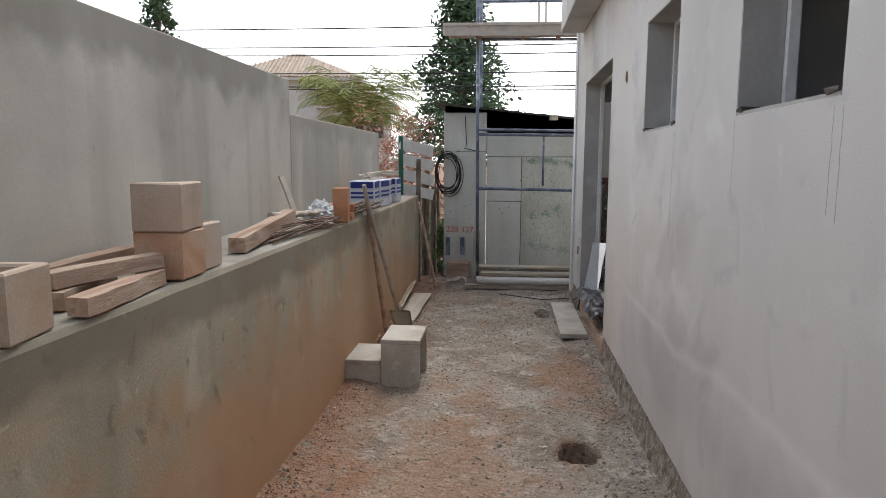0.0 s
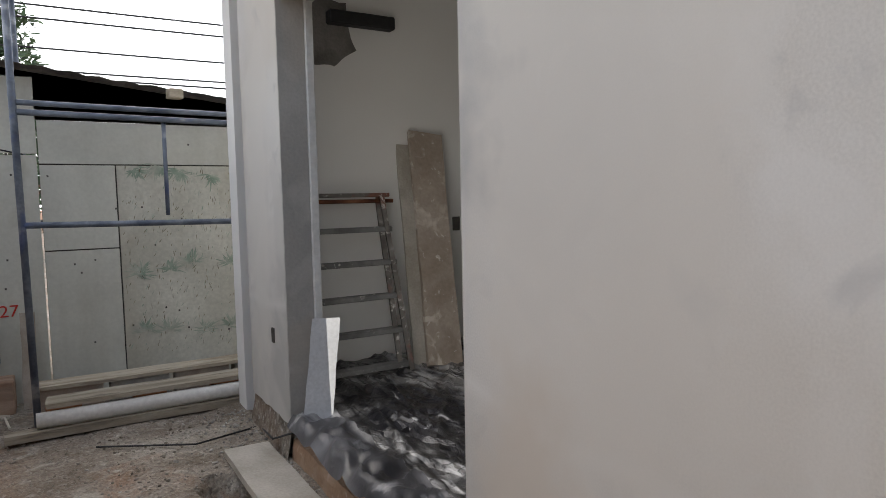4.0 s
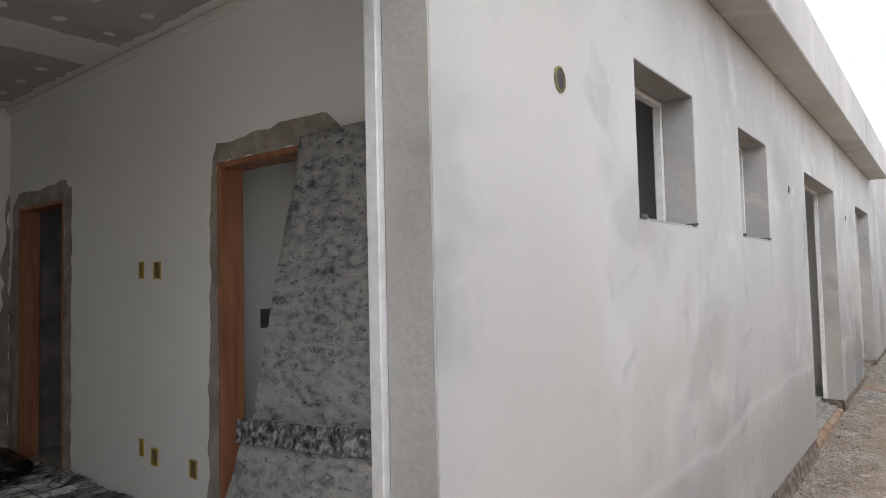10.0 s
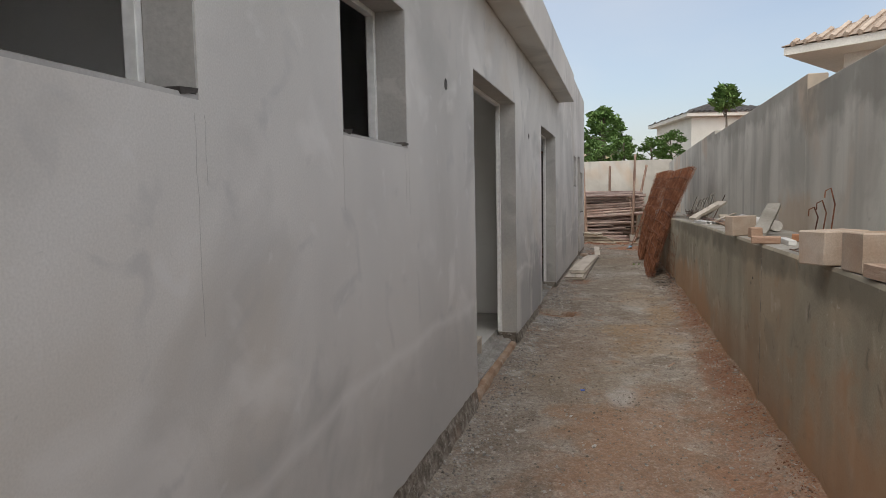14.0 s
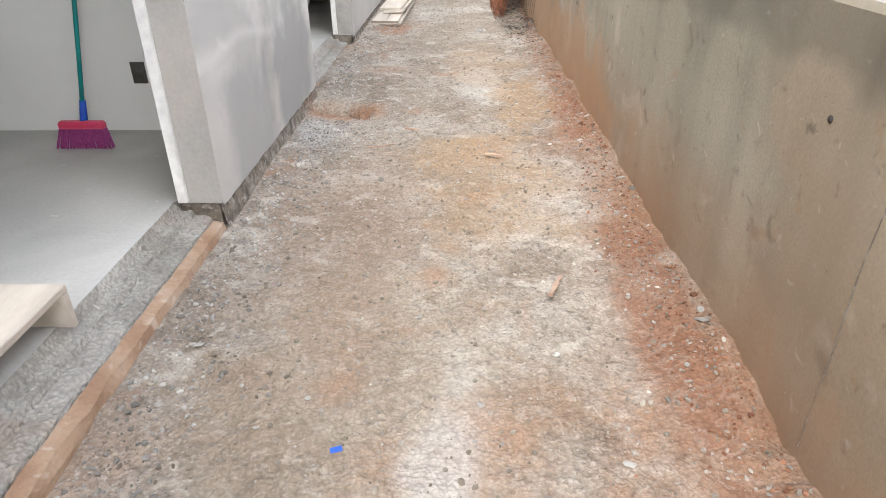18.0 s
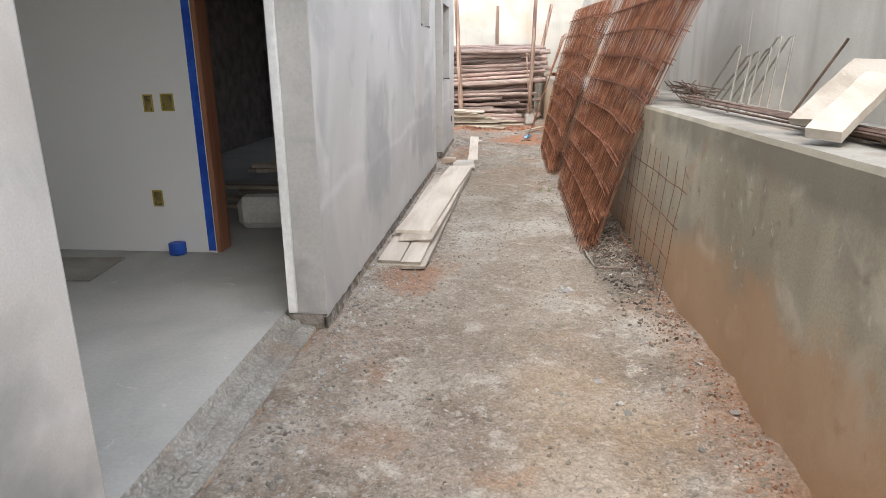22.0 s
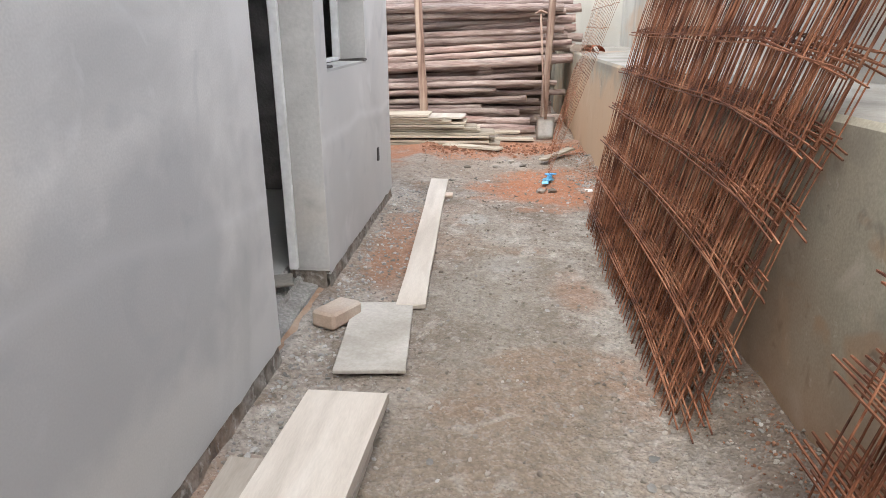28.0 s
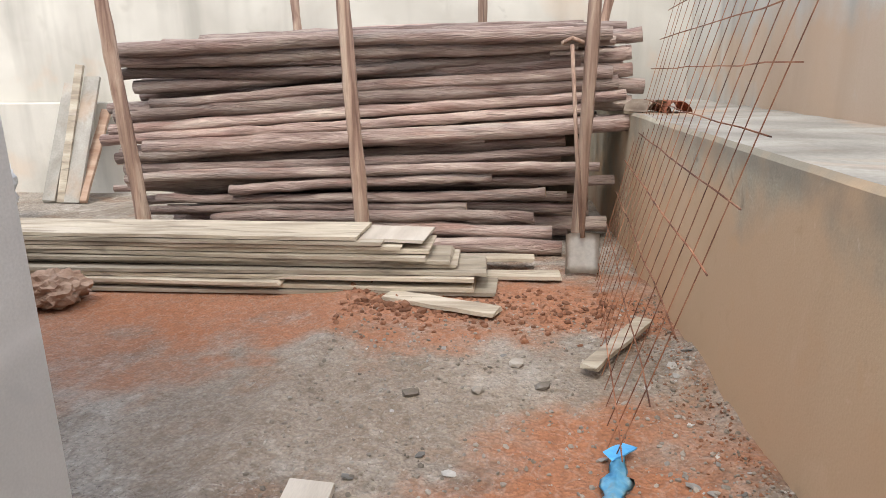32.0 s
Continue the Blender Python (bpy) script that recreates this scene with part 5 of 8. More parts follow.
wooden_door_frame(*DOOR_A, 2.64, 2.792, 2.37, "new reddish wooden door frame set in grey mortar")
wooden_door_frame(*DOOR_B, 2.64, 2.792, 2.37, "new reddish wooden door frame set in grey mortar")
wooden_door_frame(*DOOR_D, -8.295, -8.143, 2.4, "reddish wooden door frame edged with blue tape")
for (a, b), wl, wr in ((DOOR_A, 0.13, 0.19), (DOOR_B, 0.11, 0.085)):
    ragged_patch("mortar_surround", [(b, 0.3), (b + wr + 0.02, 0.3), (b + wr, 1.5), (b + wr * 0.6, 2.4), (b + 0.02, 2.48), (a - 0.02, 2.5), (a - wl, 2.42), (a - wl, 0.3), (a, 0.3), (a, 2.37), (b, 2.37)], 2.786, M_PATCH, "dark mortar band round a new door frame", "y", int(b * 10))
ragged_patch("mortar_surround", [(2.79, 0.3), (2.975, 0.3), (2.94, 0.8), (2.9, 1.2), (2.84, 1.7), (2.815, 2.3), (2.79, 2.5)], 5.416, M_PATCH, "dark mortar smeared round the room's corner", "x", 31, 0.014)
part("tape", box((1.06, -8.146, 1.35), (0.05, 0.004, 2.1)), M_BLUE, bpy.data.objects["partition_room_d"], "torn blue masking tape")

# wrinkled black sheet over the floor: long sharp folds across the room, finer crumples between
def ridge(x, y, z, power):
    return (1 - min(1.0, 2.2 * abs(noise.noise(Vector((x, y, z)))))) ** power


nx, ny = 400, 280
rng = random.Random(17)
gx, gy = np.meshgrid(np.linspace(0.22, 5.4, nx + 1), np.linspace(2.8, 6.4, ny + 1), indexing="ij")
lift = np.zeros_like(gx)
for k in range(150):
    long_fold = k < 60
    cx, cy = rng.uniform(0.2, 5.4), rng.uniform(2.8, 6.4)
    ang = rng.gauss(1.45, 0.3) if long_fold else rng.uniform(0, math.pi)
    half, wide, high = (rng.uniform(0.6, 1.8), rng.uniform(0.02, 0.045), rng.uniform(0.012, 0.03)) if long_fold else (rng.uniform(0.12, 0.5), rng.uniform(0.015, 0.035), rng.uniform(0.008, 0.022))
    ux, uy = math.cos(ang), math.sin(ang)
    along = (gx - cx) * ux + (gy - cy) * uy
    bend = rng.uniform(0.02, 0.1) * np.sin(along * rng.uniform(1.0, 3.0) + rng.uniform(0, 6))
    across = np.abs(-(gx - cx) * uy + (gy - cy) * ux + bend)
    lift = np.maximum(lift, high * np.clip(1 - across / wide, 0, 1) * np.clip((half - np.abs(along)) / (0.4 * half), 0, 1))
verts, faces = [], []
for i in range(nx + 1):
    for j in range(ny + 1):
        x, y = float(gx[i, j]), float(gy[i, j])
        wx = x + 0.25 * noise.noise(Vector((x * 0.7, y * 0.7, 20))) + 0.12 * y
        z = FLOOR + 0.008 + float(lift[i, j]) + 0.02 * ridge(wx * 1.7, y * 0.5, 1, 3) + 0.012 * ridge(wx * 4.2, y * 1.6, 4, 2) + 0.006 * ridge(x * 11 - y * 4, y * 7 + x * 3, 9, 1.5)
        edge = min(x - 0.22, 5.4 - x, y - 2.8, 6.4 - y)
        if edge < 0.25 and x > 0.6:
            z += 0.04 * (1 - edge / 0.25) * (0.5 + noise.noise(Vector((x * 3, y * 3, 11))))
        z += 0.2 * max(0, 1 - math.hypot((x - 5.2) / 0.16, (y - 3.55) / 0.14)) + 0.14 * max(0, 1 - math.hypot((x - 5.0) / 0.35, (y - 3.0) / 0.2))
        verts.append((x, y, z))
for i in range(nx):
    for j in range(ny):
        a = i * (ny + 1) + j
        faces.append((a, a + ny + 1, a + ny + 2, a + 1))
me = bpy.data.meshes.new("plastic_sheet")
me.from_pydata(verts, [], faces)
me.polygons.foreach_set("use_smooth", [True] * len(faces))
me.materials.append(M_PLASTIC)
tagged(new("plastic_sheet", me), "wrinkled black plastic sheet spread over the floor, plaster splashes and sheen in its colour", "plastic sheet")
bm = bmesh.new()
g = []
for i in range(15):
    row = []
    for j in range(41):
        x, y = -0.05 + 0.25 * i / 14, 4.1 + 1.25 * j / 40
        z = 0.315 + 0.06 * (1 - abs(noise.noise(Vector((x * 9, y * 6, 2))))) ** 3 - 0.16 * max(0.0, -x / 0.1) ** 1.5
        row.append(bm.verts.new((x + 0.03 * noise.noise(Vector((0, y * 5, 1))), y, z)))
    g.append(row)
for a, b in zip(g, g[1:]):
    for j in range(40):
        bm.faces.new((a[j], b[j], b[j + 1], a[j + 1])).smooth = True
solo("plastic_scrap", bm, M_PLASTIC2, "crumpled grey plastic film lying over the door sill", "plastic film")


def ladder():
    t = thing("stepladder", "old folded wooden stepladder splashed with paint, leaning on the wall", "ladder", (0.85, 6.1, 0.3))
    top, foot = Vector((0.965, 6.33, 1.5)), Vector((0.95, 6.0, 0.31))
    topl, footl = Vector((0.365, 6.33, 1.5)), Vector((0.3, 6.0, 0.31))
    for a, b in ((top, foot), (topl, footl)):
        for off in (0.0, 0.07):
            o = Vector((0, -off, 0))
            board("rail", a + o, b + o + Vector((0.05 * (off > 0), 0, 0)), 0.072, 0.032, M_LADDER, "", seed=3, parent=t, side=(0.35, 1, 0))
    part("cap", box((0.665, 6.29, 1.512), (0.7, 0.12, 0.028), bevel=0.005), M_LADDER, t)
    part("hinge_rod", tube([(0.25, 6.25, 1.47), (1.045, 6.25, 1.47)], 0.014, 8), M_RUST, t)
    for k in range(5):
        s = (k + 1) / 5.2
        a, b = topl.lerp(footl, s) + Vector((0, -0.03, 0)), top.lerp(foot, s) + Vector((0.02, -0.03, 0))
        part("rung", box((a + b) / 2, (b.x - a.x + 0.06, 0.085, 0.035), bevel=0.004), M_RUNG, t)


ladder()
board("plank", (1.265, 5.93, 0.31), (1.385, 6.37, 1.97), 0.262, 0.035, M_PLANK, "wide brown plank caked with mortar, leaning on the wall", "plank", "leaning planks", seed=1, side=(1, -0.08, 0))
board("plank", (1.2, 6.02, 0.31), (1.3, 6.41, 1.88), 0.26, 0.025, M_CONCRETE, "wide grey plank caked with cement, leaning on the wall behind another", "plank", "leaning planks", seed=2, side=(1, -0.08, 0))


def bucket():
    c = (2.13, 5.25, 0.315)
    k = 0.87
    t = thing("bucket", "black plastic bucket with a lid, spotted with paint", "bucket", c)
    body = [(0.13, 0.0), (0.142, 0.02), (0.155, 0.25), (0.163, 0.255), (0.163, 0.27), (0.157, 0.275), (0.165, 0.29), (0.165, 0.305), (0.158, 0.31), (0.158, 0.32)]
    lid = [(0.165, 0.322), (0.168, 0.33), (0.166, 0.345), (0.15, 0.346), (0.146, 0.338), (0.06, 0.338), (0.05, 0.341)]
    part("body", bm_lathe(bmesh.new(), [(r * k, z * k) for r, z in body], c, 32), M_BUCKET, t)
    part("lid", bm_lathe(bmesh.new(), [(r * k, z * k) for r, z in lid], c, 32), M_LID, t)
    part("handle", tube([(c[0] + 0.145 * math.cos(a), c[1] + 0.05 * math.sin(a) + 0.02, c[2] + 0.285 + 0.1 * math.sin(a)) for a in [math.pi * q / 14 for q in range(15)]], 0.004, 6), M_BLACK, t)


bucket()
# tied sack: slack body, and the tied mouth standing up as a crumpled tuft
sack_thing = thing("sack", "crumpled yellow-green woven sack tied at the top", "sack", (1.14, 4.72, 0.31))
g = []
for j in range(34):
    s = j / 33
    r = 0.2 * math.sin(math.pi * (0.22 + 0.5 * s / 0.55)) if s < 0.55 else max(0.025, 0.115 * (1 - (s - 0.55) / 0.45 * 0.85))
    row = []
    for k in range(48):
        a = 2 * math.pi * k / 48
        q = Vector((math.cos(a) * 1.6, math.sin(a) * 1.6, s * 3))
        n = 1 + (1 - 0.75 * s) * (0.35 * noise.noise(q) + 0.2 * (1 - abs(noise.noise(q * 2.6))) - 0.12 + 0.1 * noise.noise(q * 6) + 0.3 * ridge(q.x * 1.4 + 3, q.y * 1.4, q.z * 0.9, 2) * (0.4 + s) - 0.1)
        row.append(((1.14 - 0.14 * s + r * 1.15 * n * math.cos(a), 4.72 + 0.14 * s + r * 1.1 * n * math.sin(a), 0.31 + 0.435 * s + 0.03 * noise.noise(q * 2))))
    g.append(row)
for nm, rings in (("body", g[:20]), ("mouth", g[19:])):
    bm = bmesh.new()
    rings = [[bm.verts.new(p) for p in ring] for ring in rings]
    for a, b in zip(rings, rings[1:]):
        for k in range(48):
            bm.faces.new((a[k], a[(k + 1) % 48], b[(k + 1) % 48], b[k])).smooth = True
    bm.faces.new(list(reversed(rings[0])))
    bm.faces.new(rings[-1])
    part(nm, bm, M_SACK, sack_thing)
part("tie", tube([Vector(p).lerp(sum((Vector(q) for q in g[20]), Vector()) / 48, -0.03) for p in g[20][::3] + g[20][:1]], 0.004, 6), M_TWIG, sack_thing, "thin pale string")
board("foam_strip", (0.1, 5.3, 0.32), (0.19, 5.37, 0.845), 0.15, 0.02, M_FOAM, "white board offcut leaning on the door jamb", "board", seed=5, side=(0.9, -0.35, 0))
board("skirting_strip", (1.7, 6.36, 0.36), (3.4, 6.34, 0.365), 0.08, 0.012, M_PAPER, "pale strip of board lying along the wall foot", "board", seed=6)
# burnt stub in the wall corner
solo("beam_stub", box((0.9, 6.38, 2.74), (0.5, 0.09, 0.09), bevel=0.01), M_BLACK, "dark timber stub sticking out of the wall", "beam")
ragged_patch("mortar_patch", [(0.25, 2.45), (0.7, 2.42), (0.86, 2.55), (0.8, 2.85), (0.25, 2.9)], 6.418, M_MORTAR_SHADE, "dark mortar patch on the wall", "y", 9)
# mottled felt sheets over a door opening
for z0, z1, ya, yb, x0, x1, xb, mat, nm in ((0.95, 2.36, 3.12, 2.93, 0.26, 1.4, 1.56, M_FELT, "mottled grey felt sheet leaning over the doorway"), (0.31, 1.16, 3.3, 3.14, 0.26, 1.52, 1.72, M_FELT, "mottled grey felt sheet with a dark upper edge")):
    bm = bmesh.new()
    g = []
    for i in range(25):
        row = []
        for j in range(25):
            u, v = i / 24, j / 24
            x = x0 + (xb + (x1 - xb) * v - x0) * u
            row.append(bm.verts.new((x + 0.01 * noise.noise(Vector((0, v * 9, z0))) * u, ya + (yb - ya) * v + 0.02 * noise.noise(Vector((u * 3, v * 3, z0))), z0 + (z1 - z0 - 0.07 * u * (z1 < 2)) * v)))
        g.append(row)
    for a, b in zip(g, g[1:]):
        for j in range(24):
            bm.faces.new((a[j], b[j], b[j + 1], a[j + 1])).smooth = True
    got = bmesh.ops.solidify(bm, geom=bm.faces[:], thickness=0.012)
    o = solo("felt_sheet", bm, mat, nm, "felt sheet", "felt sheets")
    if z1 < 2:
        part("dark_edge", box((0.92, 3.185, 1.075), (1.24, 0.012, 0.1), rx=10, ry=3.2), M_FELT2, o, "dark upper edge of the felt")

# ---- rooms seen through the openings ----
def broom():
    t = thing("broom", "teal-handled broom with purple bristles leaning on a white wall", "broom", (0.96, -3.93, 0.3))
    part("stick", tube([(0.96, -4.0, 0.47), (0.86, -4.262, 1.66)], 0.012, 10), M_TEAL, t)
    part("socket", tube([(0.962, -3.985, 0.42), (0.955, -4.02, 0.54)], [0.022, 0.016], 10), M_BLUE, t)
    part("head", box((0.965, -3.97, 0.42), (0.25, 0.05, 0.045), bevel=0.012), M_PINK, t)
    bm = bmesh.new()
    r = random.Random(3)
    for i in range(26):
        for j in range(4):
            x = 0.965 + (i - 12.5) * 0.0095
            y = -3.97 + (j - 1.5) * 0.011
            bm_tube(bm, [(x, y, 0.405), (x + (i - 12.5) * 0.0022 + r.uniform(-0.003, 0.003), y + 0.02 + r.uniform(-0.008, 0.008), 0.3)], 0.0035, 4)
    part("bristles", bm, M_BRISTLE, t)


broom()


def wooden_step(label):
    """Two box steps of board, open at the ends."""
    t = thing("wooden_step", label, "step", (0.4, -2.1, FLOOR), group="board steps")
    for x0, x1, h in ((0.16, 0.47, 0.15), (0.475, 0.8, 0.32)):
        xm, w, z = (x0 + x1) / 2, x1 - x0, FLOOR + 0.003
        part("tread", box((xm, -2.1, z + h - 0.012), (w, 0.5, 0.024), bevel=0.003), M_PALE, t)
        for y in (-1.862, -2.338):
            part("side", box((xm, y, z + (h - 0.026) / 2), (w, 0.022, h - 0.026), bevel=0.002), M_PALE, t)
    part("riser", box((0.79, -2.1, FLOOR + 0.15), (0.018, 0.45, 0.28)), M_PALE, t)


wooden_step("small two-step stool of pale boards on the screed")
for x, z, w in ((1.376, 1.268, 0.07), (1.248, 1.273, 0.1), (1.397, 0.653, 0.08)):
    socket((x, -8.149, z), (0, 1, 0), w * 0.75, 0.1)
socket((0.75, -4.289, 0.62), (0, 1, 0), 0.07, 0.11, M_DARK)
socket((0.75, -4.289, 1.27), (0, 1, 0), 0.07, 0.11, M_DARK)
t = bm_lathe(bmesh.new(), [(0.03, 0), (0.055, 0.001), (0.055, 0.075), (0.03, 0.076)], (1.28, -8.1, FLOOR + 0.002), 20)
solo("tape_roll", t, M_BLUE, "roll of blue tape on the floor", "tape roll")
solo("floor_tile", box((2.0, -7.7, FLOOR + 0.008), (0.9, 0.45, 0.012), rz=6, bevel=0.003), M_LEDGE, "large grey floor tile lying on the screed", "tile")
bm = box((0.96, -8.85, FLOOR + 0.125), (0.36, 0.22, 0.24), rz=8, bevel=0.05)
with_uneven(bm, 0.03)
solo("cement_bag", bm, M_PAPER, "torn pale paper bag on the floor of a dark room", "bag")
bm = bmesh.new()
for k in range(14):
    r = random.Random(k)
    bm_box(bm, (0.7 + r.uniform(-0.3, 0.5), -9.5 + r.uniform(-0.2, 0.2), FLOOR + 0.03 + k * 0.03), (0.9, 0.12, 0.028), Euler((0, 0, r.uniform(-0.5, 0.5))).to_matrix())
tagged(solo("scrap_boards", bm, M_WOODX, "heap of scrap boards in a dark room", "board heap"), kind="stuff")


def trestle():
    t = thing("trestle_shelf", "dark wooden trestle standing in an unlit room", "trestle", (1.5, -14.2, FLOOR))
    for x in (1.2, 1.9):
        for y in (-14.42, -14.1):
            part("leg", box((x, y, FLOOR + 0.7), (0.07, 0.05, 1.4), bevel=0.004), M_BARK, t)
    for z in (0.3, 0.58, 0.86, 1.15, 1.4):
        part("rung", box((1.2, -14.26, FLOOR + z), (0.06, 0.3, 0.04), bevel=0.004), M_BARK, t)
        part("shelf", box((1.55, -14.43, FLOOR + z), (0.66, 0.02, 0.05), bevel=0.004), M_BARK, t)


trestle()

# black bundle and scraps by the inner door, on the sheet
bm = bmesh.new()
bmesh.ops.create_icosphere(bm, subdivisions=4, radius=1.0)
for v in bm.verts:
    k = 1 + 0.35 * noise.noise(v.co * 1.7 + Vector((3, 1, 0))) + 0.16 * (1 - abs(noise.noise(v.co * 5)))
    v.co = Vector((4.72 + v.co.x * k * 0.3, 3.08 + v.co.y * k * 0.16, 0.36 + max(v.co.z, -0.4) * k * 0.1))
for f in bm.faces:
    f.smooth = True
solo("black_bag", bm, M_BUCKET, "crumpled black plastic bag lying by the inner door", "bag")
board("board_scrap", (4.3, 3.3, 0.37), (4.75, 3.27, 0.37), 0.06, 0.012, M_FOAM, "short white board strip on the black sheet", "board", seed=90)
solo("clay_chip", box((4.65, 4.85, 0.345), (0.09, 0.13, 0.03), rz=20, bevel=0.01), M_BLOCK, "broken piece of clay block on the black sheet", "brick piece")
# hairline cracks in the render
for k, (y, z0, z1) in enumerate(((1.67, 1.3, 1.86), (1.63, 1.68, 1.86), (0.79, 1.6, 1.87), (0.06, 1.58, 1.86), (0.012, 1.56, 1.86))):
    part("crack", tube([(-0.0003, y + 0.006 * noise.noise(Vector((k, i * 0.9, 0))), z0 + (z1 - z0) * i / 8) for i in range(9)], 0.0007, 4), M_CRACK, wall_front)

# ---- back of the passage: mesh stacks, planks, log pile ----
def lean_sheet(bm, y0, y1, base0, base1, top0, top1, z0, z1, nu, nv, seed, r=0.0032, shift=0.0, bow=0.0, skew=0.0, skew_far=0.0, slip=0.02, droop=0.0):
    """A sheet of welded mesh between two leaning end lines, at y0 (near) and y1 (far)."""
    rng = random.Random(seed)

    def at(u, v):
        a = Vector((base0 + (top0 - base0) * v, y0 + skew * v, z0 + (z1 - z0) * v))
        b = Vector((base1 + (top1 - base1) * v, y1 + skew_far * v, z0 + (z1 - z0) * v))
        p = a.lerp(b, u)
        p.x += shift + bow * math.sin(math.pi * v) + 0.01 * noise.noise(Vector((u * 4, v * 4, seed * 1.7)))
        p.z -= droop * max(0.0, 0.35 - u) ** 2
        return p
    su, sv = rng.uniform(-slip, slip), rng.uniform(-slip, slip) * 0.35
    for i in range(nu):
        u = (i + 0.5) / nu + su + rng.uniform(-0.003, 0.003)
        lean = rng.gauss(0, 0.006)
        bm_tube(bm, [at(u + lean * k / 5 + 0.004 * noise.noise(Vector((i, k, seed))), -0.03 + 1.05 * k / 5) for k in range(6)], r * 0.82, 4, False)
    for j in range(nv):
        v = max(0.02, (j + 0.45) / nv + sv)
        tip = rng.uniform(-0.03, -0.005)
        bm_tube(bm, [at(tip + (1.03 - tip) * k / 9 + su, v) + Vector((0.007, 0, 0.012 * noise.noise(Vector((k * 0.7, j, seed))))) for k in range(10)], r * 1.1, 4, False)
    return bm


def mesh_stack(label, y0, y1, b0, b1, t0, t1, z0, z1, count, nu, nv, step, seed):
    t = thing("wire_mesh_stack", label, "wire mesh", ((b0 + b1) / 2, (y0 + y1) / 2, z0), group="stacks of welded mesh")
    rng = random.Random(seed)
    for k in range(count):
        d = (0.0, 0.055, -0.03)[k % 3] + rng.gauss(0, 0.008)
        part("mesh_sheet", lean_sheet(bmesh.new(), y0 + d, y1 + d, b0, b1, t0, t1, z0 + 0.003 * k, z1 + 0.003 * k + rng.uniform(-0.012, 0.012), nu, nv, seed * 31 + k, 0.0031, -step * k, 0.05, slip=0.006, droop=0.35 + rng.uniform(0, 0.5)), M_RUST, t)


mesh_stack("thick stack of rusty welded mesh sheets leaning on the retaining wall", -8.75, -11.3, -1.42, -1.43, -2.08, -1.98, 0.19, 2.05, 13, 24, 9, 0.01, 1)
mesh_stack("thick stack of rusty welded mesh sheets leaning on the retaining wall", -11.93, -14.2, -1.36, -1.37, -1.98, -1.78, 0.2, 2.1, 13, 22, 9, 0.01, 2)
t = thing("wire_mesh_sheet", "single thin rusty mesh sheet leaning on the wall corner", "wire mesh", (-1.3, -16.4, 0.2))
part("mesh_sheet", lean_sheet(bmesh.new(), -15.42, -17.6, -1.19, -1.38, -1.8, -1.9, 0.17, 1.86, 17, 9, 77, 0.0027, 0, 0.0, -0.14, -0.7, 0.006), M_RUST, t)
t = thing("wire_mesh_sheet", "low offcut of rusty mesh standing against the retaining wall", "wire mesh", (-1.8, -8.2, 0.2))
part("mesh_sheet", lean_sheet(bmesh.new(), -7.6, -9.1, -1.765, -1.75, -1.835, -1.8, 0.17, 0.96, 9, 4, 78, 0.0023, skew=0.05), M_RUST, t)


def grounded(x, y):
    return ground_z(y) + 0.015


# planks along the house
g0 = grounded(-0.2, -9)
board("plank", (-0.13, -8.21, g0 + 0.012), (-0.14, -11.6, g0 + 0.012), 0.19, 0.022, M_WOOD, "weathered plank lying along the house wall", "plank", "planks along the wall", seed=11)
board("plank", (-0.29, -8.2, g0 + 0.012), (-0.37, -11.7, g0 + 0.012), 0.15, 0.022, M_WOOD, "weathered plank lying along the house wall", "plank", "planks along the wall", seed=12)
board("plank", (-0.12, -8.24, g0 + 0.036), (-0.13, -10.9, g0 + 0.036), 0.15, 0.022, M_PALE, "split weathered plank lying on others", "plank", "planks along the wall", seed=13)
board("plank", (-0.27, -8.22, g0 + 0.036), (-0.3, -10.9, g0 + 0.036), 0.13, 0.022, M_PALE, "split weathered plank lying on others", "plank", "planks along the wall", seed=14)
board("plank", (-0.235, -8.68, g0 + 0.062), (-0.335, -11.9, g0 + 0.05), 0.25, 0.022, M_WOOD, "weathered plank lying on others", "plank", "planks along the wall", seed=15)
board("plank", (-0.195, -8.82, g0 + 0.088), (-0.333, -11.88, g0 + 0.075), 0.26, 0.024, M_PALE, "wide pale plank on top of others", "plank", "planks along the wall", seed=16)
board("plank", (-0.42, -12.72, grounded(0, -13) + 0.014), (-0.305, -15.28, grounded(0, -15) + 0.014), 0.13, 0.024, M_PALE, "narrow pale plank on the ground", "plank", "planks along the wall", seed=17)
solo("panel_offcut", box((-0.32, -12.44, grounded(0, -12) + 0.012), (0.27, 0.62, 0.018), rz=5, bevel=0.003), M_CONCRETE, "grey board offcut on the ground by a door", "board")
solo("clay_brick", box((-0.12, -12.57, grounded(0, -12) + 0.04), (0.12, 0.21, 0.075), rz=-22, rx=4, bevel=0.012), M_BLOCK, "worn clay brick by a door sill", "brick")
solo("tile_piece", box((0.2, -12.75, FLOOR + 0.008), (0.14, 0.14, 0.012), rz=20, bevel=0.002), M_LEDGE, "small pale tile on a door sill", "tile")


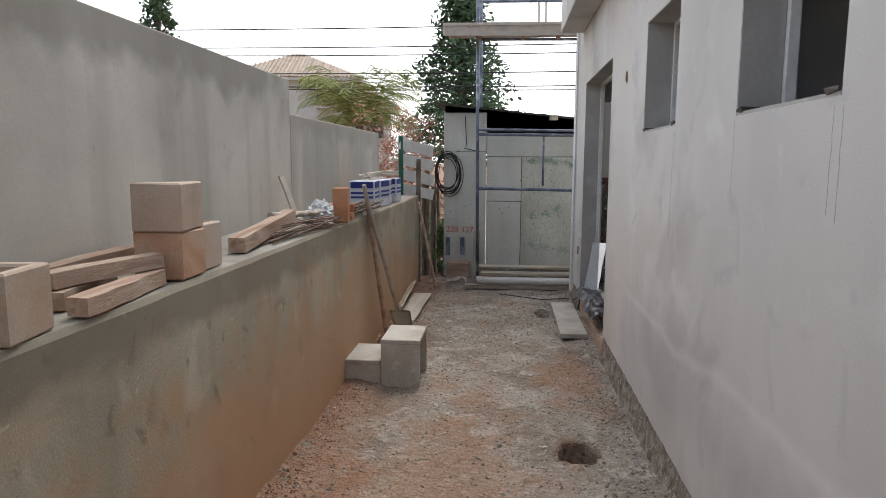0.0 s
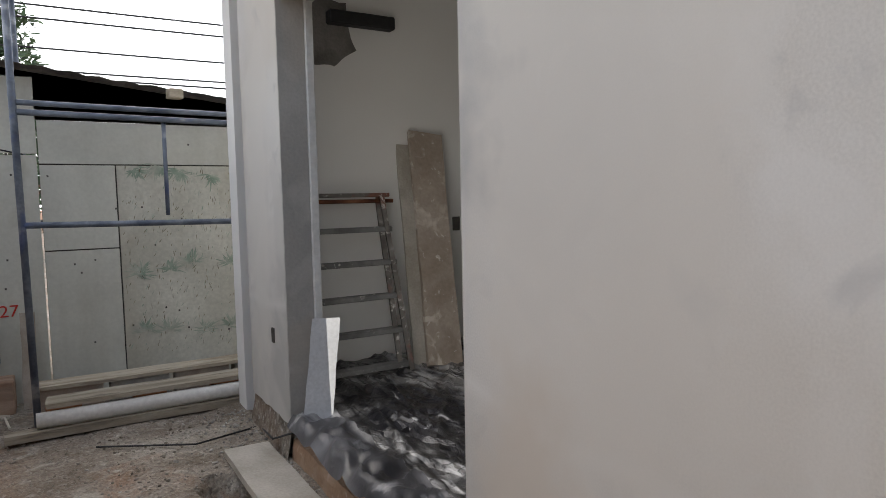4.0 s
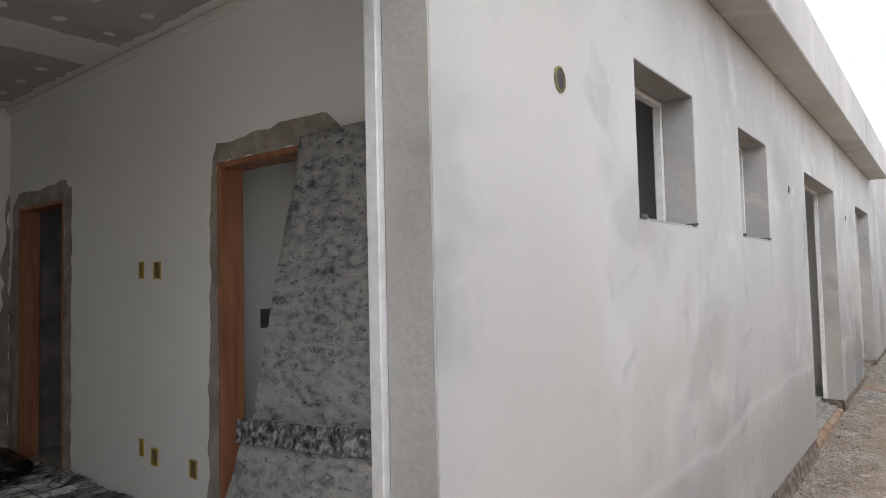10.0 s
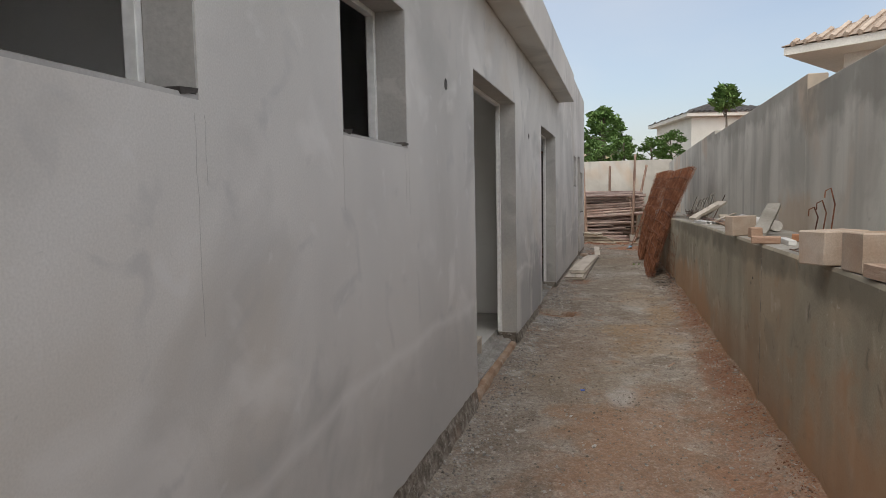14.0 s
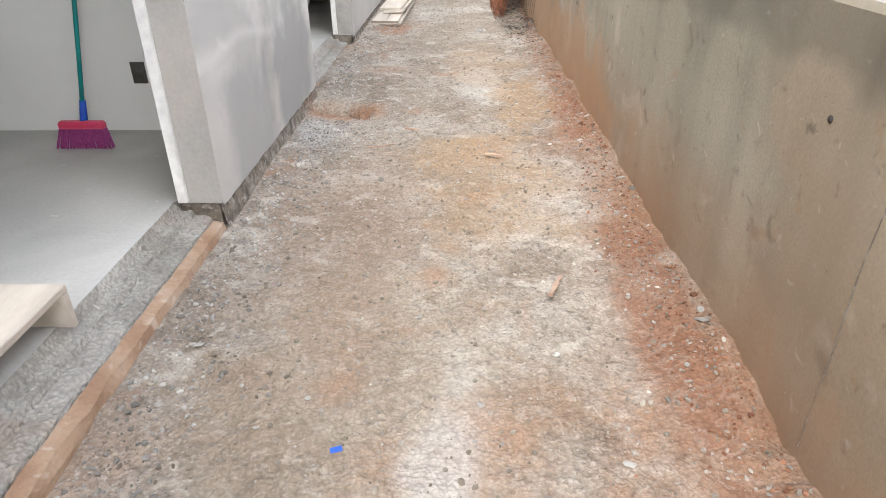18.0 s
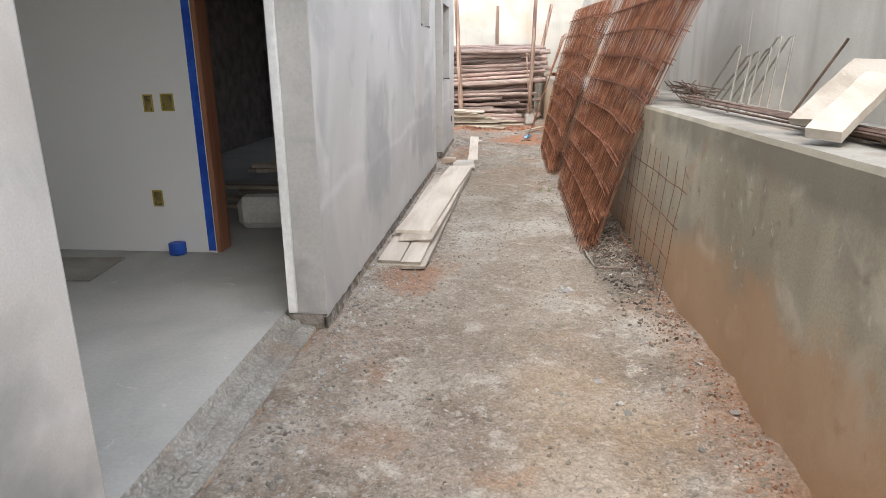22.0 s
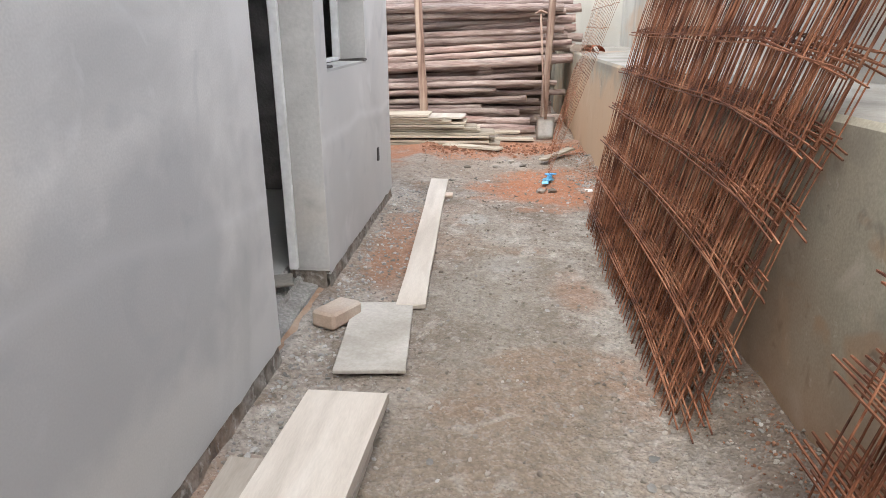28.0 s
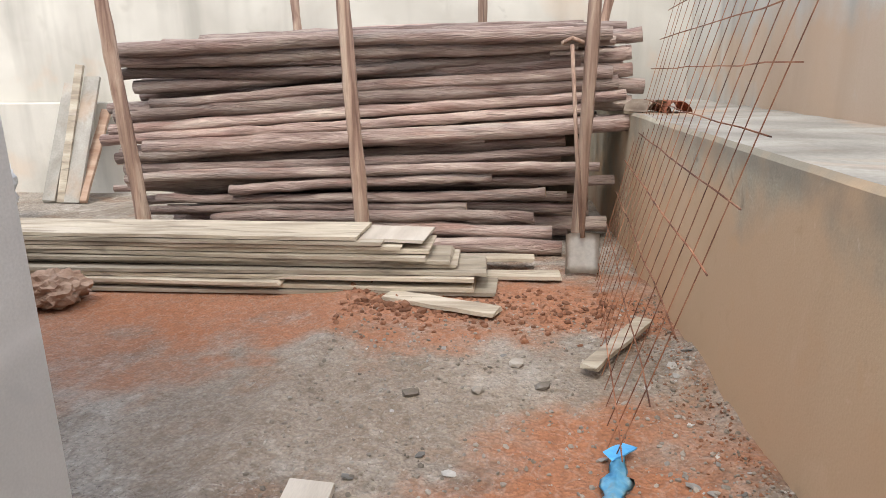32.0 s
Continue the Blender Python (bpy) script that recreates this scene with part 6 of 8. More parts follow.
# logs
def log_pile():
    t = thing("log_pile", "tall pile of stripped reddish eucalyptus logs", "log pile", (0.2, -18.6, 0.17))
    rng = random.Random(21)
    rows = 17
    for layer in range(3):
        for j in range(rows):
            z = 0.22 + j * 0.081 - layer * 0.04
            tilt = min(0.02 + 0.022 * max(j - 2, 0), 0.2) * (1 if j < 12 else 1 - 0.16 * (j - 12))
            xl = 2.05 + rng.uniform(-0.35, 0.12) - (0.25 if j < 3 else 0)
            xr = -1.35 + rng.uniform(-0.28, 0.35)
            if layer == 0 and j in (3, 5, 8):
                xr = rng.uniform(-0.75, -0.5)
            if layer == 0 and j in (2, 5):
                xl = rng.uniform(0.9, 1.4)
            y = -18.0 - layer * 0.17 + rng.uniform(-0.03, 0.03) - 0.012 * j
            r = rng.choice((0.034, 0.04, 0.045, 0.05, 0.056, 0.062)) * rng.uniform(0.92, 1.08)
            flip = rng.random() < 0.5
            a, b = (xl, y, z - tilt / 2 + rng.uniform(-0.015, 0.015)), (xr, y + rng.uniform(-0.04, 0.04), z + tilt / 2 + rng.uniform(-0.015, 0.015))
            lg = part("log", log_bm(a, b, r if flip else r * 0.8, r * 0.8 if flip else r, layer * 40 + j), M_LOG, t)
    for k in range(16):
        y = -18.0 - 0.14 * (k % 8) - rng.uniform(0, 0.1)
        z = 1.52 + 0.045 * (k // 8) + rng.uniform(-0.03, 0.03) + 0.02 * (k % 8)
        xl, xr = 1.9 + rng.uniform(-0.4, 0.2), -1.45 + rng.uniform(-0.25, 0.25)
        part("log", log_bm((xl, y, z - 0.03), (xr, y - rng.uniform(-0.1, 0.1), z + 0.03 + rng.uniform(-0.02, 0.03)), 0.05, 0.042, 200 + k), M_LOG, t)
    for k in range(6):
        z = 1.0 + 0.11 * k
        part("log", log_bm((rng.uniform(-0.4, 0.2), -18.35, z), (-1.75 + rng.uniform(-0.12, 0.12), -18.3, z + 0.05), 0.045, 0.05, 300 + k), M_LOG, t)
    # bark-coloured box fills the pile, its darkness standing for shade between logs
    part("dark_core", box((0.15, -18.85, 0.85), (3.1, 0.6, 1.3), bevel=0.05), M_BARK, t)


log_pile()
for k, (a, b, r) in enumerate((((1.62, -17.72, 0.16), (1.78, -17.75, 2.45), 0.05), ((0.1, -17.72, 0.16), (0.21, -17.76, 2.62), 0.048), ((-1.27, -17.72, 0.16), (-1.36, -17.78, 2.85), 0.043), ((1.0, -19.6, 0.16), (1.25, -19.95, 2.6), 0.045), ((-0.55, -19.75, 0.16), (-0.56, -19.9, 2.6), 0.045), ((-1.3, -19.4, 0.16), (-1.75, -19.5, 2.6), 0.045))):
    solo("wooden_post", log_bm(a, b, r, r * 0.85, 400 + k), M_POST, "upright stripped log holding the pile", "post", "posts of the pile")


def board_stack():
    t = thing("board_stack", "stack of weathered shuttering boards in front of the logs", "board stack", (0.6, -17.2, 0.17))
    rng = random.Random(8)
    z = 0.19
    k = 0
    for x0, x1, y, w, n in ((2.15, -0.72, -17.15, 0.32, 2), (2.1, 0.3, -17.13, 0.3, 1), (2.2, -0.65, -17.2, 0.36, 2), (2.15, -0.5, -17.25, 0.34, 2), (2.35, -0.3, -17.28, 0.36, 3), (2.4, -0.15, -17.3, 0.38, 1)):
        for _ in range(n):
            d = rng.uniform(-0.12, 0.12)
            board("board", (x0 + d, y + rng.uniform(-0.03, 0.03), z), (x1 + d, y + rng.uniform(-0.05, 0.05), z + 0.004), w, 0.02, M_WOODX, "", seed=500 + k, parent=t)
            z += 0.0265
            k += 1
    board("board", (2.35, -17.3, z), (-0.02, -17.27, z + 0.004), 0.38, 0.02, M_WOODX, "greenish weathered top board", seed=530, parent=t)
    board("board", (0.6, -17.36, z - 0.022), (-0.38, -17.3, z - 0.02), 0.34, 0.018, M_PALE, "pale board", seed=531, parent=t)


board_stack()
for k, (a, b, w) in enumerate((((0.3, -17.35, 0.2), (-1.16, -17.4, 0.2), 0.13), ((-0.2, -16.98, 0.2), (-0.8, -16.75, 0.2), 0.13), ((0.2, -17.6, 0.24), (-1.0, -17.62, 0.24), 0.12), ((2.6, -17.9, 0.25), (1.2, -17.75, 0.25), 0.16), ((2.9, -17.75, 0.3), (1.7, -17.6, 0.3), 0.18))):
    board("board", a, b, w, 0.022, M_WOODX, "weathered scrap board lying on the red earth", "board", "scrap boards", seed=540 + k)
for k, (x, top, w, m) in enumerate(((3.75, 1.32, 0.14, M_LEDGE), (3.62, 1.5, 0.08, M_WOODX), (3.5, 1.38, 0.16, M_LEDGE), (3.4, 1.05, 0.1, M_BEAM))):
    board("plank", (x, -19.55, 0.19), (x - 0.04, -20.1, top), w, 0.03, m, "upright plank leaning on the back wall", "plank", "planks on the back wall", seed=560 + k, side=(1, 0, 0))
bm = crumpled((3.7, -18.6, 0.45), (0.3, 0.3, 0.36), 9)
solo("white_bag", bm, M_FOAM, "white plastic bag standing behind boards", "bag")


def spade():
    t = thing("spade", "old spade with a pale blade leaning on the log pile", "spade", (-1.29, -17.5, 0.2))
    bm = bmesh.new()
    g = []
    for i in range(7):
        row = []
        for j in range(6):
            u, v = i / 6 - 0.5, j / 5
            row.append(bm.verts.new((-1.29 + u * 0.2, -17.47 - 0.05 * v - 0.03 * (1 - (2 * u) ** 2), 0.185 + 0.24 * v)))
        g.append(row)
    for a, b in zip(g, g[1:]):
        for j in range(5):
            bm.faces.new((a[j], b[j], b[j + 1], a[j + 1])).smooth = True
    bmesh.ops.solidify(bm, geom=bm.faces[:], thickness=0.006)
    part("blade", bm, M_PAPER, t)
    part("shaft", tube([(-1.29, -17.53, 0.4), (-1.24, -17.62, 0.95), (-1.2, -17.7, 1.52)], [0.016, 0.012, 0.012], 8), M_POST, t)
    part("grip", tube([(-1.27, -17.7, 1.53), (-1.2, -17.71, 1.56), (-1.14, -17.7, 1.53)], 0.012, 8), M_POST, t)


spade()
board("lath", (-1.19, -16.1, 0.22), (-1.5, -16.6, 0.24), 0.07, 0.02, M_WOODX, "short lath on the ground by the wall", "board", seed=571)
bm = bmesh.new()
g = []
for i in range(15):
    row = []
    for j in range(7):
        u, v = i / 14, j / 6 - 0.5
        w = 0.032 * (0.55 + 0.6 * math.sin(math.pi * min(1, 0.15 + u))) * (1.3 if 0.25 < u < 0.5 else 1.0)
        row.append(bm.verts.new((-1.17 - 0.06 * u + v * 2 * w * (1 + 0.5 * noise.noise(Vector((u * 6, v * 3, 2)))), -15.27 - 0.27 * u, 0.19 + 0.02 * abs(noise.noise(Vector((u * 9, v * 7, 5)))) + 0.02 * (1 - abs(v) * 2))))
    g.append(row)
for a, b in zip(g, g[1:]):
    for j in range(6):
        bm.faces.new((a[j], b[j], b[j + 1], a[j + 1])).smooth = True
bmesh.ops.solidify(bm, geom=bm.faces[:], thickness=0.004)
glove = thing("rubber_glove", "torn light-blue rubber glove on red earth", "glove", (-1.2, -15.4, 0.19))
part("palm", bm, M_GLOVE, glove)
board("thumb", (-1.185, -15.48, 0.215), (-1.265, -15.56, 0.205), 0.05, 0.006, M_LIGHTBLUE, "crumpled darker blue thumb", seed=41, parent=glove)
board("cuff", (-1.17, -15.28, 0.2), (-1.165, -15.22, 0.196), 0.05, 0.006, M_GLOVE, "", seed=42, parent=glove)
c = (-1.9, -15.2, ledge_z(-15.2) + 0.004)
bm = bmesh.new()
g = [[bm.verts.new((c[0] + r * math.cos(2 * math.pi * k / 24), c[1] + r * math.sin(2 * math.pi * k / 24), c[2] + z)) for k in range(24)] for r, z in ((0.032, 0.0), (0.042, 0.11), (0.046, 0.112), (0.045, 0.118))]
for a, b in zip(g, g[1:]):
    for k in range(24):
        bm.faces.new((a[k], a[(k + 1) % 24], b[(k + 1) % 24], b[k])).smooth = True
bm.faces.new(g[0])
solo("plastic_cup", bm, M_CLEAR, "cloudy clear plastic cup on the ledge", "cup")
for k, (x, y, r, rz) in enumerate(((-1.7, -17.98, 0.085, 25), (-1.84, -17.92, 0.08, 8))):
    # half-round tiles, hollow side down
    bm = bmesh.new()
    g = []
    for i in range(8):
        row = []
        for q in range(13):
            a = math.pi * q / 12
            e = 0.006 * noise.noise(Vector((i * 0.8, q * 0.8, k * 5)))
            row.append(bm.verts.new(((r + e) * math.cos(a), 0.26 * (i / 7 - 0.5) + e * (i in (0, 7)), (r + e) * 0.85 * math.sin(a))))
        g.append(row)
    for a, b in zip(g, g[1:]):
        for q in range(12):
            bm.faces.new((a[q], a[q + 1], b[q + 1], b[q])).smooth = True
    bmesh.ops.solidify(bm, geom=bm.faces[:], thickness=0.014)
    solo("roof_tile", bm, M_REDTILE if k else M_TILE, "broken half-round clay tile on the ledge", "roof tile", "tiles on the ledge").matrix_basis = pose(x, y, ledge_z(y) + 0.006, rz=rz)
solo("wall_wire", tube([(BOUND_X + 0.003, -14.6, 1.9), (BOUND_X + 0.02, -14.8, 1.65), (BOUND_X + 0.05, -15.0, 1.5), (BOUND_X + 0.1, -14.85, 1.4), (-2.2, -14.4, 1.3)], 0.004, 6), M_REBAR, "bent rusty wire hanging from the wall", "wire")
# bent rod frame on the ground
solo("bent_rod", tube([(-1.46, -8.75, 0.185), (-1.49, -8.34, 0.185), (-1.73, -8.34, 0.185), (-1.78, -8.6, 0.19)], 0.006, 6), M_LEDGE, "thin bent rod lying on the ground", "rod")

# ---- ledge, from the mesh stacks to the front ----
def ledge_block(x, y, w, d, h, rz, mat, label, z=None, hollow=True):
    t = thing("building_block", label, "block", (x, y, 0), group="blocks on the ledge")
    z = ledge_z(y) + 0.004 if z is None else z
    rot = Euler((0, 0, radians(rz))).to_matrix()
    c = Vector((x, y, z + h / 2))
    bm = bmesh.new()
    if hollow:
        th = 0.026
        ring = []
        for a, b, z in ((d / 2 - 0.004, w / 2 - 0.004, -h / 2), (d / 2, w / 2, -h / 2 + 0.006), (d / 2, w / 2, h / 2 - 0.006), (d / 2 - 0.005, w / 2 - 0.005, h / 2), (d / 2 - th, w / 2 - th, h / 2), (d / 2 - th - 0.006, w / 2 - th - 0.006, h / 2 - 0.008), (d / 2 - th - 0.008, w / 2 - th - 0.008, -h / 2 + 0.03)):
            ring.append([bm.verts.new(c + rot @ Vector((sx * a, sy * b, z))) for sx, sy in ((-1, -1), (1, -1), (1, 1), (-1, 1))])
        for p, q in zip(ring, ring[1:]):
            for k in range(4):
                bm.faces.new((p[k], p[(k + 1) % 4], q[(k + 1) % 4], q[k]))
        bm.faces.new(ring[0][::-1])
        bm.faces.new(ring[-1])
    else:
        bm_box(bm, c, (d, w, h), rot, 0.006, 0.0035, random.Random(int(y * 100)))
    part("body", bm, mat, t)
    return t


ledge_block(-2.11, -0.24, 0.19, 0.2, 0.18, 8, M_BLOCK, "hollow concrete half block on the ledge")
ledge_block(-2.12, 0.665, 0.19, 0.19, 0.18, 0, M_REDBLOCK, "square orange clay block on the ledge", hollow=False)
ledge_block(-2.12, 0.66, 0.19, 0.19, 0.18, 3, M_BLOCK, "square fired clay block stacked on another", z=ledge_z(0) + 0.187, hollow=False)
ledge_block(-2.13, 0.875, 0.17, 0.16, 0.19, 0, M_BLOCK, "hollow fired clay block on the ledge")
ledge_block(-2.03, -0.57, 0.19, 0.24, 0.17, 22, M_BLOCK, "broken pale clay block on the ledge", hollow=False)
ledge_block(-1.99, -2.98, 0.1, 0.25, 0.167, 32, M_BLOCK, "pale clay block standing on the ledge", hollow=False)
ledge_block(-2.06, -2.72, 0.08, 0.09, 0.08, 10, M_BEAM, "small worn block on the ledge", hollow=False)
for k, (a, b, w, h) in enumerate((((-2.03, -0.03, 0.03), (-2.08, 0.49, 0.03), 0.07, 0.055), ((-2.16, 0.04, 0.03), (-2.25, 0.45, 0.03), 0.075, 0.055), ((-2.19, 0.06, 0.088), (-2.09, 0.52, 0.088), 0.07, 0.05), ((-2.47, 0.42, 0.035), (-2.43, 0.88, 0.05), 0.08, 0.065), ((-2.12, 1.28, 0.04), (-2.2, 2.3, 0.1), 0.075, 0.075))):
    z = ledge_z(0) + 0.005
    board("timber_beam", (a[0], a[1], z + a[2]), (b[0], b[1], z + b[2]), w, h, M_TIMBER, "short rough sawn timber lying on the ledge", "timber", "timbers on the ledge", seed=600 + k)
solo("wooden_pole", log_bm((-2.22, 2.0, ledge_z(0) + 0.13), (-2.09, 2.88, ledge_z(0) + 0.1), 0.02, 0.02, 610), M_WOOD, "round wooden pole lying across timbers on the ledge", "pole")
solo("clay_brick", box((-2.04, 2.98, ledge_z(0) + 0.13), (0.11, 0.14, 0.25), rz=8, bevel=0.005), M_CLAY, "orange clay brick standing on the ledge", "brick", "bricks on the ledge")
for k, (y, z) in enumerate(((3.18, 0.032), (3.22, 0.094))):
    solo("clay_brick", box((-2.1, y, ledge_z(0) + z), (0.2, 0.1, 0.058), rz=10 * k, bevel=0.005), M_CLAY, "orange clay brick lying on the ledge", "brick", "bricks on the ledge")
board("lath", (-2.35, 2.9, ledge_z(0) + 0.02), (-2.48, 2.95, ledge_z(0) + 0.33), 0.06, 0.015, M_PALE, "pale lath leaning on the boundary wall", "board", seed=620, side=(0.3, 1, 0))
bm = crumpled((-2.15, 2.78, ledge_z(0) + 0.07), (0.1, 0.12, 0.09), 3)
solo("plastic_bag", bm, M_FOAM, "crumpled white plastic bag on the ledge", "bag")


def rod_bundle(name, label, a, b, n, spread, r, seed, mat, cat="rods"):
    rng = random.Random(seed)
    bm = bmesh.new()
    for _ in range(n):
        o1, o2 = [Vector((rng.uniform(-spread, spread), rng.uniform(-spread, spread), rng.uniform(0, spread * 0.8))) for _ in range(2)]
        p, q = Vector(a) + o1, Vector(b) + o2
        bm_tube(bm, [p, p.lerp(q, 0.5) + Vector((0, 0, rng.uniform(-0.004, 0.02))), q], r, 5)
    ob = solo(name, bm, mat, label, cat)
    ob["kind"] = "stuff"
    return ob


rod_bundle("steel_offcuts", "heap of rusty steel offcuts on the ledge", (-2.12, 1.7, ledge_z(0) + 0.006), (-2.05, 2.7, ledge_z(0) + 0.006), 18, 0.09, 0.005, 1, M_REBAR)
rod_bundle("steel_offcuts", "bundle of rusty rebar offcuts on the ledge", (-2.08, 3.35, ledge_z(0) + 0.01), (-2.06, 4.15, ledge_z(0) + 0.01), 34, 0.1, 0.005, 2, M_REBAR)
rod_bundle("ledge_rods", "long rebar rods lying along the ledge", (-2.2, -4.0, ledge_z(-4) + 0.006), (-2.05, -8.6, ledge_z(-8) + 0.02), 7, 0.05, 0.006, 3, M_REBAR)
rod_bundle("steel_offcuts", "tangle of rusty wire on the ledge", (-2.2, -8.8, ledge_z(-8.8) + 0.01), (-2.2, -9.4, ledge_z(-9.4) + 0.05), 30, 0.12, 0.004, 4, M_REBAR)
for k, (y, n) in enumerate(((-8.1, 6),)):
    t = thing("bent_stirrups", "bent steel stirrups standing on the ledge", "stirrups", (-2.2, y, ledge_z(y)))
    rng = random.Random(30 + k)
    for i in range(n):
        x = -2.05 - 0.05 * i
        h = rng.uniform(0.3, 0.4)
        dy = rng.uniform(-0.03, 0.03)
        part("stirrup", tube([(x, y - 0.22 + dy, ledge_z(y) + 0.008), (x - 0.1, y + 0.05 + dy, ledge_z(y) + h), (x - 0.11, y + 0.09 + dy, ledge_z(y) + h + 0.01), (x - 0.04, y + 0.2 + dy, ledge_z(y) + 0.012)], 0.0065, 6), M_REBAR if k else M_LEDGE, t)
board("plank", (-1.93, -6.42, ledge_z(-6) + 0.035), (-2.27, -6.77, ledge_z(-6) + 0.21), 0.12, 0.035, M_PALE, "short thick pale plank propped on the ledge", "plank", "propped planks", seed=640)
board("plank", (-2.02, -6.72, ledge_z(-6) + 0.04), (-2.4, -7.1, ledge_z(-6) + 0.25), 0.17, 0.03, M_WOOD, "short weathered board propped on the ledge", "plank", "propped planks", seed=642)
board("plank", (-2.34, -6.6, ledge_z(-6) + 0.07), (-2.3, -6.05, ledge_z(-6) + 0.06), 0.12, 0.03, M_WOODX, "short board lying on pipes on the ledge", "plank", seed=643)
board("plank", (-2.18, -6.5, ledge_z(-6) + 0.02), (-2.1, -6.0, ledge_z(-6) + 0.02), 0.1, 0.025, M_LEDGE, "short grey board lying on the ledge", "plank", seed=644)
for k, (x, z) in enumerate(((-1.985, 0.016), (-2.04, 0.016))):
    t = thing("metal_profile", "short rectangular white metal tube on the ledge", "profile", (x, -5.6, ledge_z(-5.6)), group="metal profiles")
    a, b = Vector((x + 0.06, -5.85 - 0.08 * k, ledge_z(-5.6) + z)), Vector((x - 0.02, -5.3 - 0.03 * k, ledge_z(-5.6) + z))
    for dx, dz, w, h in ((-0.02, 0, 0.003, 0.026), (0.02, 0, 0.003, 0.026), (0, -0.013, 0.043, 0.003), (0, 0.013, 0.043, 0.003)):
        o = Vector((dx, 0, dz))
        board("tube_wall", a + o, b + o, w, h, M_ALU, "", seed=0, parent=t)
for k, (x, r) in enumerate(((-2.12, 0.013), (-2.16, 0.015), (-2.2, 0.013))):
    solo("water_pipe", tube([(x, -7.3 + 0.2 * k, ledge_z(-6) + r + 0.006), (x + 0.02, -5.2, ledge_z(-5) + r + 0.006), (x + 0.03, -3.4 + 0.1 * k, ledge_z(-4) + r + 0.006)], r, 10), M_BEAM, "long brown plastic water pipe lying on the ledge", "pipe", "pipes on the ledge")
solo("drain_pipe", tube([(-2.4, -5.45, ledge_z(-5) + 0.056), (-2.38, -3.5, ledge_z(-4) + 0.056)], 0.05, 16), M_PVC, "dusty white drain pipe lying along the boundary wall", "pipe", "pipes on the ledge")
board("lath", (-2.06, -5.0, ledge_z(-5) + 0.055), (-2.3, -5.35, ledge_z(-5) + 0.12), 0.04, 0.012, M_WOOD, "short lath lying across the pipes", "board", seed=645)
solo("pipe_fitting", tube([(-2.32, -5.75, ledge_z(-5) + 0.03), (-2.3, -5.66, ledge_z(-5) + 0.03), (-2.24, -5.62, ledge_z(-5) + 0.03)], [0.014, 0.016, 0.013], 12), M_LIGHTBLUE, "small blue and white pipe fitting on the ledge", "pipe fitting")
solo("thin_rod", tube([(-2.36, -7.75, ledge_z(-7.7) + 0.005), (-2.5, -7.6, ledge_z(-7.7) + 0.36), (-2.505, -7.59, ledge_z(-7.7) + 0.38)], 0.007, 6), M_REBAR, "thin rod leaning on the boundary wall", "rod")
board("plank", (-2.1, -2.78, ledge_z(-2) + 0.02), (-2.31, -3.28, ledge_z(-2) + 0.255), 0.11, 0.03, M_LEDGE, "grey cement-caked plate propped on the ledge", "board", seed=641, side=(1, -0.3, 0))
solo("metal_profile", box((-2.13, -1.95, ledge_z(-2) + 0.022), (0.05, 0.36, 0.035), rz=-3, bevel=0.003), M_ALU, "short white metal profile on the ledge", "profile", "metal profiles")
solo("wire_scrap", tube([(-2.05, -1.15, ledge_z(-1) + 0.006), (-2.0, -1.3, ledge_z(-1) + 0.02), (-2.06, -1.45, ledge_z(-1) + 0.006), (-2.12, -1.35, ledge_z(-1) + 0.03), (-2.15, -1.2, ledge_z(-1) + 0.006)], 0.004, 6), M_REBAR, "bent scrap of wire on the ledge", "wire")
for k, (x, y, rz) in enumerate(((-2.0, -2.0, 78), (-2.3, -2.2, 20), (-2.22, -3.6, 30))):
    solo("clay_brick", box((x, y, ledge_z(y) + 0.03), (0.09, 0.19, 0.052), rz=rz, bevel=0.006), M_CLAY if k % 2 else M_BEAM, "worn brick lying on the ledge", "brick", "bricks on the ledge")
for k, h in enumerate((0.39, 0.3, 0.25)):
    x, y = BOUND_X + 0.06 + 0.03 * k, -2.2 - 0.09 * k
    solo("bent_rebar", tube([(x, y, ledge_z(y) + 0.006), (x - 0.02, y + 0.03, ledge_z(y) + h * 0.7), (x, y, ledge_z(y) + h), (x + 0.02, y - 0.06, ledge_z(y) + h - 0.02), (x + 0.02, y - 0.07, ledge_z(y) + h - 0.07)], 0.005, 6), M_RUST, "hooked rebar leaning on the boundary wall", "rebar", "hooked bars")


def paint_carton(x, y, rz):
    t = thing("carton", "blue and white printed carton on the ledge", "carton", (x, y, 0), rz, group="cartons on the ledge")
    z = ledge_z(y) + 0.004
    part("body", box((x, y, z + 0.13), (0.24, 0.3, 0.26), rz=rz, bevel=0.006), M_CARTON, t)
    rot = Euler((0, 0, radians(rz))).to_matrix()
    for dz, h in ((0.225, 0.06), (0.15, 0.02), (0.11, 0.02)):
        for off, s in ((Vector((0.122, 0, 0)), (0.004, 0.27, h)), (Vector((0, -0.152, 0)), (0.21, 0.004, h))):
            bm = bmesh.new()
            bm_box(bm, Vector((x, y, z + dz)) + rot @ off, s, rot)
            part("printed_band", bm, M_NAVY, t)


for k, (x, y, rz) in enumerate(((-2.18, 4.4, 4), (-2.16, 4.75, -6), (-2.17, 5.12, 8), (-2.15, 5.5, 0))):
    paint_carton(x, y, rz)
rod_bundle("lath_bundle", "bundle of pale laths on top of the cartons", (-2.2, 4.5, ledge_z(0) + 0.28), (-2.12, 5.7, ledge_z(0) + 0.3), 9, 0.06, 0.012, 6, M_PALE)

